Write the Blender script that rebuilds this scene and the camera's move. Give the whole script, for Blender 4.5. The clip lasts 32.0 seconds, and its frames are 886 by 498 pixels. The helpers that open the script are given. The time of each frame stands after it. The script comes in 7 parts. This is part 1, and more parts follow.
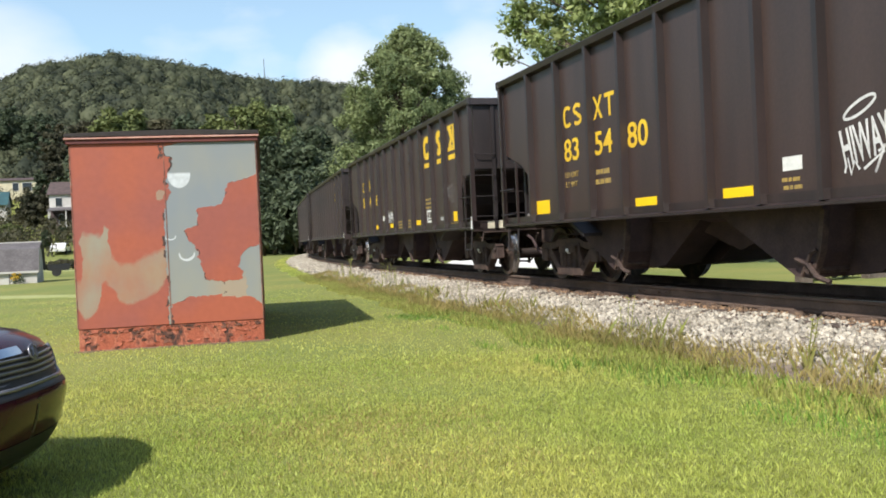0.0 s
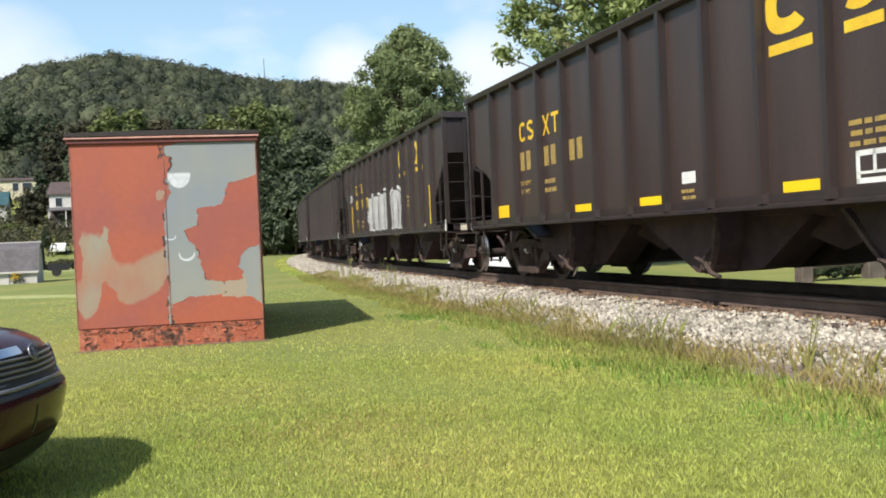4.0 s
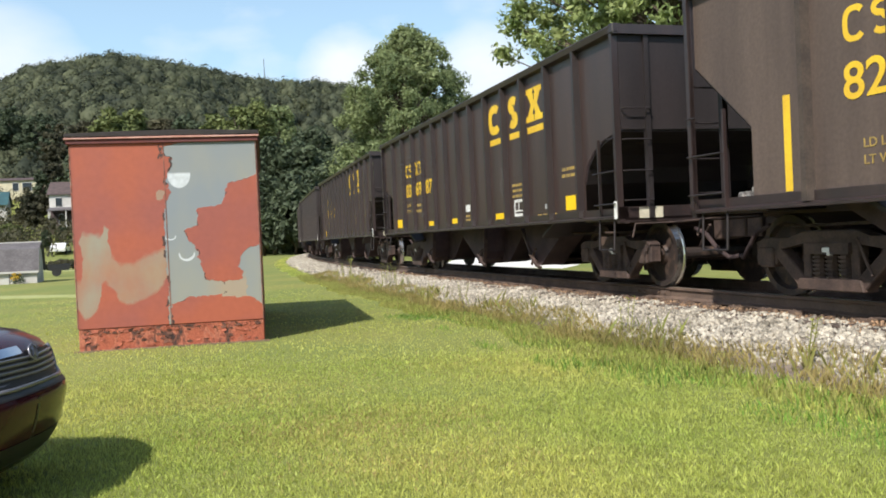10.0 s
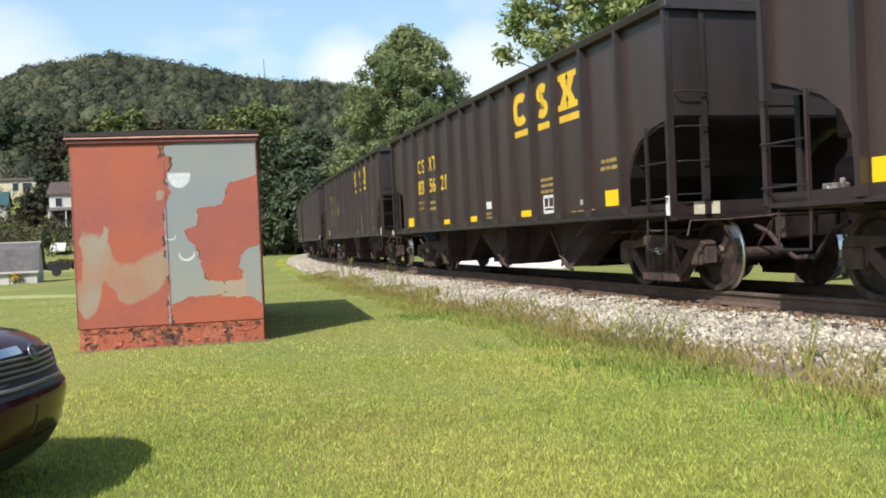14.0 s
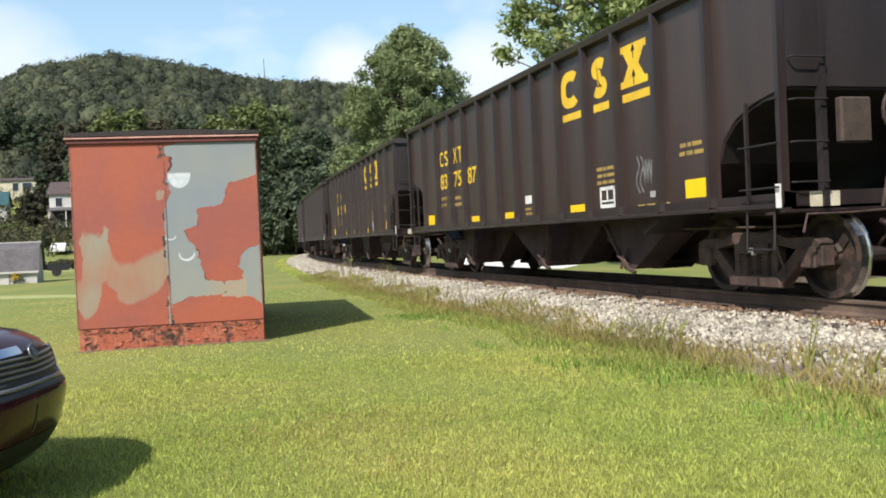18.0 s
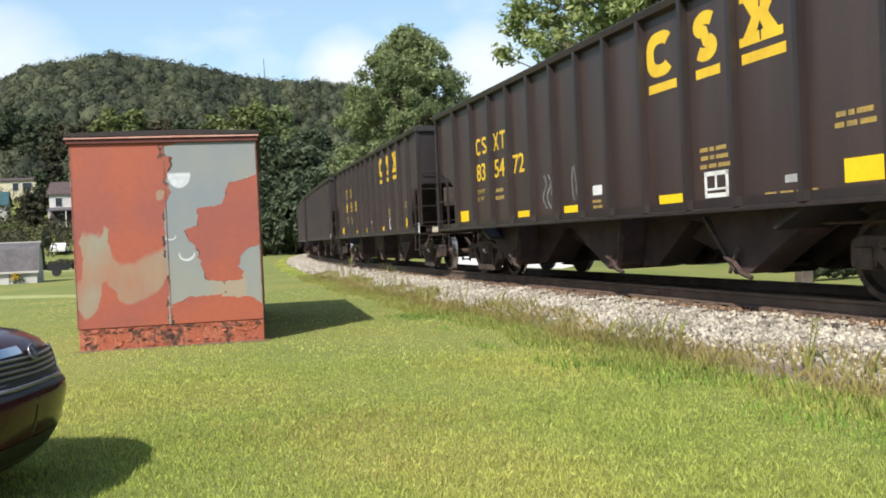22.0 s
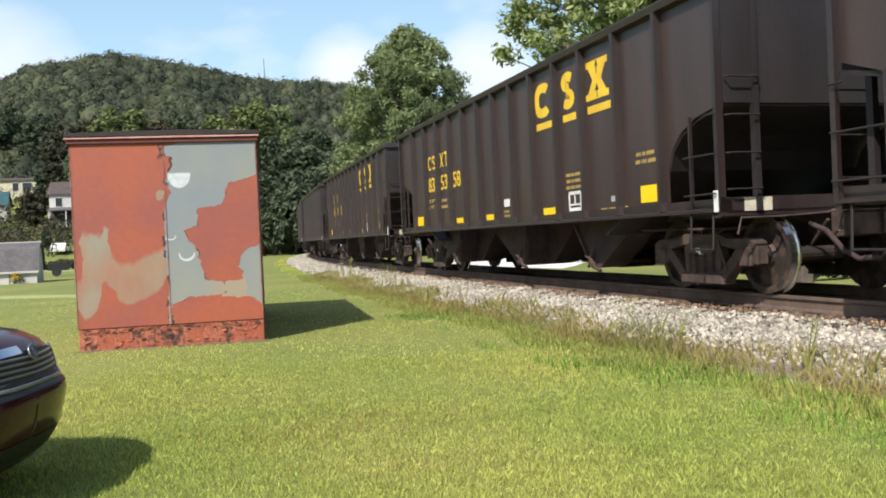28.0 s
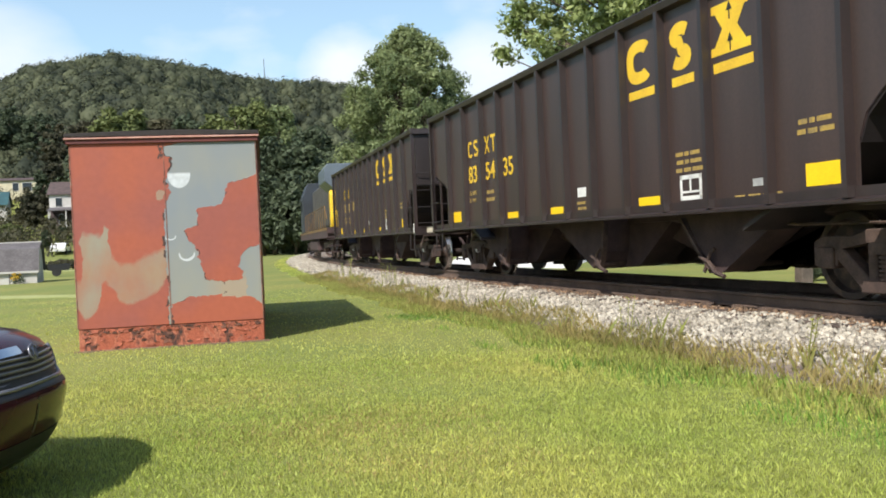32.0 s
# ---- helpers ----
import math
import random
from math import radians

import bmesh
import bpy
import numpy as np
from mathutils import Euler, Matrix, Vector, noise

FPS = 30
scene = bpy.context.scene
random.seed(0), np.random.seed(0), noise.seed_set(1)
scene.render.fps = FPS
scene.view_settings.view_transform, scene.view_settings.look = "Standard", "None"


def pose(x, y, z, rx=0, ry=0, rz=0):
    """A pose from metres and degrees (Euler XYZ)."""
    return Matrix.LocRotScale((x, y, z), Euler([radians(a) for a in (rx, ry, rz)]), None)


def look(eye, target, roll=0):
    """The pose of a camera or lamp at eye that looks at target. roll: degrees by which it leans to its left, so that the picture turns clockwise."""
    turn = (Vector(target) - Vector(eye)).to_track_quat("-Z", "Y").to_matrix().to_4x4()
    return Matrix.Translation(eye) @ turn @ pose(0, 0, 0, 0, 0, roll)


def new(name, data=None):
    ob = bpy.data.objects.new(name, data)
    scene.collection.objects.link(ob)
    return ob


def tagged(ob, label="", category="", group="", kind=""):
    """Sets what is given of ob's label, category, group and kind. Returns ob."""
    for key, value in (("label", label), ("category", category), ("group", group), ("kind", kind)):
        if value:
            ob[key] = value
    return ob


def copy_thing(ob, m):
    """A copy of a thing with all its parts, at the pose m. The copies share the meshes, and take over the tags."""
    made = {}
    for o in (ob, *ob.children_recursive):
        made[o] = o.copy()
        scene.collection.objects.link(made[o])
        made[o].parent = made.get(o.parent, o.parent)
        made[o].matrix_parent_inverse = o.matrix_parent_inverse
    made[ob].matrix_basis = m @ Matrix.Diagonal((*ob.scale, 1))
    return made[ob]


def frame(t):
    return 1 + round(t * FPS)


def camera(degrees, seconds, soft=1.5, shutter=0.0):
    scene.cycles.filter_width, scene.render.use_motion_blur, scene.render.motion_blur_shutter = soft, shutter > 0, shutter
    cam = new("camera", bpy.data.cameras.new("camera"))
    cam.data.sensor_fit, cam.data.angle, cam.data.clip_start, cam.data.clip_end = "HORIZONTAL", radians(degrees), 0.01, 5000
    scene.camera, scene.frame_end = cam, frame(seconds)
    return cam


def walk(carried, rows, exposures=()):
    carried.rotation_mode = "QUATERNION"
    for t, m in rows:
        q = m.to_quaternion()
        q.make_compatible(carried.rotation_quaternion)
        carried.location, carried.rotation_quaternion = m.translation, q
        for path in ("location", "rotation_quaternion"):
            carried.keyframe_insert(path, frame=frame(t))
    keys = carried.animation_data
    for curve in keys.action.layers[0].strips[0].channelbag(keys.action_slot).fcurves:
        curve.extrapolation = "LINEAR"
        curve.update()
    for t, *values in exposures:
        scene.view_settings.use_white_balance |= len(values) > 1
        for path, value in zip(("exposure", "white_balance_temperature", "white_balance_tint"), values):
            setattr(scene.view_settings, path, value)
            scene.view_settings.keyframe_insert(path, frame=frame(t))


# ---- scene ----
EYE = 1.3
cam = camera(53.93, 32.0, soft=1.8)
VIEW = look((0, 0, EYE), (0, 10, EYE - 0.1312), -2.59)
walk(cam, [(0, VIEW), (32.0, VIEW)])

# ---- sky, sun, exposure ----
CLOUDS = (0.35, 0.1, 0.55)
SUN = Vector((-0.4414, -0.868, 1.0)).normalized()
world = bpy.data.worlds.new("sky")
scene.world = world
world.use_nodes = True
wn, wl = world.node_tree.nodes, world.node_tree.links
sky = wn.new("ShaderNodeTexSky")
sky.sky_type, sky.sun_disc = "NISHITA", False
sky.sun_elevation = math.asin(SUN.z)
sky.sun_rotation = math.atan2(SUN.x, SUN.y)
sky.altitude, sky.dust_density, sky.air_density, sky.ozone_density = 200, 1.5, 1.0, 1.0
# humid summer sky: a pale haze that thickens towards the horizon, and broken white cloud
tc, mp = wn.new("ShaderNodeTexCoord"), wn.new("ShaderNodeMapping")
mp.inputs["Scale"].default_value = (2.4, 2.4, 5.0)
mp.inputs["Location"].default_value = CLOUDS
cn, cr = wn.new("ShaderNodeTexNoise"), wn.new("ShaderNodeValToRGB")
cn.inputs["Scale"].default_value, cn.inputs["Detail"].default_value = 2.6, 9
cr.color_ramp.elements[0].position, cr.color_ramp.elements[1].position = 0.55, 0.95
up, haze = wn.new("ShaderNodeSeparateXYZ"), wn.new("ShaderNodeMapRange")
haze.inputs["From Min"].default_value, haze.inputs["From Max"].default_value = 0.02, 0.50
haze.inputs["To Min"].default_value, haze.inputs["To Max"].default_value = 0.90, 0.05
misty, cloudy = wn.new("ShaderNodeMix"), wn.new("ShaderNodeMix")
misty.data_type = cloudy.data_type = "RGBA"
misty.inputs["B"].default_value = (4.45, 6.75, 8.7, 1)
cloudy.inputs["B"].default_value = (6.6, 7.0, 7.5, 1)
wl.new(tc.outputs["Generated"], mp.inputs["Vector"])
wl.new(tc.outputs["Generated"], up.inputs[0])
wl.new(up.outputs["Z"], haze.inputs["Value"])
wl.new(mp.outputs["Vector"], cn.inputs["Vector"])
wl.new(cn.outputs["Fac"], cr.inputs["Fac"])
wl.new(sky.outputs["Color"], misty.inputs["A"])
wl.new(haze.outputs["Result"], misty.inputs["Factor"])
wl.new(misty.outputs["Result"], cloudy.inputs["A"])
# three banks of cloud stand over the hill and the trees
banks = cr.outputs["Color"]
for way, wide in (((-0.425, 0.885, 0.180), 4.6), ((-0.100, 0.977, 0.190), 2.6), ((0.058, 0.982, 0.172), 3.6)):
    dot, edge, rag, most = wn.new("ShaderNodeVectorMath"), wn.new("ShaderNodeMapRange"), wn.new("ShaderNodeMath"), wn.new("ShaderNodeMath")
    dot.operation, rag.operation, most.operation = "DOT_PRODUCT", "MULTIPLY_ADD", "MAXIMUM"
    dot.inputs[1].default_value = Vector(way).normalized()
    rag.inputs[1].default_value = 0.005
    edge.inputs["From Min"].default_value, edge.inputs["From Max"].default_value = math.cos(radians(wide)) + 0.0022, math.cos(radians(wide * 0.4)) + 0.0032
    wl.new(tc.outputs["Generated"], dot.inputs[0])
    wl.new(cn.outputs["Fac"], rag.inputs[0])
    wl.new(dot.outputs["Value"], rag.inputs[2])
    wl.new(rag.outputs[0], edge.inputs["Value"])
    wl.new(edge.outputs["Result"], most.inputs[0])
    wl.new(banks, most.inputs[1])
    banks = most.outputs[0]
wl.new(banks, cloudy.inputs["Factor"])
wl.new(cloudy.outputs["Result"], wn["Background"].inputs["Color"])
wn["Background"].inputs["Strength"].default_value = 0.12
sun = new("sun", bpy.data.lights.new("sun", "SUN"))
sun.data.energy, sun.data.angle, sun.data.color = 4.95, radians(0.55), (1.0, 0.945, 0.865)
sun.matrix_world = look(SUN * 50, (0, 0, 0))
scene.view_settings.exposure = 0.31


# ---- materials ----
def mat(name, color, rough=0.7, metal=0.0, color2=None, scale=3.0, fine=40.0, bump=0.3, spread=0.35, dist=0.01, random_by=0.0, island=0.0, space="Object", streak=0.0, cut=(0.35, 0.68)):
    """A surface with stains at one scale, grain at another, and relief."""
    m = bpy.data.materials.new(name)
    m.use_nodes = True
    n, l = m.node_tree.nodes, m.node_tree.links
    b = n["Principled BSDF"]
    b.inputs["Roughness"].default_value, b.inputs["Metallic"].default_value = rough, metal
    co = n.new("ShaderNodeTexCoord")
    big, small = n.new("ShaderNodeTexNoise"), n.new("ShaderNodeTexNoise")
    big.inputs["Scale"].default_value, big.inputs["Detail"].default_value = scale, 6
    small.inputs["Scale"].default_value, small.inputs["Detail"].default_value = fine, 4
    for t in (big, small):
        l.new(co.outputs[space], t.inputs["Vector"])
    if streak:
        # stains that run down
        run = n.new("ShaderNodeMapping")
        run.inputs["Scale"].default_value = (1, 1, streak)
        l.new(co.outputs[space], run.inputs["Vector"])
        l.new(run.outputs["Vector"], big.inputs["Vector"])
    ramp = n.new("ShaderNodeValToRGB")
    c2 = color2 or tuple(c * (1 - spread) for c in color)
    ramp.color_ramp.elements[0].position, ramp.color_ramp.elements[1].position = cut
    ramp.color_ramp.elements[0].color, ramp.color_ramp.elements[1].color = (*c2, 1), (*color, 1)
    l.new(big.outputs["Fac"], ramp.inputs["Fac"])
    grain = n.new("ShaderNodeMapRange")
    grain.inputs["From Min"].default_value, grain.inputs["From Max"].default_value = 0.3, 0.7
    grain.inputs["To Min"].default_value, grain.inputs["To Max"].default_value = 1 - spread * 0.6, 1 + spread * 0.6
    l.new(small.outputs["Fac"], grain.inputs["Value"])
    value = grain.outputs["Result"]
    for amount, node, socket in ((random_by, "ShaderNodeObjectInfo", "Random"), (island, "ShaderNodeNewGeometry", "Random Per Island")):
        if amount:
            src, rng, mul = n.new(node), n.new("ShaderNodeMapRange"), n.new("ShaderNodeMath")
            rng.inputs["To Min"].default_value, rng.inputs["To Max"].default_value = 1 - amount, 1 + amount
            mul.operation = "MULTIPLY"
            l.new(src.outputs[socket], rng.inputs["Value"])
            l.new(rng.outputs["Result"], mul.inputs[0])
            l.new(value, mul.inputs[1])
            value = mul.outputs[0]
    mul = n.new("ShaderNodeMix")
    mul.data_type, mul.blend_type = "RGBA", "MULTIPLY"
    mul.inputs["Factor"].default_value = 1
    l.new(ramp.outputs["Color"], mul.inputs["A"])
    l.new(value, mul.inputs["B"])
    l.new(mul.outputs["Result"], b.inputs["Base Color"])
    if bump:
        bn = n.new("ShaderNodeBump")
        bn.inputs["Strength"].default_value, bn.inputs["Distance"].default_value = bump, dist
        l.new(small.outputs["Fac"], bn.inputs["Height"])
        l.new(bn.outputs["Normal"], b.inputs["Normal"])
    return m


def leafy(name, color, color2, island=0.35, scale=0.4, through_light=0.3, cut=(0.35, 0.68)):
    """Leaves: each blade its own shade, some light passing through."""
    m = mat(name, color, 0.6, 0, color2, scale, 6, 0, 0.25, island=island, cut=cut)
    b = m.node_tree.nodes["Principled BSDF"]
    b.inputs["Subsurface Weight"].default_value = 0.0
    b.inputs["Specular IOR Level"].default_value = 0.25
    n, l = m.node_tree.nodes, m.node_tree.links
    tr, add = n.new("ShaderNodeBsdfTranslucent"), n.new("ShaderNodeMixShader")
    add.inputs["Fac"].default_value = through_light
    l.new(b.inputs["Base Color"].links[0].from_socket, tr.inputs["Color"])
    l.new(b.outputs["BSDF"], add.inputs[1])
    l.new(tr.outputs["BSDF"], add.inputs[2])
    l.new(add.outputs["Shader"], n["Material Output"].inputs["Surface"])
    return m


M_CAR = mat("coal_black_paint", (0.050, 0.0282, 0.0235), 0.55, 0.0, (0.032, 0.0180, 0.0153), 3.2, 24, 0.12, 0.22, streak=0.10)
M_POST = mat("post_black_paint", (0.031, 0.0177, 0.0165), 0.55, 0.0, (0.0165, 0.0097, 0.0095), 4.5, 24, 0.12, 0.22, random_by=0.14, streak=0.12)
for _m in (M_CAR, M_POST):
    # dull coal dust over the paint
    _m.node_tree.nodes["Principled BSDF"].inputs["Specular IOR Level"].default_value = 0.85
    _m.node_tree.nodes["Principled BSDF"].inputs["Roughness"].default_value = 0.46
M_UNDER = mat("grimy_steel", (0.068, 0.041, 0.040), 0.85, 0.0, (0.038, 0.023, 0.024), 3, 40, 0.3, 0.3)
M_FADED = mat("faded_car_paint", (0.110, 0.079, 0.065), 0.6, 0.0, (0.074, 0.053, 0.045), 3.2, 24, 0.12, 0.22, streak=0.10)
M_TRUCK = mat("dusty_cast_steel", (0.098, 0.062, 0.049), 0.8, 0.0, (0.038, 0.024, 0.021), 5, 40, 0.4, 0.3)
M_WHEEL = mat("rolled_steel", (0.085, 0.055, 0.042), 0.6, 0.2, (0.036, 0.026, 0.024), 7, 40, 0.3, 0.3, cut=(0.50, 0.60))
M_TREAD = mat("polished_tread", (0.75, 0.73, 0.70), 0.25, 1.0, (0.6, 0.58, 0.55), 3, 60, 0.05, 0.1)
M_YELLOW = mat("yellow_paint", (0.82, 0.55, 0.03), 0.5, 0, (0.66, 0.41, 0.03), 2.5, 50, 0.1, 0.15)
M_REFLECT = mat("yellow_reflector", (0.95, 0.62, 0.01), 0.4, 0, (0.9, 0.55, 0.01), 3, 60, 0.05, 0.08)
M_WHITE = mat("white_marking", (0.80, 0.80, 0.78), 0.5, 0, (0.62, 0.62, 0.60), 4, 50, 0.1, 0.12)
M_CREAM = mat("cream_plate", (0.62, 0.58, 0.45), 0.6, 0, (0.5, 0.46, 0.36), 6, 50, 0.1, 0.12)
M_SPRAY = mat("white_spray_paint", (0.72, 0.72, 0.72), 0.6, 0, (0.5, 0.5, 0.5), 3, 30, 0.05, 0.15)
M_RAIL = mat("rusted_rail", (0.150, 0.100, 0.074), 0.8, 0.0, (0.08, 0.055, 0.043), 3, 40, 0.3, 0.3)
# near-black end paint; on the slope sheets it stands in for shade
M_DARKEND = mat("dark_end_shade_paint", (0.025, 0.018, 0.019), 0.6, 0.0, (0.015, 0.011, 0.012), 3.2, 24, 0.12, 0.22, streak=0.12)
M_TANBOX = mat("dusty_tan_steel", (0.075, 0.055, 0.044), 0.8, 0, (0.045, 0.034, 0.029), 5, 40, 0.3, 0.3)
M_HEAD = mat("worn_rail_head", (0.30, 0.27, 0.25), 0.45, 0.8, (0.20, 0.17, 0.15), 3, 60, 0.05, 0.1)
M_TIE = mat("weathered_tie", (0.085, 0.062, 0.050), 0.9, 0, (0.05, 0.037, 0.031), 3, 30, 0.6, 0.3, random_by=0.2)
M_BALLAST = mat("ballast_stone", (0.43, 0.395, 0.33), 0.9, 0, (0.27, 0.24, 0.19), 2, 30, 0.4, 0.3, island=0.45)
M_STAINED = mat("brown_stained_stone", (0.19, 0.125, 0.080), 0.95, 0, (0.10, 0.068, 0.048), 2, 30, 0.4, 0.3, island=0.4)
M_RUSTY = mat("rusty_litter", (0.32, 0.205, 0.12), 0.95, 0, (0.20, 0.12, 0.07), 2, 30, 0.4, 0.3, island=0.4)
M_DIRTBED = mat("ballast_bed", (0.27, 0.235, 0.20), 0.95, 0, (0.15, 0.115, 0.09), 1.2, 14, 0.9, 0.5, 0.05)


M_SHEDBASE = mat("peeling_base", (0.34, 0.092, 0.050), 0.85, 0, (0.035, 0.022, 0.019), 5.5, 60, 0.5, 0.5, streak=0.45, cut=(0.37, 0.53))
for _n in M_SHEDBASE.node_tree.nodes:
    # flakes: bare rust, brown primer, old orange and the red coat, curling at their edges
    if _n.bl_idname == "ShaderNodeValToRGB":
        for _p, _c in ((0.41, (0.12, 0.050, 0.034, 1)), (0.45, (0.23, 0.070, 0.042, 1)), (0.49, (0.42, 0.15, 0.09, 1))):
            _n.color_ramp.elements.new(_p).color = _c
    if _n.bl_idname == "ShaderNodeTexNoise" and _n.inputs["Detail"].default_value == 6:
        _n.inputs["Detail"].default_value, _n.inputs["Distortion"].default_value, _n.inputs["Roughness"].default_value = 10, 0.9, 0.62
M_SHEDROOF = mat("dark_roof_edge", (0.032, 0.025, 0.025), 0.8, 0, (0.02, 0.016, 0.016), 4, 40, 0.3, 0.3)
M_REDSPRAY = mat("faint_red_spray", (0.105, 0.040, 0.040), 0.7, 0, (0.075, 0.04, 0.04), 6, 40, 0.05, 0.3)
M_VALVE = mat("pale_cast_metal", (0.40, 0.38, 0.36), 0.5, 0.3, (0.10, 0.09, 0.085), 14, 50, 0.2, 0.3)
M_GRASS = mat("lawn_soil_and_thatch", (0.212, 0.216, 0.052), 0.95, 0, (0.152, 0.186, 0.040), 0.30, 26, 0.5, 0.3, 0.02, cut=(0.40, 0.62))
M_ROAD = mat("pale_gravel_road", (0.74, 0.73, 0.71), 0.95, 0, (0.64, 0.63, 0.61), 0.6, 20, 0.4, 0.2)
M_BARK = mat("bark", (0.13, 0.10, 0.075), 0.95, 0, (0.07, 0.055, 0.04), 4, 20, 0.8, 0.3, 0.03)
M_LEAF_SUN = leafy("walnut_leaves", (0.40, 0.45, 0.19), (0.22, 0.29, 0.11), 0.3, 0.6, 0.4)
M_LEAF_MID = leafy("maple_leaves", (0.255, 0.300, 0.138), (0.150, 0.195, 0.090), 0.35, 0.35, 0.45)
M_LEAF_DARK = leafy("dark_leaves", (0.098, 0.125, 0.070), (0.055, 0.075, 0.045))
M_HILL = leafy("hill_leaves", (0.124, 0.138, 0.082), (0.045, 0.055, 0.040), 0.20, 0.11, 0.3, (0.38, 0.62))
M_HILL.node_tree.nodes["Principled BSDF"].inputs["Specular IOR Level"].default_value = 0.08
M_LEAF_BROWN = leafy("brown_green_leaves", (0.115, 0.105, 0.060), (0.045, 0.048, 0.030), 0.35, 0.3)
M_BRIGHT = leafy("bright_leaves", (0.19, 0.215, 0.075), (0.105, 0.135, 0.050), 0.3, 0.05)
M_BLADE = leafy("grass_blades", (0.59, 0.585, 0.170), (0.41, 0.485, 0.118), 0.42, 0.35, 0.45, (0.40, 0.62))
M_BLADE.node_tree.nodes["Principled BSDF"].inputs["Specular IOR Level"].default_value = 0.3
M_BLADE.node_tree.nodes["Principled BSDF"].inputs["Roughness"].default_value = 0.42
M_TALL = leafy("long_grass", (0.43, 0.40, 0.14), (0.27, 0.30, 0.085), 0.3, 0.8, 0.45)
M_LUSH = leafy("lush_grass", (0.22, 0.34, 0.06), (0.12, 0.24, 0.04), 0.35, 0.8)
M_DRY = leafy("dry_grass", (0.48, 0.385, 0.16), (0.28, 0.245, 0.09), 0.3, 0.8, 0.45)
M_CARPAINT = mat("maroon_car_paint", (0.046, 0.007, 0.014), 0.16, 0.0, (0.040, 0.006, 0.012), 2, 200, 0.0, 0.05)
M_CARPAINT.node_tree.nodes["Principled BSDF"].inputs["Specular IOR Level"].default_value = 0.32
M_SILVER = mat("silver_spray_paint", (0.42, 0.42, 0.42), 0.55, 0, (0.30, 0.30, 0.30), 2, 25, 0.05, 0.2)
M_FAINT = mat("faded_grey_chalk", (0.22, 0.21, 0.21), 0.8, 0, (0.12, 0.115, 0.115), 6, 40, 0.05, 0.3)
M_CHROME = mat("chrome", (0.75, 0.75, 0.77), 0.08, 1.0, (0.7, 0.7, 0.72), 3, 60, 0.0, 0.05)
M_BLACKPLASTIC = mat("black_plastic", (0.02, 0.02, 0.022), 0.45, 0, (0.015, 0.015, 0.016), 5, 60, 0.1, 0.1)
M_RUBBER = mat("tyre_rubber", (0.025, 0.025, 0.025), 0.85, 0, (0.018, 0.018, 0.018), 5, 60, 0.2, 0.2)
M_GLASSDARK = mat("dark_glass", (0.02, 0.025, 0.03), 0.05, 0, (0.018, 0.02, 0.025), 2, 10, 0, 0.05)
M_LENS = mat("headlamp_lens", (0.55, 0.6, 0.65), 0.05, 0.6, (0.4, 0.45, 0.5), 3, 20, 0, 0.1)
M_BLUE = mat("locomotive_blue", (0.13, 0.165, 0.205), 0.45, 0, (0.09, 0.115, 0.145), 1, 20, 0.1, 0.15)
M_NAVY = mat("grimy_navy_paint", (0.030, 0.040, 0.055), 0.6, 0, (0.022, 0.027, 0.035), 1, 20, 0.1, 0.15)
M_OCHRE = mat("dull_ochre_paint", (0.22, 0.12, 0.035), 0.7, 0, (0.10, 0.065, 0.03), 3, 30, 0.1, 0.2)
M_LOCOGREY = mat("locomotive_grey", (0.075, 0.070, 0.066), 0.6, 0, (0.045, 0.042, 0.04), 1, 20, 0.1, 0.15)
M_SIDING = mat("pale_siding", (0.55, 0.54, 0.52), 0.7, 0, (0.45, 0.44, 0.42), 1, 20, 0.2, 0.1)
M_CREAMWALL = mat("cream_siding", (0.58, 0.54, 0.38), 0.7, 0, (0.46, 0.42, 0.30), 1, 20, 0.2, 0.1)
M_DRIVE = mat("worn_drive", (0.34, 0.35, 0.15), 0.95, 0, (0.27, 0.30, 0.10), 0.8, 20, 0.4, 0.2)
M_SHINGLE = mat("dark_grey_shingle", (0.135, 0.125, 0.132), 0.9, 0, (0.09, 0.083, 0.088), 2, 12, 0.5, 0.25)
M_ROOFBROWN = mat("brown_shingle", (0.105, 0.075, 0.075), 0.9, 0, (0.06, 0.045, 0.045), 2, 12, 0.5, 0.25)
M_TEAL = mat("teal_metal_roof", (0.040, 0.105, 0.115), 0.5, 0, (0.03, 0.075, 0.085), 1, 20, 0.2, 0.1)
M_CARWHITE = mat("white_car_paint", (0.8, 0.8, 0.8), 0.2, 0, (0.75, 0.75, 0.75), 2, 40, 0, 0.05)


# ---- mesh tools ----
def box(bm, x0, x1, y0, y1, z0, z1):
    v = [bm.verts.new((x, y, z)) for x in (x0, x1) for y in (y0, y1) for z in (z0, z1)]
    for f in ((0, 1, 3, 2), (4, 6, 7, 5), (0, 4, 5, 1), (2, 3, 7, 6), (0, 2, 6, 4), (1, 5, 7, 3)):
        bm.faces.new([v[i] for i in f])
    return v


def prism(bm, pts, lo, hi, axis="y"):
    """A flat outline pushed from lo to hi along an axis. The outline's points are (x, z) for y, (x, y) for z and (y, z) for x."""
    put = {"y": lambda p, d: (p[0], d, p[1]), "z": lambda p, d: (p[0], p[1], d), "x": lambda p, d: (d, p[0], p[1])}[axis]
    a, b = [bm.verts.new(put(p, lo)) for p in pts], [bm.verts.new(put(p, hi)) for p in pts]
    bm.faces.new(a)
    bm.faces.new(b[::-1])
    k = len(pts)
    for i in range(k):
        bm.faces.new((a[i], b[i], b[(i + 1) % k], a[(i + 1) % k]))


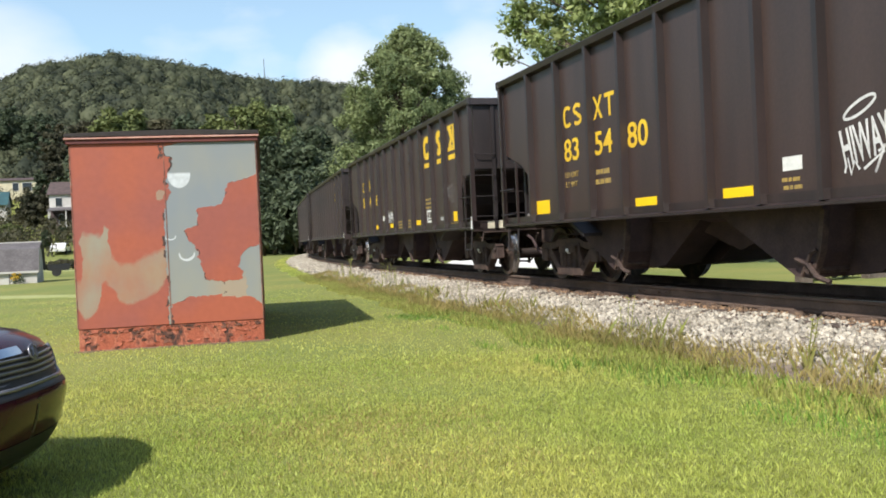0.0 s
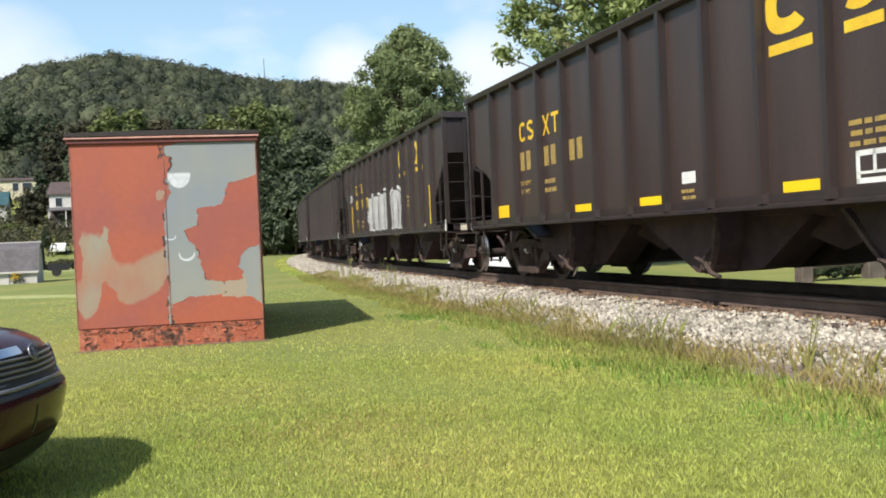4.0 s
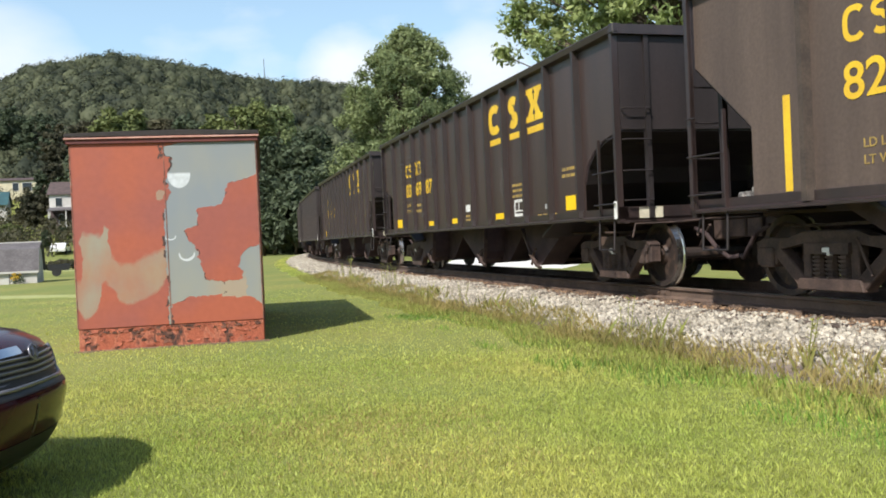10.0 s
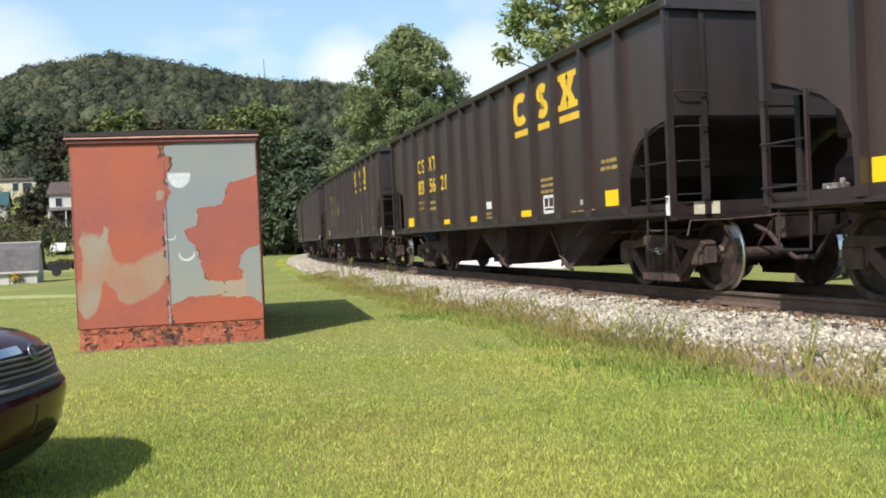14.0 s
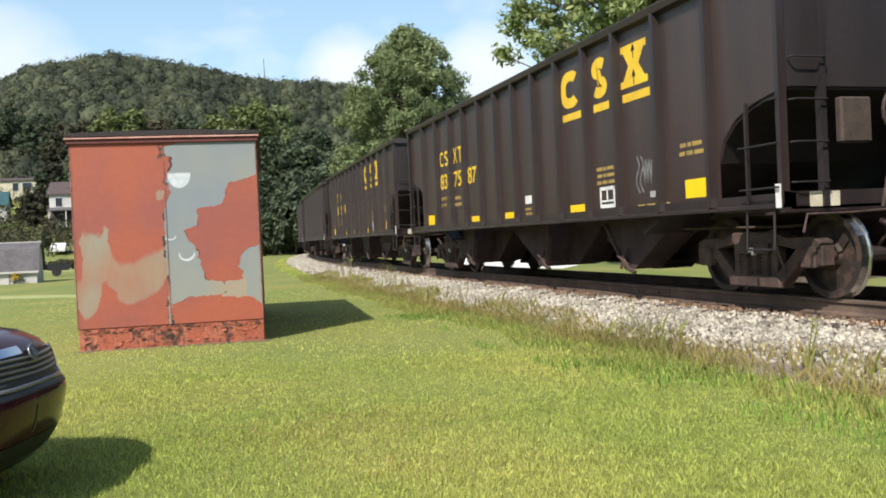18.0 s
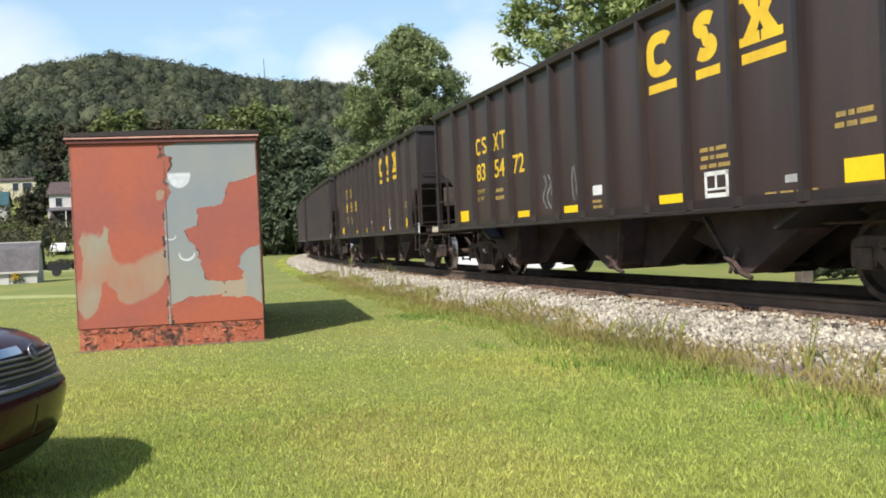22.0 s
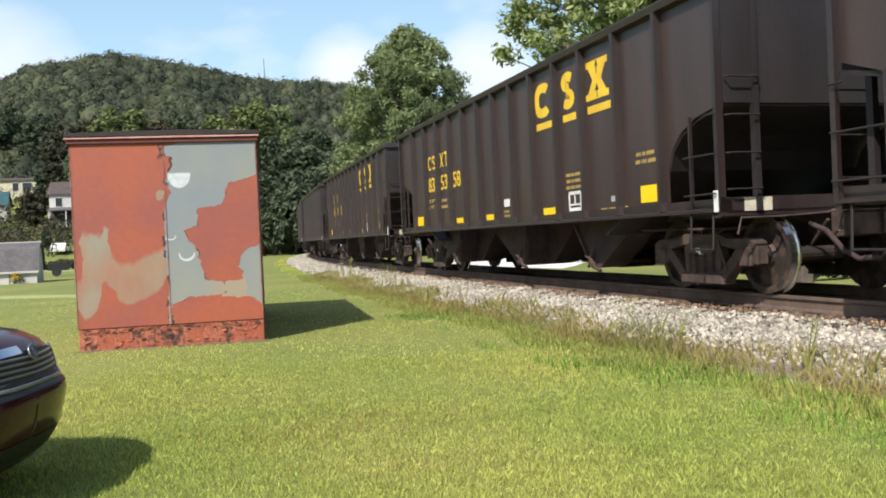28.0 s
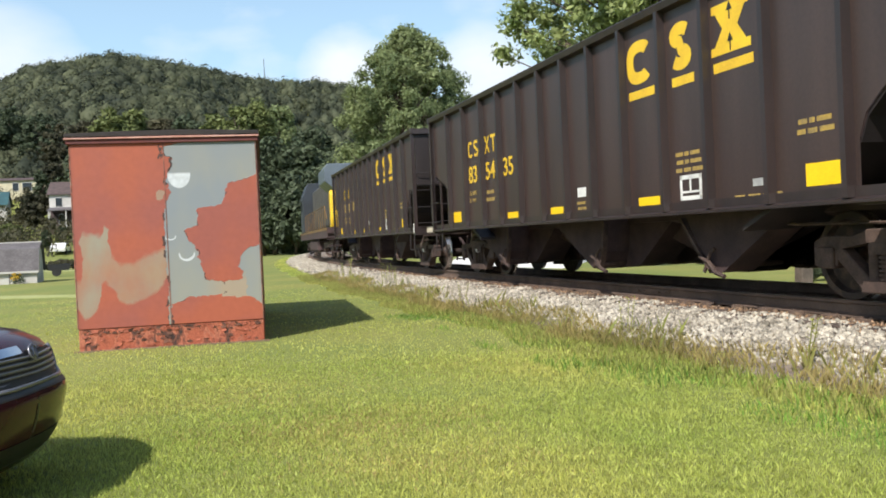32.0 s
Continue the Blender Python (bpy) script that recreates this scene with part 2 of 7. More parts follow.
def rod(bm, p, q, r, sides=8, r2=None):
    p, q = Vector(p), Vector(q)
    t = (q - p).to_track_quat("Z", "Y").to_matrix()
    r2 = r if r2 is None else r2
    a, b = [], []
    for i in range(sides):
        c = Vector((math.cos(i * math.tau / sides), math.sin(i * math.tau / sides), 0))
        a.append(bm.verts.new(p + t @ (c * r)))
        b.append(bm.verts.new(q + t @ (c * r2)))
    bm.faces.new(a[::-1])
    bm.faces.new(b)
    for i in range(sides):
        j = (i + 1) % sides
        bm.faces.new((a[i], a[j], b[j], b[i]))


def pipe(bm, pts, r, sides=6):
    for p, q in zip(pts, pts[1:]):
        rod(bm, p, q, r, sides)


def tube(bm, pts, r, sides=8):
    """A continuous round bar through points, its rings shared."""
    pts = [Vector(p) for p in pts]
    rings = []
    for i, p in enumerate(pts):
        d = (pts[min(i + 1, len(pts) - 1)] - pts[max(i - 1, 0)]).normalized()
        u = d.cross(Vector((0, 0, 1))).normalized()
        v = d.cross(u)
        rings.append([bm.verts.new(p + (u * math.cos(k * math.tau / sides) + v * math.sin(k * math.tau / sides)) * r) for k in range(sides)])
    for a, b in zip(rings, rings[1:]):
        for k in range(sides):
            j = (k + 1) % sides
            bm.faces.new((a[k], a[j], b[j], b[k]))
    bm.faces.new(rings[0][::-1])
    bm.faces.new(rings[-1])


def lathe(bm, profile, sides=24, axis="y"):
    """A profile of (radius, along) turned about an axis."""
    rings = []
    for r, a in profile:
        ring = []
        for i in range(sides):
            c, s = r * math.cos(i * math.tau / sides), r * math.sin(i * math.tau / sides)
            ring.append(bm.verts.new((c, a, s) if axis == "y" else (c, s, a)))
        rings.append(ring)
    for p, q in zip(rings, rings[1:]):
        for i in range(sides):
            j = (i + 1) % sides
            bm.faces.new((p[i], p[j], q[j], q[i]))
    bm.faces.new(rings[0][::-1])
    bm.faces.new(rings[-1])


def mesh_of(name, bm, material, smooth=False, bevel=0.0):
    if bevel:
        bmesh.ops.bevel(bm, geom=bm.edges[:], offset=bevel, segments=1, affect="EDGES", clamp_overlap=True)
    bmesh.ops.recalc_face_normals(bm, faces=bm.faces[:])
    me = bpy.data.meshes.new(name)
    bm.to_mesh(me)
    bm.free()
    me.materials.append(material)
    if smooth:
        me.shade_smooth()
    return me


def part(name, bm, material, parent, label="", m=None, smooth=False, bevel=0.0):
    """One mesh object under a thing or a part; bm may be a bmesh or a mesh that others share."""
    me = mesh_of(name, bm, material, smooth, bevel) if isinstance(bm, bmesh.types.BMesh) else bm
    ob = new(name, me)
    ob.parent = parent
    if m is not None:
        ob.matrix_basis = m
    return tagged(ob, label)


def thing(name, label, category, group="", kind="", at=None):
    ob = tagged(new(name), label, category, group, kind)
    ob.empty_display_size = 0.2
    if at is not None:
        ob.matrix_basis = at
    return ob


def raw_mesh(name, verts, faces, material, smooth=False):
    """A mesh from numpy arrays: verts (n, 3), faces (m, k)."""
    me = bpy.data.meshes.new(name)
    n, (f, k) = len(verts), faces.shape
    me.vertices.add(n)
    me.vertices.foreach_set("co", np.asarray(verts, np.float32).ravel())
    me.loops.add(f * k)
    me.loops.foreach_set("vertex_index", faces.astype(np.int32).ravel())
    me.polygons.add(f)
    me.polygons.foreach_set("loop_start", np.arange(0, f * k, k, dtype=np.int32))
    me.update(calc_edges=True)
    me.materials.append(material)
    if smooth:
        me.shade_smooth()
    return me


# ---- the railway's line: a curve of 417 m radius that straightens at both ends ----
TH, K = radians(-72.3764), 0.0024
FACE = Vector((2.4526, 11.5935, 0))
CENTRE = FACE + Vector((-math.sin(TH), math.cos(TH), 0)) / K
S_FAR, S_NEAR = -92.0, 40.0
RAIL_Z, HALF = 0.47, 1.6


def line(s, off=0.0, z=0.0):
    """The place and heading at s metres along the line, off metres to the left of the track's centre (away from the lawn)."""
    c = min(max(s, S_FAR), S_NEAR)
    h = TH + K * c
    p = CENTRE + Vector((math.sin(h), -math.cos(h), 0)) * (1 / K - HALF - off)
    p += Vector((math.cos(h), math.sin(h), 0)) * (s - c)
    p.z = z
    return p, h


def travelled(t):
    """Metres that the first hopper's front corner has gone past the line's zero at t seconds."""
    return TRAVEL_0 + TRAVEL_1 * t + TRAVEL_2 * t * t + TRAVEL_3 * t ** 3


TRAVEL_0, TRAVEL_1, TRAVEL_2, TRAVEL_3 = 9.65, 11.31953, 0.0483096, -0.000573374
PITCH = 15.9

# ---- ground: one sheet, flat lawn in the valley, wooded hill beyond ----
CREST = ((-180, 6), (-90, 6), (-60, 7), (-34.8, 7.6), (-29.4, 9.0), (-26.5, 9.9), (-24.6, 10.88), (-20.5, 11.72), (-16.9, 11.32), (-12.4, 10.5), (-7.8, 10.4), (-5.6, 10.1), (2, 8.0), (20, 5), (60, 4), (180, 6))


def crest(az):
    for (a, e), (b, f) in zip(CREST, CREST[1:]):
        if a <= az <= b:
            return e + (f - e) * (az - a) / (b - a)
    return 6.0


def ease(u):
    u = min(max(u, 0.0), 1.0)
    return u * u * (3 - 2 * u)


def height(x, y):
    r = math.hypot(x, y)
    if r < 60:
        return 0.0
    az = math.degrees(math.atan2(x, y))
    top = 400 * math.tan(radians(crest(az))) - 6.6
    start = 85 if az < -16 else 150 if az > -10 else 85 + 65 * (az + 16) / 6
    rise = ease((r - start) / (400 - start)) ** 1.15 * top
    if r > 430:
        rise *= 1 - 0.55 * ease((r - 430) / 900)
    return rise + 2.0 * noise.noise((x * 0.02, y * 0.02, 3.0)) * ease((r - 110) / 80)


def build_ground():
    radii = [0, 2, 4, 6, 8, 10, 13, 16, 20, 25, 31, 38, 46, 55, 65, 76, 88, 100, 115, 132, 150, 170, 192, 216, 242, 270, 300, 332, 366, 400, 436, 480, 540, 640, 800, 1100, 1600, 2600, 4200]
    k = 180
    verts, faces = [(0, 0, 0)], []
    for r in radii[1:]:
        for i in range(k):
            a = i * math.tau / k
            x, y = r * math.sin(a), r * math.cos(a)
            verts.append((x, y, height(x, y)))
    tris = [(0, 1 + (i + 1) % k, 1 + i) for i in range(k)]
    for j in range(len(radii) - 2):
        for i in range(k):
            a, b = 1 + j * k + i, 1 + j * k + (i + 1) % k
            faces.append((a, b, b + k, a + k))
    me = bpy.data.meshes.new("ground")
    me.from_pydata(verts, [], tris + faces)
    me.materials.append(M_GRASS)
    me.shade_smooth()
    tagged(new("ground", me), "mown yellow-green lawn running out to a wooded hill", "ground", kind="structure")


build_ground()


# ---- track: ballast, ties, rails ----
def swept(name, outline, s0, s1, step, material, label="", kind="structure", category="", jitter=0.0):
    """An outline of (off, z) carried along the line."""
    count = int((s1 - s0) / step) + 1
    verts, faces, k = [], [], len(outline)
    for i in range(count):
        s = s0 + i * step
        for off, z in outline:
            verts.append(line(s, off + jitter * noise.noise((s * 0.8, off, 1.0)), z + jitter * 0.3 * noise.noise((s * 0.9, off, 7.0)))[0])
    for i in range(count - 1):
        for j in range(k - 1):
            a = i * k + j
            faces.append((a, a + 1, a + 1 + k, a + k))
    me = bpy.data.meshes.new(name)
    me.from_pydata([tuple(v) for v in verts], [], faces)
    me.materials.append(material)
    return tagged(new(name, me), label, category, kind=kind)


bed = swept("track_bed", [(-2.95, -0.06), (-2.55, 0.03), (-1.95, 0.17), (-1.35, 0.245), (-0.8, 0.27), (0, 0.275), (0.8, 0.27), (1.35, 0.245), (2.1, 0.17), (3.0, 0.02), (3.4, -0.05)], -300, 130, 1.0, M_DIRTBED,
            "railway bed of crushed stone stained brown between the rails", category="track bed", jitter=0.12)


def bed_height(a):
    """Height of the bed's lawn-side shoulder, a metres from the track's centre."""
    return 0.27 if a < 0.9 else 0.27 - 0.035 * (a - 0.9) / 0.45 if a < 1.35 else 0.235 - 0.065 * (a - 1.35) / 0.6 if a < 1.95 else 0.17 - 0.14 * (a - 1.95) / 0.6 if a < 2.55 else 0.03


def ballast_stones(name, count, s0, s1, a0, a1, size, material, seed, label):
    """Loose crushed stones on the shoulder: uneven blocks, joined."""
    rng = np.random.default_rng(seed)
    base = np.array([(1, 1, 1), (1, -1, 0.8), (-1, -1, 0.9), (-1, 1, 1), (0.9, 1, -1), (1, -0.8, -1), (-0.8, -1, -1), (-1, 0.9, -0.8)]) * 0.62
    quad = np.array([(0, 1, 2, 3), (4, 7, 6, 5), (0, 4, 5, 1), (1, 5, 6, 2), (2, 6, 7, 3), (3, 7, 4, 0)])
    all_v, all_f = [], []
    for i in range(count):
        s = s0 + (s1 - s0) * rng.random()
        a = a0 + (a1 - a0) * rng.random() + 0.08 * math.sin(s * 1.7) + 0.06 * math.sin(s * 5.3)
        p = line(s, -a, bed_height(abs(a)))[0]
        r = size * (0.5 + 0.9 * rng.random() ** 1.5)
        q = base * (1 + 0.25 * rng.standard_normal((8, 1))) * r * np.array([1.1, 0.85, 0.7])
        w, x, y, zz = (lambda v: v / np.linalg.norm(v))(rng.standard_normal(4))
        m = np.array([[1 - 2 * (y * y + zz * zz), 2 * (x * y - zz * w), 2 * (x * zz + y * w)], [2 * (x * y + zz * w), 1 - 2 * (x * x + zz * zz), 2 * (y * zz - x * w)], [2 * (x * zz - y * w), 2 * (y * zz + x * w), 1 - 2 * (x * x + y * y)]])
        all_v.append(q @ m.T + np.array(p) + np.array([0, 0, r * 0.3]))
        all_f.append(quad + 8 * i)
    me = raw_mesh(name, np.concatenate(all_v), np.concatenate(all_f), material)
    return tagged(new(name, me), label, "ballast", kind="stuff")


ballast_stones("ballast", 25000, -16, 13, 1.10, 2.40, 0.032, M_BALLAST, 3, "pale grey crushed stone ballast on the track shoulder")
ballast_stones("ballast", 10500, -80, -16, 1.12, 2.50, 0.042, M_BALLAST, 4, "pale grey crushed stone ballast farther along the track")
ballast_stones("stained_ballast", 7500, -20, 13, 0.1, 1.22, 0.028, M_STAINED, 6, "brown stained ballast beside the rails")


ballast_stones("rusty_litter", 6500, -20, 13, 0.80, 1.34, 0.022, M_RUSTY, 8, "rust-coloured litter and stones along the tie ends")


def rail_line(side, name):
    off = side * 0.7525
    o = [(off - 0.075, RAIL_Z - 0.17), (off - 0.075, RAIL_Z - 0.155), (off - 0.012, RAIL_Z - 0.13), (off - 0.010, RAIL_Z - 0.045), (off - 0.036, RAIL_Z - 0.035), (off - 0.036, RAIL_Z - 0.006),
         (off - 0.03, RAIL_Z), (off + 0.03, RAIL_Z), (off + 0.036, RAIL_Z - 0.006), (off + 0.036, RAIL_Z - 0.035), (off + 0.010, RAIL_Z - 0.045), (off + 0.012, RAIL_Z - 0.13), (off + 0.075, RAIL_Z - 0.155), (off + 0.075, RAIL_Z - 0.17)]
    ob = swept(name, o, -300, 130, 1.0, M_RAIL, "rusted steel rail with a worn bright head", "", "rail")
    ob.data.materials.append(M_HEAD)
    for p in ob.data.polygons:
        if p.index % 13 == 6:
            p.material_index = 1
    return ob


for side in (-1, 1):
    rail = rail_line(side, "rail")
    bm = bmesh.new()
    box(bm, -0.45, 0.45, -0.022, 0.022, -0.125, -0.05)
    for x in (-0.36, -0.2, 0.2, 0.36):
        rod(bm, (x, -0.045, -0.088), (x, 0.045, -0.088), 0.016, 6)
    bar = mesh_of("joint_bar", bm, M_RAIL)
    for s in (-33.5, -21.6, -9.7, 2.2):
        p, h = line(s + 3 * side, side * 0.7525, RAIL_Z)
        part("joint_bar", bar, None, rail, "bolted joint bar", Matrix.Translation(p) @ pose(0, 0, 0, 0, 0, math.degrees(h)))


def ties():
    bm = bmesh.new()
    box(bm, -0.115, 0.115, -1.3, 1.3, -0.17, 0)
    me = mesh_of("tie", bm, M_TIE, bevel=0.012)
    bm = bmesh.new()
    box(bm, -0.09, 0.09, -0.17, 0.17, 0, 0.03)
    for x in (-0.06, 0.06):
        for y in (-0.11, 0.11):
            box(bm, x - 0.012, x + 0.012, y - 0.012, y + 0.012, 0.015, 0.045)
    plate = mesh_of("tie_plate", bm, M_RAIL)
    rng = random.Random(5)
    for i in range(150):
        s = -58 + i * 0.52
        p, h = line(s, 0.06 * rng.uniform(-1, 1), RAIL_Z - 0.192)
        ob = new("tie", me)
        ob.parent = bed
        ob.matrix_basis = Matrix.Translation(p) @ pose(0, 0, 0, 0, 0, math.degrees(h) + rng.uniform(-1.2, 1.2))
        for y in (-0.7525, 0.7525):
            part("tie_plate", plate, M_RAIL, ob, "", pose(0, y, 0.001))


ties()


# ---- hopper cars ----
SILL, TOP, END = 0.975, 3.59, 7.1
GROUP = "coal hopper cars of the train"


def wheel_mesh():
    bm = bmesh.new()
    for s in (-1, 1):
        prof = [(0.10, s * 0.79), (0.13, s * 0.80), (0.15, s * 0.755), (0.36, s * 0.735), (0.385, s * 0.80), (0.452, s * 0.80), (0.457, s * 0.735), (0.46, s * 0.715), (0.482, s * 0.705), (0.482, s * 0.685), (0.38, s * 0.68), (0.15, s * 0.70), (0.09, s * 0.66)]
        lathe(bm, prof, 26)
    rod(bm, (0, -0.98, 0), (0, 0.98, 0), 0.085, 12)
    for s in (-1, 1):
        # bearing end cap with three bolts, which shows that the wheel turns
        rod(bm, (0, s * 0.97, 0), (0, s * 1.05, 0), 0.10, 14)
        for i in range(3):
            a = i * math.tau / 3
            rod(bm, (0.055 * math.cos(a), s * 1.04, 0.055 * math.sin(a)), (0.055 * math.cos(a), s * 1.075, 0.055 * math.sin(a)), 0.018, 6)
    me = mesh_of("wheelset", bm, M_WHEEL)
    me.materials.append(M_TREAD)
    for p in me.polygons:
        r = math.hypot(p.center.x, p.center.z)
        if r > 0.44 and abs(p.center.y) > 0.68 and abs(p.normal.y) < 0.95:
            p.material_index = 1
    return me


WHEEL = wheel_mesh()


def side_frame_mesh():
    bm = bmesh.new()
    # top chord, two sloping arms, bottom, jaws: the windows between stay open
    prism(bm, [(-1.08, 0.54), (-1.08, 0.62), (-0.95, 0.67), (-0.55, 0.65), (-0.36, 0.73), (0.36, 0.73), (0.55, 0.65), (0.95, 0.67), (1.08, 0.62), (1.08, 0.54), (0.7, 0.54), (0.34, 0.60), (-0.34, 0.60), (-0.7, 0.54)], -0.09, 0.09)
    for s in (-1, 1):
        prism(bm, [(s * 0.72, 0.56), (s * 0.92, 0.56), (s * 0.44, 0.12), (s * 0.30, 0.20)], -0.075, 0.075)
        prism(bm, [(s * 0.27, 0.20), (s * 0.38, 0.20), (s * 0.38, 0.62), (s * 0.27, 0.62)], -0.07, 0.07)
        prism(bm, [(s * 1.02, 0.36), (s * 1.10, 0.36), (s * 1.10, 0.58), (s * 1.02, 0.58)], -0.08, 0.08)
        prism(bm, [(s * 0.78, 0.36), (s * 0.84, 0.40), (s * 0.88, 0.56), (s * 0.76, 0.56)], -0.08, 0.08)
        # bearing adapter box
        prism(bm, [(s * 0.80, 0.34), (s * 1.02, 0.34), (s * 1.02, 0.56), (s * 0.80, 0.56)], -0.11, 0.05)
    prism(bm, [(-0.46, 0.11), (0.46, 0.11), (0.42, 0.24), (-0.42, 0.24)], -0.10, 0.10)
    return mesh_of("side_frame", bm, M_TRUCK, bevel=0.012)


SIDE_FRAME = side_frame_mesh()


def spring_mesh():
    bm = bmesh.new()
    for x in (-0.18, 0, 0.18):
        for i in range(6):
            z = 0.235 + i * 0.042
            rod(bm, (x, -0.03, z), (x, -0.03, z + 0.024), 0.075, 8)
            rod(bm, (x, -0.03, z + 0.024), (x, -0.03, z + 0.042), 0.055, 6)
    box(bm, -0.30, 0.30, -0.12, 0.1, 0.485, 0.60)
    return mesh_of("spring_nest", bm, M_TRUCK)


SPRINGS = spring_mesh()


bm = bmesh.new()
prism(bm, [(0.30, 0.20), (0.36, 0.20), (0.22, 0.84), (0.16, 0.84)], -0.02, 0.02)
LEVER = mesh_of("brake_lever", bm, M_TRUCK)
bm = bmesh.new()
tube(bm, [(0.60, -1.115, 0.28), (0.52, -1.12, 0.45), (0.44, -1.115, 0.62), (0.36, -1.05, 0.66)], 0.016, 6)
HANGER = mesh_of("brake_hanger", bm, M_TRUCK)
bm = bmesh.new()
tube(bm, [(-0.34, -0.08, 0.24), (0.34, -0.08, 0.24), (0.60, -0.12, 0.30), (1.3, -0.25, 0.84)], 0.02, 6)
ROD = mesh_of("brake_rod", bm, M_TRUCK)


# white plate added where the bright lot would show through the truck
bm = bmesh.new()
box(bm, -0.055, 0.055, -1.115, -1.06, 0.50, 0.56)
box(bm, 0.01, 0.055, -1.118, -1.06, 0.47, 0.52)
BRIGHT_GAP = mesh_of("bolster_end", bm, M_WHITE, bevel=0.01)


def add_truck(car, x):
    bm = bmesh.new()
    prism(bm, [(-1.0, 0.52), (1.0, 0.52), (1.0, 0.66), (0.5, 0.78), (-0.5, 0.78), (-1.0, 0.66)], -0.2, 0.2, "x")
    rod(bm, (0, 0, 0.74), (0, 0, 0.86), 0.2, 16)
    for s in (-1, 1):
        rod(bm, (s * 0.42, -0.75, 0.36), (s * 0.42, 0.75, 0.36), 0.045, 8)
        for y in (-0.745, 0.745):
            prism(bm, [(s * 0.40, 0.22), (s * 0.47, 0.22), (s * 0.52, 0.60), (s * 0.44, 0.62)], y - 0.05, y + 0.05)
    truck = part("truck", bm, M_UNDER, car, "dusty cast steel truck with coil springs", pose(x, 0, 0))
    for turn in (0, 180):
        part("brake_lever", LEVER, None, truck, "", pose(0, -0.08, 0, 0, 0, turn))
        part("brake_hanger", HANGER, None, truck, "", pose(0, 0, 0, 0, 0, turn))
    part("brake_rod", ROD, None, truck, "")
    part("bolster_end", BRIGHT_GAP, None, truck, "white plate in place of the bright gap through the truck")
    for y, turn in ((-0.99, 0), (0.99, 180)):
        part("side_frame", SIDE_FRAME, None, truck, "", pose(0, y, 0, 0, 0, turn))
        part("spring_nest", SPRINGS, None, truck, "", pose(0, y, 0, 0, 0, turn))
    for wx in (-0.89, 0.89):
        part("wheelset", WHEEL, None, truck, "steel wheels on an axle with bright treads", pose(wx, 0, 0.457))


POST_X = [5.85, 4.77, 3.725, 2.80, 1.83, 0.90, 0.0, -0.90, -1.83, -2.80, -3.725, -4.77, -5.85]


def panel(bm, x0, x1, z0, z1, y=-1.504):
    """A thin painted plate on the near side."""
    box(bm, x0, x1, y - 0.003, y + 0.002, z0, z1)


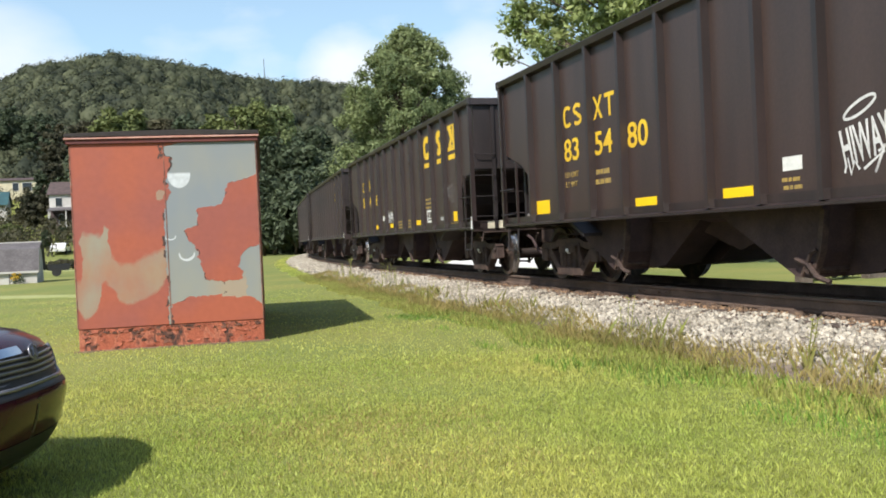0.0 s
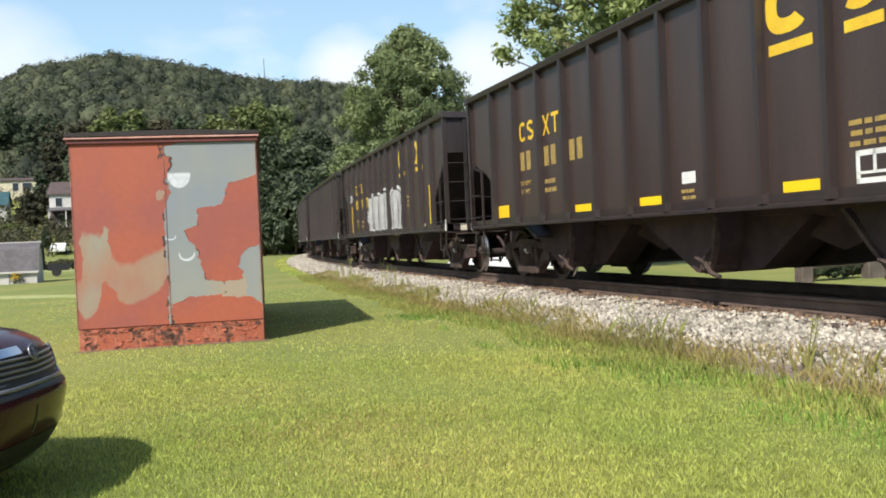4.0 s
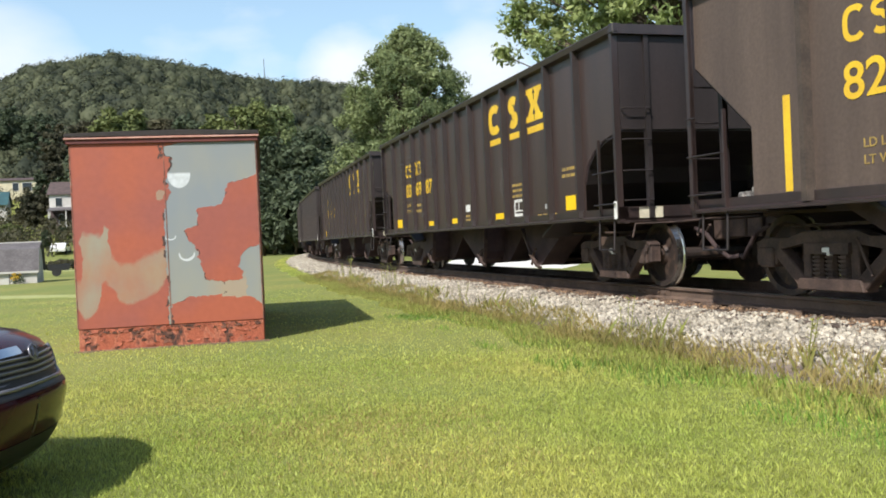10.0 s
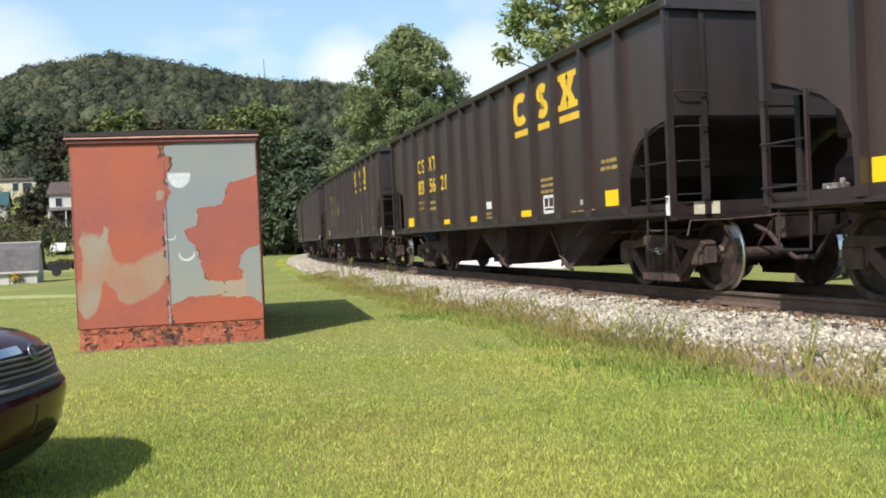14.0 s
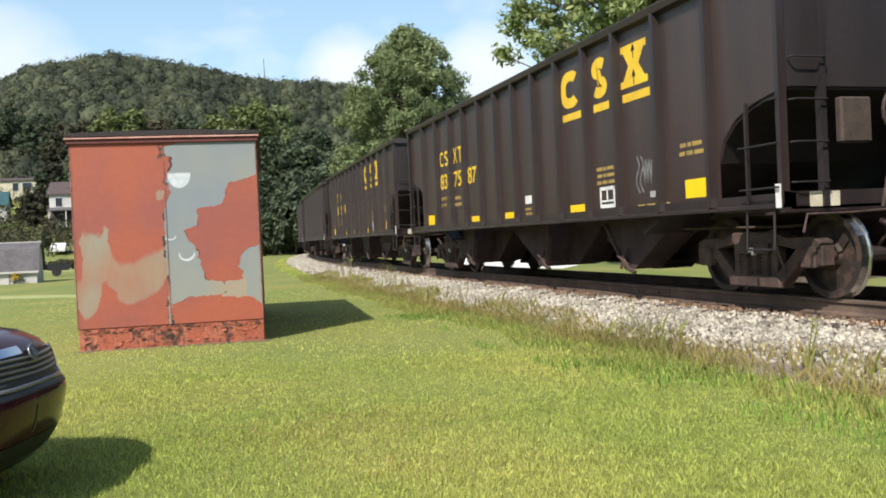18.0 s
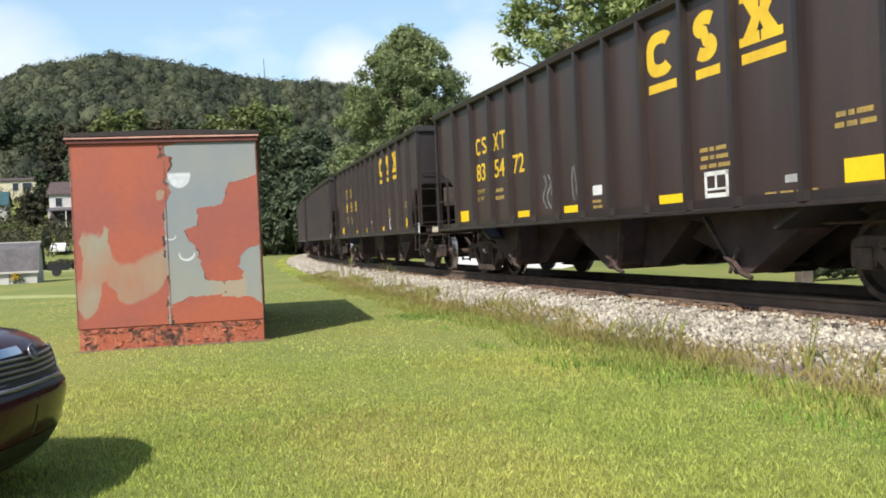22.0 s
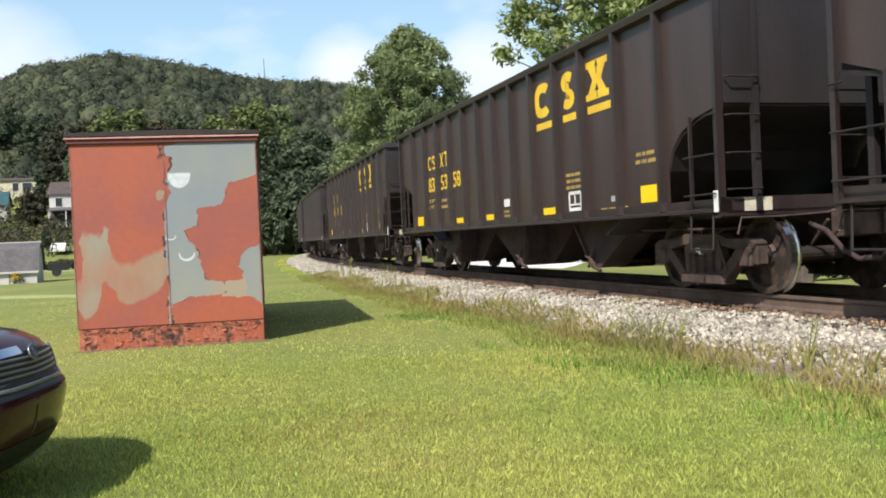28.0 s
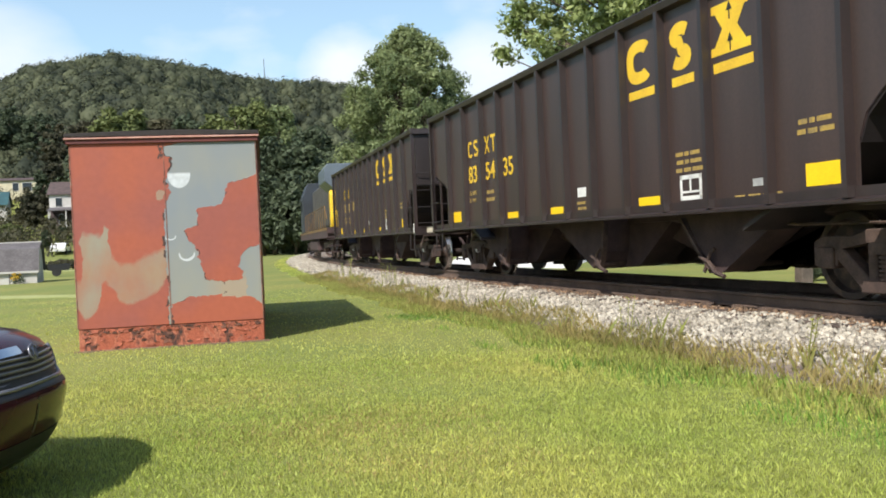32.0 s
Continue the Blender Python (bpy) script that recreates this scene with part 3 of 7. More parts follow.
def hopper():
    car = thing("hopper_car", "black open-top coal hopper with ribbed sides and yellow marks on rails", "hopper car", GROUP)
    cut = 2.18
    for s in (-1, 1):
        bm = bmesh.new()
        o = [(-END + 0.06, TOP - 0.1), (END - 0.06, TOP - 0.1), (END - 0.06, cut), (END - 0.55, SILL + 1.11), (END - 0.86, SILL + 0.98), (END - 1.06, SILL + 0.80), (END - 1.15, SILL + 0.58), (END - 1.15, SILL + 0.1), (-END + 1.12, SILL + 0.1), (-END + 1.10, SILL + 0.62), (-END + 0.98, SILL + 0.86), (-END + 0.75, SILL + 1.04), (-END + 0.06, cut + 0.08)]
        prism(bm, o, s * 1.5 - 0.004, s * 1.5 + 0.004)
        part("side_sheet", bm, M_CAR, car, "black painted steel side sheet with dust streaks")
        bm = bmesh.new()
        prism(bm, [(s * 1.44, SILL), (s * 1.60, SILL), (s * 1.60, SILL + 0.03), (s * 1.535, SILL + 0.05), (s * 1.535, SILL + 0.15), (s * 1.44, SILL + 0.15)], -END, END, "x")
        part("side_sill", bm, M_POST, car)
        bm = bmesh.new()
        prism(bm, [(s * 1.46, TOP - 0.14), (s * 1.60, TOP - 0.10), (s * 1.62, TOP - 0.02), (s * 1.60, TOP), (s * 1.46, TOP)], -END, END, "x")
        part("top_chord", bm, M_POST, car)
    bm = bmesh.new()
    # a pressed hat-section post, tapering towards the sill, with a foot
    prism(bm, [(-0.045, 0), (-0.034, 0.102), (0.034, 0.102), (0.045, 0)], SILL + 0.12, TOP - 0.1, "z")
    prism(bm, [(-0.065, 0.0), (-0.04, 0.1), (0.04, 0.1), (0.065, 0.0)], SILL + 0.05, SILL + 0.16, "z")
    post = mesh_of("side_post", bm, M_POST)
    for x in POST_X:
        for s in (-1, 1):
            part("side_post", post, None, car, "", pose(x, s * 1.503, 0, 0, 0, 0 if s > 0 else 180))
    for e in (-1, 1):
        x = e * END
        for s in (-1, 1):
            bm = bmesh.new()
            prism(bm, [(x, s * 1.51), (x, s * 1.60), (x - e * 0.065, s * 1.60), (x - e * 0.065, s * 1.575), (x - e * 0.025, s * 1.575), (x - e * 0.025, s * 1.51)], SILL, TOP - 0.05, "z")
            part("corner_post", bm, M_POST, car)
            # grab-iron stile in the open corner
            bm = bmesh.new()
            box(bm, x - e * 0.60 - 0.015, x - e * 0.60 + 0.015, s * 1.55 - 0.02, s * 1.55 + 0.02, SILL, 2.10)
            part("ladder_stile", bm, M_POST, car)
            for z in (1.18, 1.62, 2.06):
                bm = bmesh.new()
                pipe(bm, [(x - e * 0.02, s * 1.63, z), (x - e * (0.64 if z < 2 else 0.2), s * 1.63, z)], 0.012)
                part("grab_iron", bm, M_DARKEND, car)
            # stirrup step below the sill
            bm = bmesh.new()
            pipe(bm, [(x - e * 0.62, s * 1.56, SILL), (x - e * 0.62, s * 1.58, SILL - 0.42), (x - e * 0.18, s * 1.58, SILL - 0.42), (x - e * 0.18, s * 1.56, SILL)], 0.014)
            part("stirrup_step", bm, M_DARKEND, car)
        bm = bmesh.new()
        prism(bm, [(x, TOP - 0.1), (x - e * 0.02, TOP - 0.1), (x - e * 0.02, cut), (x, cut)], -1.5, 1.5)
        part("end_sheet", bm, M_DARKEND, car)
        # slope sheet coloured near-black in place of the shade inside the open corner
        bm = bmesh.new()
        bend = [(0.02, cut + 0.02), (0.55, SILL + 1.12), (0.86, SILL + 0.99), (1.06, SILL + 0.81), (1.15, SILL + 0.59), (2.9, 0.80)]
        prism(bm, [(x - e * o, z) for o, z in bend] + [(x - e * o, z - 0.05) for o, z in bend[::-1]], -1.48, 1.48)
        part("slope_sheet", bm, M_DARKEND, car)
        # added dark plate that blocks the view out through the open corner
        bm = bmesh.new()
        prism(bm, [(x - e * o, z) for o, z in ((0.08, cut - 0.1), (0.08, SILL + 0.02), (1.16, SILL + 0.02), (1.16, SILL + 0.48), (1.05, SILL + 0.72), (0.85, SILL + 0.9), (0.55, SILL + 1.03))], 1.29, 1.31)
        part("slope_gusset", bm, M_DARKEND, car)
        bm = bmesh.new()
        box(bm, x - 0.07, x + 0.07, -1.6, 1.6, TOP - 0.13, TOP)
        part("end_chord", bm, M_POST, car)
        bm = bmesh.new()
        box(bm, x - e * 0.04 - 0.04, x - e * 0.04 + 0.04, -1.58, 1.58, SILL - 0.05, SILL + 0.16)
        prism(bm, [(x - e * 1.2, -1.5), (x, -1.5), (x, 1.5), (x - e * 1.2, 1.5)], SILL - 0.02, SILL + 0.01, "z")
        part("end_sill", bm, M_POST, car)
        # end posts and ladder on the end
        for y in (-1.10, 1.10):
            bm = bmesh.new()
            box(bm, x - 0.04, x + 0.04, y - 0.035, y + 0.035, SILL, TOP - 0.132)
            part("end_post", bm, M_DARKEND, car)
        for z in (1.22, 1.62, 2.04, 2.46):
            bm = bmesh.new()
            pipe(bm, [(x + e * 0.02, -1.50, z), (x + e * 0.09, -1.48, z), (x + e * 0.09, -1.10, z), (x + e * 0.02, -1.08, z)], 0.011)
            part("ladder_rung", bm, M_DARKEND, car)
        bm = bmesh.new()
        prism(bm, [(e * 0.0, 0.62), (e * 0.72, 0.68), (e * 0.80, 0.74), (e * 0.80, 0.92), (e * 0.72, 0.98), (e * 0.0, 0.96)], -0.13, 0.13)
        box(bm, e * 0.66 - 0.14, e * 0.66 + 0.14, -0.2, 0.2, 0.66, 0.96)
        part("coupler", bm, M_TRUCK, car, "rusty knuckle coupler", pose(x, 0, 0), bevel=0.015)
        bm = bmesh.new()
        pts = [(x + e * 0.05, -0.45, 0.80), (x + e * 0.3, -0.45, 0.72), (x + e * 0.52, -0.42, 0.50), (x + e * 0.68, -0.36, 0.40), (x + e * 0.80, -0.3, 0.42)]
        pipe(bm, pts, 0.03, 8)
        part("air_hose", bm, M_UNDER, car)
        # uncoupling lever across the end, corner cap, retainer pipe
        bm = bmesh.new()
        tube(bm, [(x + e * 0.10, -1.45, 0.72), (x + e * 0.10, -1.40, 0.90), (x + e * 0.12, -0.9, 0.90), (x + e * 0.18, -0.35, 0.92), (x + e * 0.55, -0.12, 0.99)], 0.014, 6)
        part("uncoupling_lever", bm, M_TRUCK, car)
        bm = bmesh.new()
        box(bm, x - 0.06, x + 0.075, -1.615, -1.52, TOP - 0.12, TOP + 0.012)
        part("corner_cap", bm, M_POST, car, bevel=0.015)
        bm = bmesh.new()
        tube(bm, [(x - e * 0.25, -0.5, 0.80), (x - e * 0.9, -0.9, 0.78), (x - e * 2.6, -1.0, 0.80), (x - e * 3.6, -0.9, 0.86)], 0.018, 6)
        part("brake_pipe", bm, M_TRUCK, car)
        add_truck(car, e * (END - 1.38) + 0.18)
    # pale control valve in the open corner at the trailing end
    bm = bmesh.new()
    box(bm, -0.10, 0.10, -0.08, 0.08, 0.0, 0.20)
    rod(bm, (-0.26, 0.0, 0.08), (0.24, 0.0, 0.08), 0.045, 8)
    rod(bm, (-0.02, -0.12, 0.14), (-0.02, 0.1, 0.14), 0.05, 8)
    rod(bm, (0.15, -0.06, 0.02), (0.15, -0.06, 0.24), 0.03, 8)
    part("control_valve", bm, M_VALVE, car, "pale cast control valve", pose(-END + 0.62, -1.25, SILL + 0.012), bevel=0.008)
    # brake wheel, cylinder and reservoir on the leading end platform
    bm = bmesh.new()
    for i in range(20):
        a, b = i * math.tau / 20, (i + 1) * math.tau / 20
        rod(bm, (0, 0.26 * math.cos(a), 0.26 * math.sin(a)), (0, 0.26 * math.cos(b), 0.26 * math.sin(b)), 0.018, 6)
    for i in range(5):
        a = i * math.tau / 5
        rod(bm, (-0.04, 0, 0), (0, 0.26 * math.cos(a), 0.26 * math.sin(a)), 0.014, 6)
    rod(bm, (-0.2, 0, 0), (0.02, 0, 0), 0.05, 10)
    wheel = mesh_of("brake_wheel", bm, M_TRUCK)
    part("brake_wheel", wheel, None, car, "rusty hand brake wheel", pose(-END - 0.16, -0.2, 2.0, 0, 0, 180))
    bm = bmesh.new()
    box(bm, -END - 0.1, -END + 0.12, -0.55, -0.1, 1.7, 2.2)
    part("brake_gear_box", bm, M_TRUCK, car, bevel=0.03)
    bm = bmesh.new()
    rod(bm, (-END + 0.95, -0.75, 1.3), (-END + 0.25, -0.75, 1.3), 0.17, 14)
    pipe(bm, [(-END + 0.3, -0.75, 1.3), (-END + 0.2, -0.4, 1.2), (-END + 0.15, -0.3, 1.8)], 0.03)
    part("brake_cylinder", bm, M_UNDER, car, bevel=0.01)
    bm = bmesh.new()
    rod(bm, (-END + 0.7, 0.5, 1.25), (-END + 0.7, 1.2, 1.25), 0.2, 14)
    part("air_reservoir", bm, M_UNDER, car, bevel=0.01)
    bm = bmesh.new()
    prism(bm, [(-0.16, 0.66), (0.16, 0.66), (0.16, 0.80), (0.75, 0.92), (0.75, 1.05), (-0.75, 1.05), (-0.75, 0.92), (-0.16, 0.80)], -END + 0.2, END - 0.2, "x")
    for x in (-1.78, 1.78):
        prism(bm, [(x - 1.5, 0.98), (x, 0.5), (x + 1.5, 0.98)], -0.5, 1.3)
    part("centre_sill", bm, M_UNDER, car)
    # three discharge bays, each with slopes, sides and a latched gate
    for c, f in ((3.15, -1), (0.1, 1), (-3.8, 1)):
        bm = bmesh.new()
        side = [(-1.62, SILL + 0.1), (0.34, SILL + 0.1), (0.26, 0.50), (0.12, 0.24), (-0.10, 0.25)]
        if f < 0:
            side = [(1.62, SILL + 0.1), (-0.62, SILL + 0.1), (-0.28, 0.58), (0.0, 0.26), (0.20, 0.26)]
        prism(bm, side, -1.16, -0.72)
        part("bay_chute", bm, M_UNDER, car, "grimy outer chute of a discharge bay", pose(c, 0, 0))
        bm = bmesh.new()
        prism(bm, [(-1.72, SILL + 0.1), (1.72, SILL + 0.1), (0.62 * f, 0.30), (0.10 * f, 0.24), (-0.10 * f, 0.24)], -0.72, -0.17)
        part("hopper_bay", bm, M_UNDER, car, "grimy sloping discharge bay", pose(c, 0, 0))
        bm = bmesh.new()
        prism(bm, [(-1.72, SILL + 0.1), (1.72, SILL + 0.1), (0.62 * f, 0.30), (0.10 * f, 0.24), (-0.10 * f, 0.24)], 0.17, 1.14)
        part("hopper_bay", bm, M_UNDER, car, "grimy sloping discharge bay", pose(c, 0, 0))
        bm = bmesh.new()
        edge = [(0.36, 0.94), (0.29, 0.52), (0.16, 0.24)] if f > 0 else [(-0.62, 0.94), (-0.30, 0.58), (0.02, 0.25)]
        for (x0, z0), (x1, z1) in zip(edge, edge[1:]):
            prism(bm, [(x0 - 0.03, z0), (x0 + 0.03, z0), (x1 + 0.03, z1), (x1 - 0.03, z1)], -1.20, -1.12)
        x1, z1 = edge[2]
        pipe(bm, [(x1 - 0.18, -1.22, z1 + 0.20), (x1 + 0.02, -1.24, z1 + 0.14), (x1 + 0.14, -1.24, z1 + 0.02), (x1 + 0.30, -1.22, z1 - 0.03)], 0.028)
        pipe(bm, [(x1 - 0.10, -1.22, z1 + 0.02), (x1 + 0.06, -1.24, z1 + 0.26), (x1 + 0.12, -1.22, z1 + 0.30)], 0.024)
        rod(bm, (x1, -1.24, z1 + 0.08), (x1, 1.2, z1 + 0.08), 0.035, 8)
        part("discharge_gate", bm, M_TRUCK, car, "worn steel discharge gate and latch", pose(c, 0, 0))
    # marks that all the cars carry
    bm = bmesh.new()
    box(bm, END - 0.10, END - 0.02, -1.607, -1.600, SILL + 0.0, SILL + 0.24)
    part("corner_reflector", bm, M_WHITE, car)
    bm = bmesh.new()
    box(bm, END + 0.002, END + 0.012, -1.28, -0.92, SILL + 0.0, SILL + 0.15)
    part("end_plate", bm, M_CREAM, car)
    return car


def text_mesh(body, size):
    cu = bpy.data.curves.new("writing", "FONT")
    cu.body, cu.size, cu.extrude, cu.offset = body, size, 0.002, 0.006 if size > 0.3 else 0.001
    ob = new("writing", cu)
    bpy.context.view_layer.update()
    me = bpy.data.meshes.new_from_object(ob.evaluated_get(bpy.context.evaluated_depsgraph_get()))
    bpy.data.objects.remove(ob)
    bpy.data.curves.remove(cu)
    return me


DIGITS = {}


def digits(body, size, material):
    key = (body, size, material.name)
    if key not in DIGITS:
        me = text_mesh(body, size)
        me.transform(Matrix.Diagonal((1.12, 1.0, 1.0, 1.0)))
        me.materials.clear()
        me.materials.append(material)
        DIGITS[key] = me
    return DIGITS[key]


def off(o):
    return END - o


def mark(car, name, o0, o1, z0, z1, material, label=""):
    """A painted plate between two offsets behind the front corner, at heights over the sill."""
    bm = bmesh.new()
    panel(bm, off(o0), off(o1), SILL + z0, SILL + z1)
    return part(name, bm, material, car, label)


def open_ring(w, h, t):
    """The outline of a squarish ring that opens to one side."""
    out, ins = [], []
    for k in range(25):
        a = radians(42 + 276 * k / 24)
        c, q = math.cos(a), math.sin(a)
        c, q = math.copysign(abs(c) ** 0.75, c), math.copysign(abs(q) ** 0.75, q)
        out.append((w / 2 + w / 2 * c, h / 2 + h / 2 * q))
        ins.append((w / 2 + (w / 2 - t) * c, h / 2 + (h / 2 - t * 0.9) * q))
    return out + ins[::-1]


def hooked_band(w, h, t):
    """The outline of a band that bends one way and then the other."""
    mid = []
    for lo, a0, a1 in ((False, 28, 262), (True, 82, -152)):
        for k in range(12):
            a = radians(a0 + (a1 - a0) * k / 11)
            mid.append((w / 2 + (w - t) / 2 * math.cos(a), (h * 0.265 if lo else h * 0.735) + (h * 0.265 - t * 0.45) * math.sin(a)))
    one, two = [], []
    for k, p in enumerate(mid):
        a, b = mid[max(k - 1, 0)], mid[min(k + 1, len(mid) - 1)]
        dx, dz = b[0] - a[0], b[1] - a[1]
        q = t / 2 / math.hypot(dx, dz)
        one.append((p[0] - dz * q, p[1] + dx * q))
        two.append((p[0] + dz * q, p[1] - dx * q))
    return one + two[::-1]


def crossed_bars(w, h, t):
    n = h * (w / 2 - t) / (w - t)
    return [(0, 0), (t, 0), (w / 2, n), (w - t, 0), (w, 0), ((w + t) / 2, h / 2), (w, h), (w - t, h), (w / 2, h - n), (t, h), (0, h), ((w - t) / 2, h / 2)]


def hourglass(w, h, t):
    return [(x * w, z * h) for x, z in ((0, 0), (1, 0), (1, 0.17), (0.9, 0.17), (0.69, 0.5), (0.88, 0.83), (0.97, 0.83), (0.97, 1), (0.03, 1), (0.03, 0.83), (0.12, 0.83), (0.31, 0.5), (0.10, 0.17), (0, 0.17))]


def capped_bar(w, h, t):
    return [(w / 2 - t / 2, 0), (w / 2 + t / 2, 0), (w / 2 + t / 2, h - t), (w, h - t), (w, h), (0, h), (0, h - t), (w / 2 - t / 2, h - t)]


SHAPES = {}


def sign_shape(car, name, shape, x, z, w, h, t, label=""):
    """A plain painted form on the near side, w by h metres, of bands t metres broad."""
    key = (shape, w, h, t)
    if key not in SHAPES:
        bm = bmesh.new()
        bm.faces.new([bm.verts.new((a, 0, b)) for a, b in shape(w, h, t)])
        SHAPES[key] = mesh_of(name, bm, M_YELLOW)
    return part(name, SHAPES[key], None, car, label, pose(x, -1.507, z))


bm = bmesh.new()
for _pts in (((-0.012, 0), (0.012, 0), (0.012, 0.12), (-0.012, 0.12)), ((-0.055, 0.10), (0.055, 0.10), (0, 0.20))):
    bm.faces.new([bm.verts.new((a, 0, b)) for a, b in _pts])
ARROW = mesh_of("sign_arrow", bm, M_BLACKPLASTIC)


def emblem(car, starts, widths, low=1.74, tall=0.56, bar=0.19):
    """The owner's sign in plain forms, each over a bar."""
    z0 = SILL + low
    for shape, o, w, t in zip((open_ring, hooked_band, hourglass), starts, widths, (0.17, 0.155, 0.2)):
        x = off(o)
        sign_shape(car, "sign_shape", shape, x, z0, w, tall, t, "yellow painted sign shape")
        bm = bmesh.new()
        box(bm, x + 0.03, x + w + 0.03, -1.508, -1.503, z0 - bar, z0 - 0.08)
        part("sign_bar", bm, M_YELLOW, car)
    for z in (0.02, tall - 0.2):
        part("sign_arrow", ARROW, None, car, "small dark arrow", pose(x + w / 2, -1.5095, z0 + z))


def letter_bars(car, o0, o1, z0, z1, rows, material=None):
    """Small stencilled lines that cannot be read, as bars."""
    bm = bmesh.new()
    step = (z1 - z0) / rows
    for i in range(rows):
        a, b = off(o0) + 0.02 * (i % 2), off(o1) - 0.03 * ((i * 7) % 3)
        cuts = (0.0, 0.30 + 0.04 * (i % 3), 0.62 - 0.05 * (i % 2), 1.0)
        for u, v in zip(cuts, cuts[1:]):
            # words with gaps between them
            panel(bm, a + (b - a) * u, a + (b - a) * (v - (0.07 if v < 1 else 0.0)), SILL + z0 + i * step, SILL + z0 + (i + 0.5) * step)
    tagged(part("stencil_text", bm, material or M_CREAMY, car), kind="stuff")


M_CREAMY = mat("faded_stencil", (0.42, 0.28, 0.06), 0.7, 0, (0.25, 0.18, 0.07), 14, 60, 0.05, 0.3)


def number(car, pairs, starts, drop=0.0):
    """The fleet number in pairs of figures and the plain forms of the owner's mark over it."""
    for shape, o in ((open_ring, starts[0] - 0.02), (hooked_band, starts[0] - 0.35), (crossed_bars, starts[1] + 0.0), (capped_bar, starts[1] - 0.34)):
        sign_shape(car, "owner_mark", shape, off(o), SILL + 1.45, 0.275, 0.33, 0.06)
    for body, o in zip(pairs, starts):
        if body == "--":
            for k in (0.02, 0.28):
                mark(car, "worn_figure", o - k, o - k - 0.17, 0.95, 1.27, M_CREAMY)
        else:
            part("fleet_number", digits(body, 0.47, M_YELLOW), None, car, "yellow stencilled figures", Matrix.Translation((off(o), -1.508, SILL + 0.945)) @ pose(0, 0, 0, 90, 0, 0))
    for words, z in (("LD LMT", 0.69), ("LT WT", 0.54)):
        tagged(part("stencil_text", digits(words, 0.118, M_CREAMY), None, car, "", Matrix.Translation((off(11.76 - drop * 0.3), -1.508, SILL + z - drop)) @ pose(0, 0, 0, 90, 0, 0)), kind="stuff")
    letter_bars(car, 10.78, 10.35, 0.52 - drop, 0.80 - drop, 2)


def inspection_stencil(car, o0, o1, z0, z1):
    """A boxed stencil: a white frame with a black centre."""
    bm = bmesh.new()
    a, b, z0, z1 = off(o0), off(o1), SILL + z0, SILL + z1
    for r in ((a, b, z0, z0 + 0.05), (a, b, z1 - 0.05, z1), (a, a + 0.045, z0, z1), (b - 0.05, b, z0, z1), (a + 0.2, a + 0.235, z0 + 0.10, z1), (a, b, z0 + 0.085, z0 + 0.11)):
        panel(bm, *r)
    tagged(part("inspection_stencil", bm, M_WHITE, car, "white boxed inspection stencil"), kind="stuff")


def common_marks(car, other=False):
    """Reflectors, placard and stencils; one car of another make carries them elsewhere."""
    if other:
        squares, bars, low, placard, stencils, boxed = ((1.62, 1.14, 0.20, 0.41), (13.06, 12.62, 0.20, 0.42)), (9.84, 7.80, 4.70), 0.20, (9.01, 8.66), (7.0, 5.85), 3.87
    else:
        squares, bars, low, placard, stencils, boxed = ((1.85, 1.35, 0.19, 0.41), (12.88, 12.38, 0.17, 0.39)), (9.45, 7.555, 4.765), 0.14, (6.82, 6.54), (6.84,), 4.04
    for r in squares:
        mark(car, "reflector", *r, M_REFLECT, "yellow reflective square")
    for o in bars:
        mark(car, "reflector", o + 0.26, o - 0.26, low, low + 0.12, M_REFLECT, "yellow reflective bar")
    mark(car, "placard", *placard, low + 0.23, low + 0.37, M_WHITE, "small white placard")
    for o in stencils:
        letter_bars(car, o, o - (0.46 if other else 0.32), low - 0.04, low + 0.20, 3)
    inspection_stencil(car, boxed, boxed - 0.45, low + 0.03, low + 0.33)
    letter_bars(car, boxed + 0.07, boxed - 0.49, low + 0.37, low + 0.66, 3)
    letter_bars(car, 2.98 - other * 1.15, 2.20 - other * 1.06, 0.14, 0.20, 1)
    mark(car, "name_plate", 2.66, 2.42, 0.25, 0.33, M_SILVER)
    letter_bars(car, 11.9, 11.2, 0.10, 0.14, 1)
    if not other:
        letter_bars(car, 1.95, 1.45, 0.70, 0.90, 2)


def scrawl(car, o0, o1, z0, z1, seed, strokes=5, thick=0.035, material=None):
    """Spray-painted looping strokes."""
    rng = random.Random(seed)
    bm = bmesh.new()
    w, h = o0 - o1, z1 - z0
    for i in range(strokes):
        cx = off(o0) + w * (i + 0.5) / strokes
        pts = []
        kind = rng.randrange(3)
        for j in range(9):
            u = j / 8
            if kind == 0:
                a = u * 5.2 + rng.uniform(-0.2, 0.2)
                x, z = cx + w / strokes * 0.45 * math.cos(a), z0 + h * (0.5 + 0.42 * math.sin(a))
            elif kind == 1:
                x, z = cx + w / strokes * (0.5 * math.sin(u * 7) + 0.2 * (u - 0.5)), z0 + h * (1 - u)
            else:
                x, z = cx + w / strokes * (u - 0.5) * 1.1, z0 + h * (0.15 + 0.75 * abs(math.sin(u * 4.5 + i)))
            pts.append(Vector((x, 0, SILL + z)))
        for p, q in zip(pts, pts[1:]):
            d = q - p
            nrm = Vector((-d.z, 0, d.x)).normalized() * thick / 2
            vs = [bm.verts.new((v.x, -1.5065, v.z)) for v in (p + nrm, q + nrm, q - nrm, p - nrm)]
            bm.faces.new(vs)
    tagged(part("graffiti", bm, material or M_SPRAY, car, "white spray-painted scrawl"), kind="stuff")


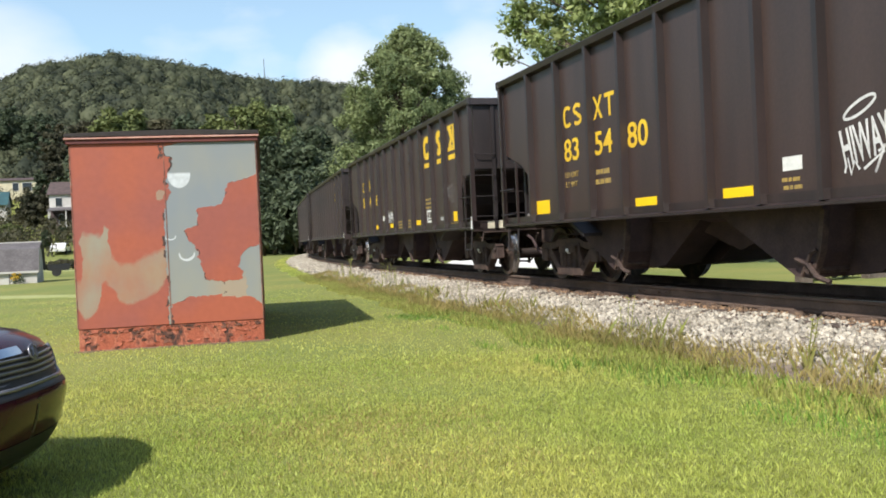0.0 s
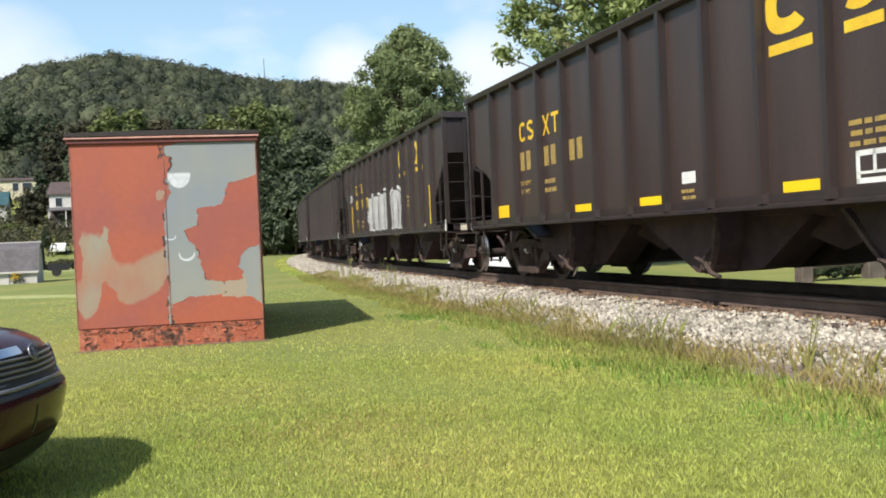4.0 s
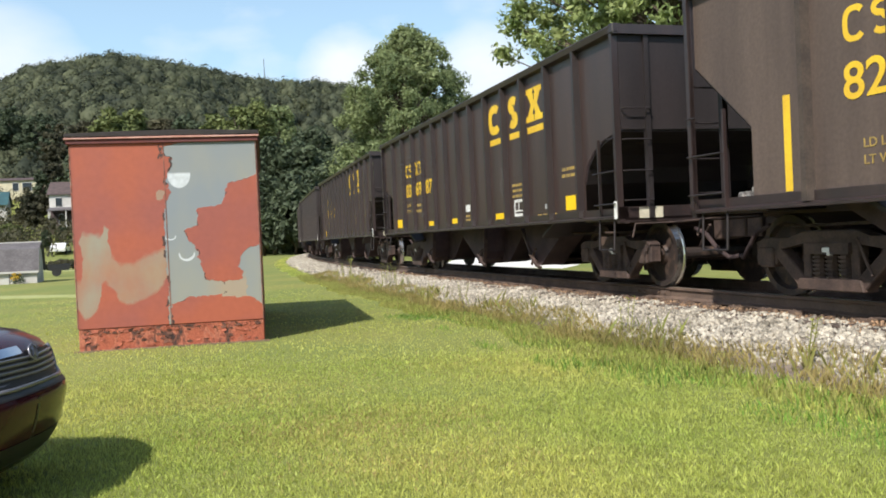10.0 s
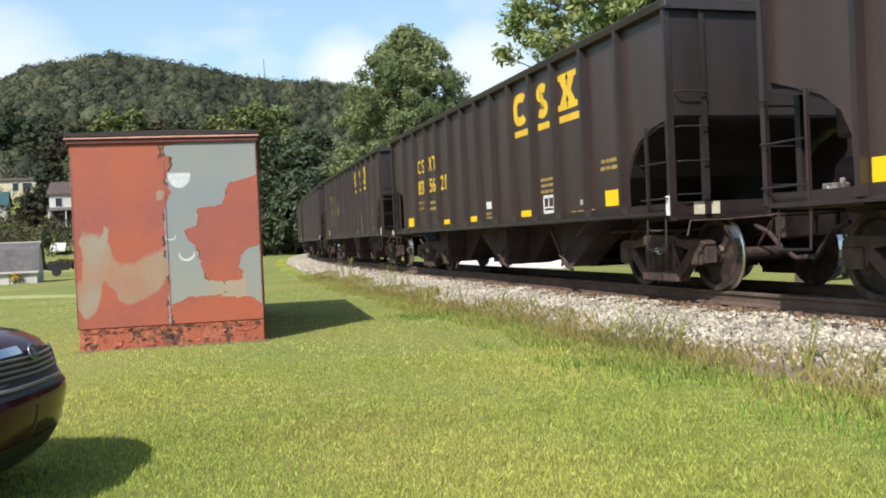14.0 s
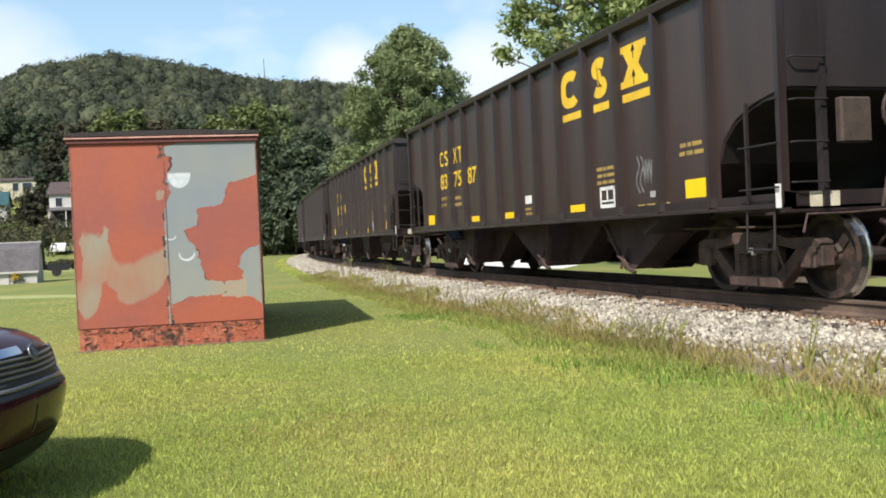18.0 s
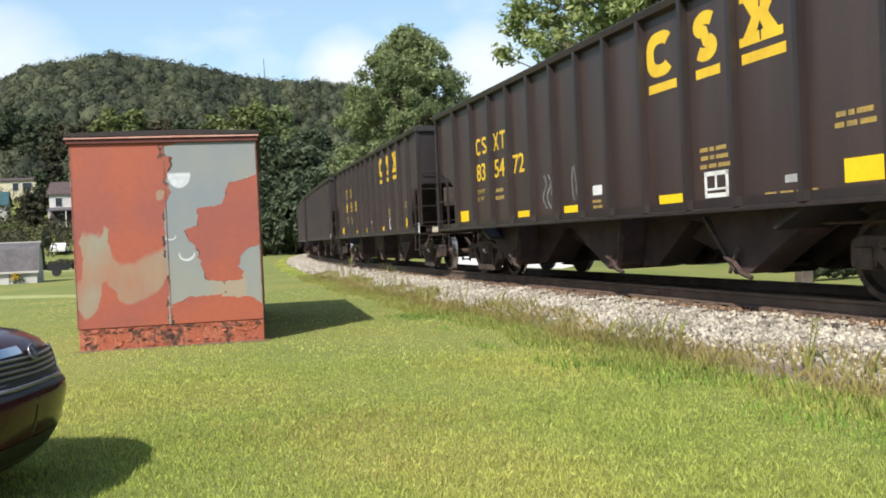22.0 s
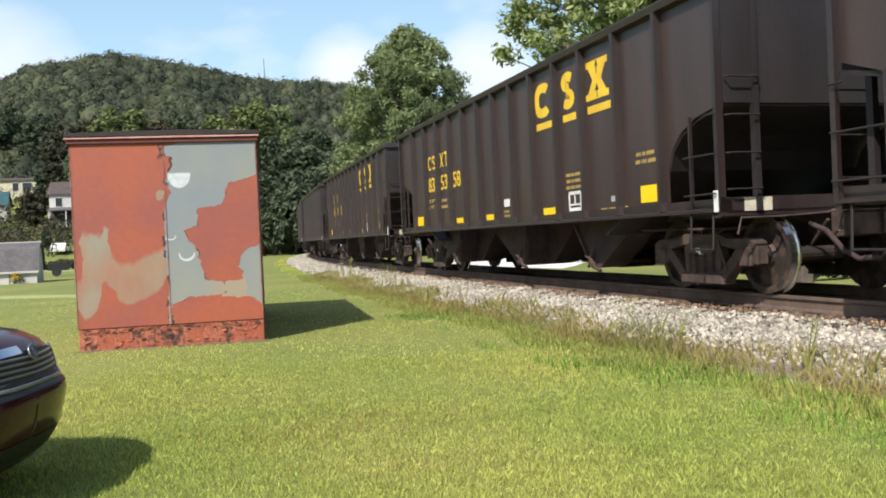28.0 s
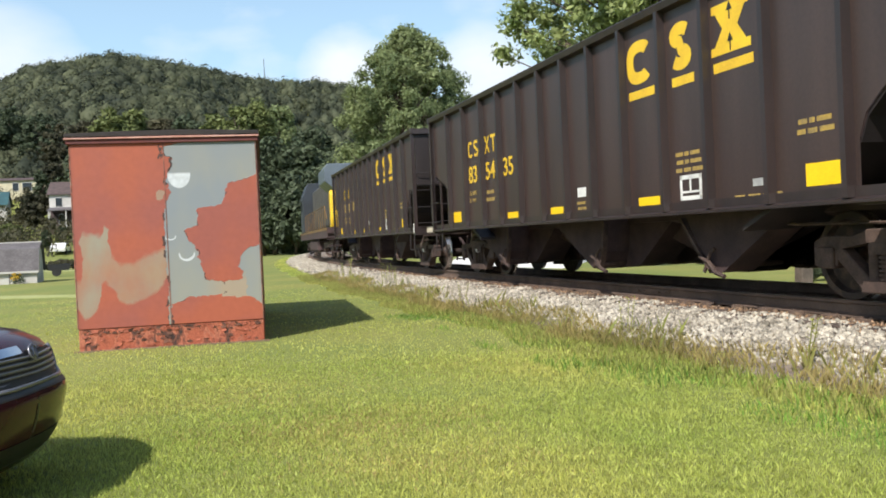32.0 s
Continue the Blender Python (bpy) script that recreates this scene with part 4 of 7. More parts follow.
HOPPER = hopper()
CARS = [HOPPER]
FLEET = ("-- -- --", "83 54 80", "83 49 63", "83 60 37", "-- -- --", "81 10 76", "83 54 87", "83 59 86", "82 29 81", "83 69 87", "83 66 23", "83 76 94", "83 56 21", "-- -- --",
         "83 73 51", "83 75 87", "83 59 47", "83 54 98", "83 54 72", "83 59 55", "83 72 49", "-- -- --", "83 63 38", "83 53 58", "83 64 55", "83 54 40", "83 54 35", "-- -- --")
# where the figures and the sign start, in metres behind the front corner, on cars that differ
NUMBER_AT = {2: (12.07, 10.99, 9.95), 8: (11.91, 10.93, 9.89)}
EMBLEM_AT = {2: ((3.95, 2.80, 1.85), (0.62, 0.46, 0.72)), 5: ((4.88, 3.84, 2.99), (0.63, 0.46, 0.70)), 8: ((4.42, 3.24, 2.32), (0.77, 0.52, 0.76), 1.66, 0.64, 0.24)}
OLD_POSTS = {2: (0.97, 2.05, 3.09, 4.10, 5.11, 6.12, 7.19, 8.33, 9.29, 10.29, 11.33, 12.52), 8: (1.22, 2.39, 3.45, 4.46, 5.36, 6.37, 7.47, 8.53, 9.43, 10.32, 11.28, 12.35)}
# the older cars end in straight slopes
OLD_SHEET, OLD_SLOPE, OLD_END = {}, {}, {}
for far in (False, True):
    e = 1 if far else -1
    o = [(-END + 0.06, TOP - 0.1), (END - 0.06, TOP - 0.1), (END - 0.06, SILL + 1.82), (END - 1.19, SILL + 0.85), (END - 1.19, SILL + 0.1), (-END + 1.0, SILL + 0.1), (-END + 1.0, SILL + 0.88), (-END + 0.06, SILL + 1.68)]
    bm = bmesh.new()
    prism(bm, o, e * 1.5 - 0.004, e * 1.5 + 0.004)
    OLD_SHEET[far] = mesh_of("side_sheet", bm, M_CAR)
    # same near-black colour for the shade behind the older cars' slopes
    bm = bmesh.new()
    bend = [(0.02, SILL + 1.86), (1.19, SILL + 0.86), (2.9, 0.80)] if far else [(0.02, SILL + 1.72), (1.0, SILL + 0.89), (2.9, 0.80)]
    prism(bm, [(e * (END - o), z) for o, z in bend] + [(e * (END - o), z - 0.05) for o, z in bend[::-1]], -1.48, 1.48)
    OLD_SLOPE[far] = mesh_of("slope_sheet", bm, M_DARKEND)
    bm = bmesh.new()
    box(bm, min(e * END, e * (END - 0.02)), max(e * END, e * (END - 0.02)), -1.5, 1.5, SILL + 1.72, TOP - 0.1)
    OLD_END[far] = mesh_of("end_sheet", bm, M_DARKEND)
for _ in FLEET[1:]:
    CARS.append(copy_thing(HOPPER, Matrix()))
for i, (car, fleet) in enumerate(zip(CARS, FLEET)):
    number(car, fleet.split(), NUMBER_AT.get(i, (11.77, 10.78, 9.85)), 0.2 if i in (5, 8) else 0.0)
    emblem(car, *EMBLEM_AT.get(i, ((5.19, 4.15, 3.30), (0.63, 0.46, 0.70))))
    if i in OLD_POSTS:
        # twelve posts a side, set in other places
        posts = sorted((ob for ob in car.children if ob.name.startswith("side_post")), key=lambda ob: -ob.matrix_basis.translation.x)
        for k, ob in enumerate(posts):
            if k > 23:
                bpy.data.objects.remove(ob)
            else:
                ob.matrix_basis = pose(off(OLD_POSTS[i][k // 2]) - ob.matrix_basis.translation.x, 0, 0) @ ob.matrix_basis
    if i in (5, 8):
        for ob in list(car.children):
            if ob.name.startswith("side_sheet"):
                ob.data = OLD_SHEET[ob.data.vertices[0].co.y > 0]
            if ob.name.startswith("slope_sheet"):
                ob.data = OLD_SLOPE[ob.data.vertices[0].co.x > 0]
            if ob.name.startswith("end_sheet"):
                ob.data = OLD_END[ob.data.vertices[0].co.x > 0]
            if i == 8 and ob.name.startswith(("side_sheet", "side_post")):
                ob.material_slots[0].link = "OBJECT"
                ob.material_slots[0].material = M_FADED if ob.name.startswith("side_sheet") else M_TANBOX
        # older cars: yellow uprights in place of the reflectors
        mark(car, "yellow_bar", 12.71, 12.61, 0.16, 1.12, M_YELLOW, "worn yellow painted bar")
        mark(car, "yellow_bar", 1.74, 1.61, 0.20, 1.12, M_YELLOW, "worn yellow painted bar")
        mark(car, "foot_stripe", 2.26, 1.66, 0.06, 0.10, M_CREAMY)
        if i == 8:
            for o in (3.19, 2.84):
                letter_bars(car, o, o - 0.28, 0.50, 0.78, 3)
            inspection_stencil(car, 4.01, 3.49, 0.21, 0.52)
            mark(car, "name_plate", 2.02, 1.73, 0.25, 0.33, M_CREAM)
        else:
            letter_bars(car, 4.02, 3.48, 0.72, 1.06, 3)
            mark(car, "name_plate", 2.66, 2.20, 0.14, 0.22, M_CREAM)
    else:
        common_marks(car, i == 2)


def blob(car, o, z, w, h, material, seed, lift=0.0, wobble=0.18):
    """A sprayed balloon-like letter form with no meaning."""
    rng = random.Random(seed)
    bm = bmesh.new()
    k = 18
    ph = rng.uniform(0, 6)
    pts = []
    for i in range(k):
        a = i * math.tau / k
        r = 1 + wobble * math.sin(3 * a + ph) + 0.5 * wobble * math.sin(5 * a + 2 * ph)
        c, s = math.cos(a), math.sin(a)
        c, s = math.copysign(abs(c) ** 0.6, c), math.copysign(abs(s) ** 0.6, s)
        pts.append((off(o) + w / 2 * c * r, SILL + z + h / 2 * s * r))
    bm.faces.new([bm.verts.new((x, -1.5045 - lift, min(max(zz, SILL + 0.16), TOP - 0.2))) for x, zz in pts])
    part("graffiti", bm, material, car, "")


def stroke(bm, pts, thick, y=-1.5085):
    """A sprayed line through points of offset and height, with mitred joints."""
    p = [Vector((off(o), 0, SILL + z)) for o, z in pts]
    sides = []
    for k in range(len(p)):
        d = (p[min(k + 1, len(p) - 1)] - p[max(k - 1, 0)]).normalized()
        n = Vector((-d.z, 0, d.x)) * thick / 2
        sides.append((bm.verts.new((p[k] + n).xz.to_3d().xzy + Vector((0, y, 0))), bm.verts.new((p[k] - n).xz.to_3d().xzy + Vector((0, y, 0)))))
    for a, b in zip(sides, sides[1:]):
        bm.faces.new((a[0], b[0], b[1], a[1]))


def rounded(pts, rounds=2):
    """A closed outline with its corners cut smooth."""
    for _ in range(rounds):
        q = []
        for a, b in zip(pts, pts[1:] + pts[:1]):
            q += [(a[0] * 0.78 + b[0] * 0.22, a[1] * 0.78 + b[1] * 0.22), (a[0] * 0.22 + b[0] * 0.78, a[1] * 0.22 + b[1] * 0.78)]
        pts = q
    return pts


def silver_piece(car, pts, seed):
    """A broad silver form with a white rim, a black line and streaks of thin paint."""
    out = rounded(pts)
    bm = bmesh.new()
    bm.faces.new([bm.verts.new((off(o), -1.5048, SILL + z)) for o, z in out])
    part("graffiti", bm, M_SILVER, car, "broad silver spray-painted form")
    for thick, y, m in ((0.10, -1.5056, M_SPRAY), (0.045, -1.5064, M_BLACKPLASTIC)):
        bm = bmesh.new()
        c = (sum(o for o, z in out) / len(out), sum(z for o, z in out) / len(out))
        k = 1.0 if m is M_SPRAY else 0.90
        ring = [(c[0] + (o - c[0]) * k, c[1] + (z - c[1]) * k) for o, z in out]
        stroke(bm, ring + ring[:1], thick, y)
        tagged(part("graffiti", bm, m, car), kind="stuff")
    rng = random.Random(seed)
    o1, o0 = max(o for o, z in pts), min(o for o, z in pts)
    for m, n, t in ((M_SPRAY, 14, 0.018), (M_BLACKPLASTIC, 5, 0.03)):
        bm = bmesh.new()
        for _ in range(n):
            o = rng.uniform(o0 + 0.35, o1 - 0.35)
            z = rng.uniform(0.15, 0.45)
            stroke(bm, [(o, z), (o + rng.uniform(-0.06, 0.06), z + 0.25), (o + rng.uniform(-0.15, 0.15), z + rng.uniform(0.35, 0.6))], t, -1.5072)
        tagged(part("graffiti", bm, m, car), kind="stuff")


# spray paint: a broad silver piece on one car, single scrawls on others
silver_piece(CARS[5], [(9.05, 0.05), (9.02, 1.12), (8.80, 1.34), (8.55, 1.18), (8.30, 1.32), (7.60, 1.24), (6.75, 1.38), (6.40, 1.26), (6.50, 0.82), (6.76, 0.64), (6.52, 0.36), (6.36, 0.05)], 1)
silver_piece(CARS[5], [(6.14, 0.03), (5.92, 0.38), (6.02, 0.70), (6.22, 1.12), (5.9, 1.28), (5.4, 1.34), (4.9, 1.28), (4.62, 1.12), (4.85, 0.70), (4.98, 0.38), (4.76, 0.03)], 2)
blob(CARS[5], 6.32, 0.58, 0.36, 0.46, M_SPRAY, 5, 0.004, 0.02)
blob(CARS[5], 6.32, 0.58, 0.29, 0.38, M_BLACKPLASTIC, 5, 0.005, 0.02)
blob(CARS[5], 6.32, 0.58, 0.24, 0.32, M_SILVER, 5, 0.006, 0.02)
for o, z in ((8.93, 1.20), (8.0, 1.22), (7.1, 1.24), (5.27, 1.24)):
    # the paint runs over the posts
    bm = bmesh.new()
    prism(bm, [(-0.050, 0), (-0.037, 0.106), (0.037, 0.106), (0.050, 0)], SILL + 0.17, SILL + z, "z")
    tagged(part("graffiti", bm, M_SILVER, CARS[5], "silver spray paint on a post", pose(off(o), -1.503, 0, 0, 0, 180)), kind="stuff")
for o in (8.93, 8.0, 7.1, 5.27):
    bm = bmesh.new()
    panel(bm, off(o) + 0.06, off(o) + 0.10, SILL + 0.2, SILL + 1.1, -1.5075)
    tagged(part("graffiti", bm, M_BLACKPLASTIC, CARS[5], "black sprayed line beside a post"), kind="stuff")
# a burst of thin white lines over the second form
bm = bmesh.new()
for k in range(9):
    o = 5.72 - 0.10 * k
    stroke(bm, [(5.32 + (o - 5.32) * 0.4, 0.86), (o, 1.10 + 0.16 * math.sin(0.4 + k * 0.33))], 0.026, -1.5072)
tagged(part("graffiti", bm, M_SPRAY, CARS[5], "burst of white sprayed lines"), kind="stuff")
mark(CARS[5], "yellow_bar", 7.24, 7.12, 0.28, 0.70, M_YELLOW, "worn yellow painted bar")
scrawl(CARS[5], 12.92, 12.28, 1.24, 1.48, 3, 6, 0.05)
scrawl(CARS[5], 12.86, 12.34, 1.26, 1.50, 23, 4, 0.045)
scrawl(CARS[2], 12.92, 12.30, 0.66, 1.05, 17, 3, 0.045, M_REDSPRAY)
mark(CARS[2], "stripe", 12.92, 12.28, 0.07, 0.11, M_REFLECT, "narrow yellow stripe")
scrawl(CARS[5], 9.75, 9.35, 0.45, 0.8, 7, 2, 0.09)
# a tag in tall slanting letters under a ring
tag = text_mesh("HIWAY", 0.50)
tag.transform(Matrix.Diagonal((0.36, 1.0, 1.0, 1.0)))
tag.materials.clear()
tag.materials.append(M_SPRAY)
part("tag", tag, None, CARS[1], "white spray-painted letters", Matrix.Translation((off(5.98), -1.508, SILL + 0.33)) @ pose(0, 0, 0, 90, 0, 0) @ pose(0, 0, 0, 0, 0, 12))
bm = bmesh.new()
stroke(bm, [(5.78 - 0.20 * math.cos(a * math.tau / 20) * 0.95, 0.86 + 0.06 * math.sin(a * math.tau / 20) + 0.07 * math.cos(a * math.tau / 20)) for a in range(21)], 0.028)
stroke(bm, [(5.75, 0.30), (5.55, 0.42), (5.62, 0.26), (5.50, 0.50), (5.58, 0.44)], 0.028)
stroke(bm, [(5.98, 0.28), (5.94, 0.42), (5.90, 0.26), (5.86, 0.38), (5.80, 0.30)], 0.028)
tagged(part("graffiti", bm, M_SPRAY, CARS[1], "white spray-painted ring and flourish"), kind="stuff")
scrawl(CARS[2], 8.35, 7.60, 0.34, 0.70, 2, 7, 0.032)
scrawl(CARS[2], 2.02, 1.50, 0.62, 1.02, 19, 4, 0.022, M_FAINT)
scrawl(CARS[7], 4.95, 4.40, 0.38, 0.80, 8, 7, 0.028)
scrawl(CARS[7], 4.90, 4.45, 0.44, 0.88, 18, 5, 0.026)
scrawl(CARS[7], 2.85, 2.40, 0.34, 0.82, 9, 5, 0.03)
def fan(car, o0, o1, z0, z1, seed):
    """A tag of quick lines that spread upwards from its foot."""
    rng = random.Random(seed)
    bm = bmesh.new()
    w, h = o0 - o1, z1 - z0
    tops = [0.02, 0.16, 0.36, 0.52, 0.70, 0.86, 1.0]
    pts = []
    for k, u in enumerate(tops):
        foot = 0.12 + 0.72 * u
        pts += [(o0 - w * u, z1 - h * (0.32 * abs(u - 0.62) + rng.uniform(0, 0.16))), (o0 - w * foot, z0 + h * rng.uniform(0.12, 0.36))]
    stroke(bm, pts[:8], 0.040)
    stroke(bm, pts[8:], 0.042, -1.5089)
    for u, z in ((0.0, 0.50), (0.06, 0.40)):
        stroke(bm, [(o0 - w * u, z0 + h * z), (o0 - w * (u + 0.18), z0 + h * (z - 0.12)), (o0 - w * (u + 0.12), z0 + h * (z - 0.22)), (o0 - w * (u + 0.32), z0 + h * (z - 0.10))], 0.034, -1.5092)
    stroke(bm, [(o0 - w * 0.05, z0 + h * 0.20), (o0 - w * 0.4, z0 + h * 0.26), (o0 - w * 0.8, z0 + h * 0.16), (o0 - w * 0.95, z0 + h * 0.24)], 0.030, -1.5095)
    stroke(bm, [(o0 - w * 0.62, z0 + h * 0.3), (o0 - w * 0.70, z0)], 0.032, -1.5098)
    tagged(part("graffiti", bm, M_SPRAY, car, "fan of white spray-painted lines"), kind="stuff")


fan(CARS[8], 8.40, 7.59, 0.05, 0.94, 3)
fan(CARS[8], 7.37, 6.47, 0.16, 1.02, 4)
bm = bmesh.new()
bm.faces.new([bm.verts.new((off(6.83 - 0.085 * math.cos(k * math.tau / 14)), -1.5101, SILL + 0.30 + 0.10 * math.sin(k * math.tau / 14))) for k in range(14)])
part("spot", bm, M_YELLOW, CARS[8], "yellow painted spot")
for n, (o, z, w, h) in enumerate(((5.84, 0.64, 0.60, 0.26), (4.86, 0.52, 0.52, 0.46), (2.86, 0.32, 0.62, 0.26))):
    scrawl(CARS[8], o + w / 2, o - w / 2, z - h / 2, z + h / 2, 20 + n, 5, 0.034)
    scrawl(CARS[8], o + w / 2.4, o - w / 2.4, z - h / 2.2, z + h / 2.4, 60 + n, 4, 0.034)
tagged(part("tag", digits("2010", 0.20, M_SPRAY), None, CARS[8], "white spray-painted figures", Matrix.Translation((off(5.98), -1.508, SILL + 0.26)) @ pose(0, 0, 0, 90, 0, 0)), kind="stuff")
bm = bmesh.new()
stroke(bm, [(4.38, 0.56), (4.30, 0.62), (4.08, 0.64), (4.20, 0.45), (4.27, 0.20)], 0.055)
tagged(part("graffiti", bm, M_YELLOW, CARS[8], "yellow sprayed stroke"), kind="stuff")
scrawl(CARS[9], 4.7, 4.35, 0.55, 1.1, 11, 3, 0.022, M_FAINT)
scrawl(CARS[15], 3.0, 2.6, 0.32, 0.8, 12, 4, 0.03, M_FAINT)
scrawl(CARS[18], 8.6, 8.1, 0.25, 0.8, 13, 3, 0.05, M_FAINT)
scrawl(CARS[18], 7.5, 7.1, 0.3, 0.9, 14, 3, 0.04, M_FAINT)
scrawl(CARS[7], 10.8, 10.3, 0.25, 0.55, 15, 3, 0.04, M_FAINT)
scrawl(CARS[3], 5.8, 5.2, 0.3, 0.7, 16, 3, 0.03, M_FAINT)


# on three cars the hand brake stands at the leading end
def leading_brake(car):
    rear = [o for o in car.children if o.name.startswith("brake_wheel")][0]
    part("brake_wheel", rear.data, None, car, "rusty hand brake wheel", pose(END + 0.24, -0.30, 1.90))
    bm = bmesh.new()
    box(bm, END + 0.02, END + 0.12, -0.96, -0.58, 1.60, 2.06)
    part("brake_gear_box", bm, M_TANBOX, car, "dusty tan gear housing", bevel=0.02)
    bm = bmesh.new()
    tube(bm, [(END + 0.16, -0.34, 1.75), (END + 0.14, -0.40, 1.4), (END + 0.05, -0.42, 0.95)], 0.02, 6)
    part("brake_chain", bm, M_TRUCK, car)


for k in (7, 15, 19):
    leading_brake(CARS[k])


# ---- locomotive that pushes at the rear, its long hood leading ----
def locomotive():
    loco = thing("locomotive", "grimy blue and yellow diesel locomotive at the train's rear", "locomotive")
    bm = bmesh.new()
    prism(bm, [(-10.4, 1.05), (10.4, 1.05), (10.4, 1.5), (-10.4, 1.5)], -1.5, 1.5)
    part("frame", bm, M_UNDER, loco)
    bm = bmesh.new()
    box(bm, -10.4, 10.4, -1.515, -1.503, 1.38, 1.5)
    part("sill_stripe", bm, M_OCHRE, loco, "dull ochre stripe along the walkway")
    bm = bmesh.new()
    prism(bm, [(-0.95, 1.5), (0.95, 1.5), (0.95, 3.9), (0.7, 4.15), (-0.7, 4.15), (-0.95, 3.9)], -5.5, 9.2, "x")
    part("hood", bm, M_LOCOGREY, loco, "grey-blue long hood with louvred doors", bevel=0.03)
    for i in range(12):
        bm = bmesh.new()
        box(bm, -5.0 + i * 1.05, -4.1 + i * 1.05, -0.975, -0.945, 1.65, 3.6)
        part("hood_door", bm, M_LOCOGREY, loco, bevel=0.008)
    bm = bmesh.new()
    prism(bm, [(-1.0, 3.2), (1.0, 3.2), (1.45, 3.6), (1.45, 4.2), (1.3, 4.38), (-1.3, 4.38), (-1.45, 4.2), (-1.45, 3.6)], 6.2, 9.6, "x")
    part("radiator", bm, M_BLUE, loco, "grey-blue flared radiator housing", bevel=0.03)
    bm = bmesh.new()
    prism(bm, [(9.2, 1.5), (9.75, 1.5), (9.9, 1.9), (9.9, 3.0), (9.6, 3.19), (9.2, 3.19)], -1.25, 1.25)
    part("hood_end", bm, M_YELLOW, loco, "yellow painted hood end", bevel=0.05)
    bm = bmesh.new()
    box(bm, 9.905, 9.93, -0.2, 0.2, 3.0, 3.2)
    part("headlight", bm, M_LENS, loco)
    bm = bmesh.new()
    prism(bm, [(-1.55, 1.5), (1.55, 1.5), (1.55, 3.7), (1.2, 4.55), (-1.2, 4.55), (-1.55, 3.7)], -8.4, -5.6, "x")
    part("cab", bm, M_NAVY, loco, "dark grimy blue cab", bevel=0.03)
    bm = bmesh.new()
    box(bm, -7.6, -6.6, -1.575, -1.545, 2.9, 3.5)
    part("cab_window", bm, M_GLASSDARK, loco)
    bm = bmesh.new()
    prism(bm, [(-10.3, 1.5), (-8.4, 1.5), (-8.4, 3.2), (-9.6, 3.1), (-10.3, 2.6)], -1.0, 1.0)
    part("nose", bm, M_YELLOW, loco, "yellow nose", bevel=0.04)
    for i in range(12):
        bm = bmesh.new()
        x = -5.2 + i * 1.3
        rod(bm, (x, -1.47, 1.5), (x, -1.47, 2.5), 0.02, 6)
        part("handrail_post", bm, M_OCHRE, loco)
    bm = bmesh.new()
    pipe(bm, [(-5.2, -1.47, 2.5), (9.1, -1.47, 2.5), (10.2, -1.47, 1.9)], 0.022)
    part("handrail", bm, M_OCHRE, loco)
    for y in (-1.2, 1.2):
        for i in range(4):
            bm = bmesh.new()
            box(bm, 10.0, 10.5, y - 0.3, y + 0.3, 0.4 + i * 0.28, 0.44 + i * 0.28)
            part("step", bm, M_UNDER, loco)
    bm = bmesh.new()
    box(bm, -3.2, 3.2, -1.4, 1.4, 0.35, 1.05)
    part("fuel_tank", bm, M_UNDER, loco, bevel=0.12)
    bm = bmesh.new()
    box(bm, 10.4, 11.4, -0.15, 0.15, 0.65, 0.95)
    part("coupler", bm, M_TRUCK, loco, bevel=0.02)
    for x in (-6.6, 6.6):
        bm = bmesh.new()
        for y in (-1.08, 1.08):
            prism(bm, [(-2.6, 0.85), (2.6, 0.85), (2.6, 0.45), (1.9, 0.35), (1.4, 0.6), (-1.4, 0.6), (-1.9, 0.35), (-2.6, 0.45)], y - 0.08, y + 0.08)
        box(bm, -1.2, 1.2, -1.0, 1.0, 0.6, 0.95)
        tr = part("truck", bm, M_TRUCK, loco, "three-axle locomotive truck", pose(x, 0, 0))
        for wx in (-2.0, 0, 2.0):
            part("wheelset", WHEEL, None, tr, "", pose(wx, 0, 0.457))
    return loco


LOCO = locomotive()


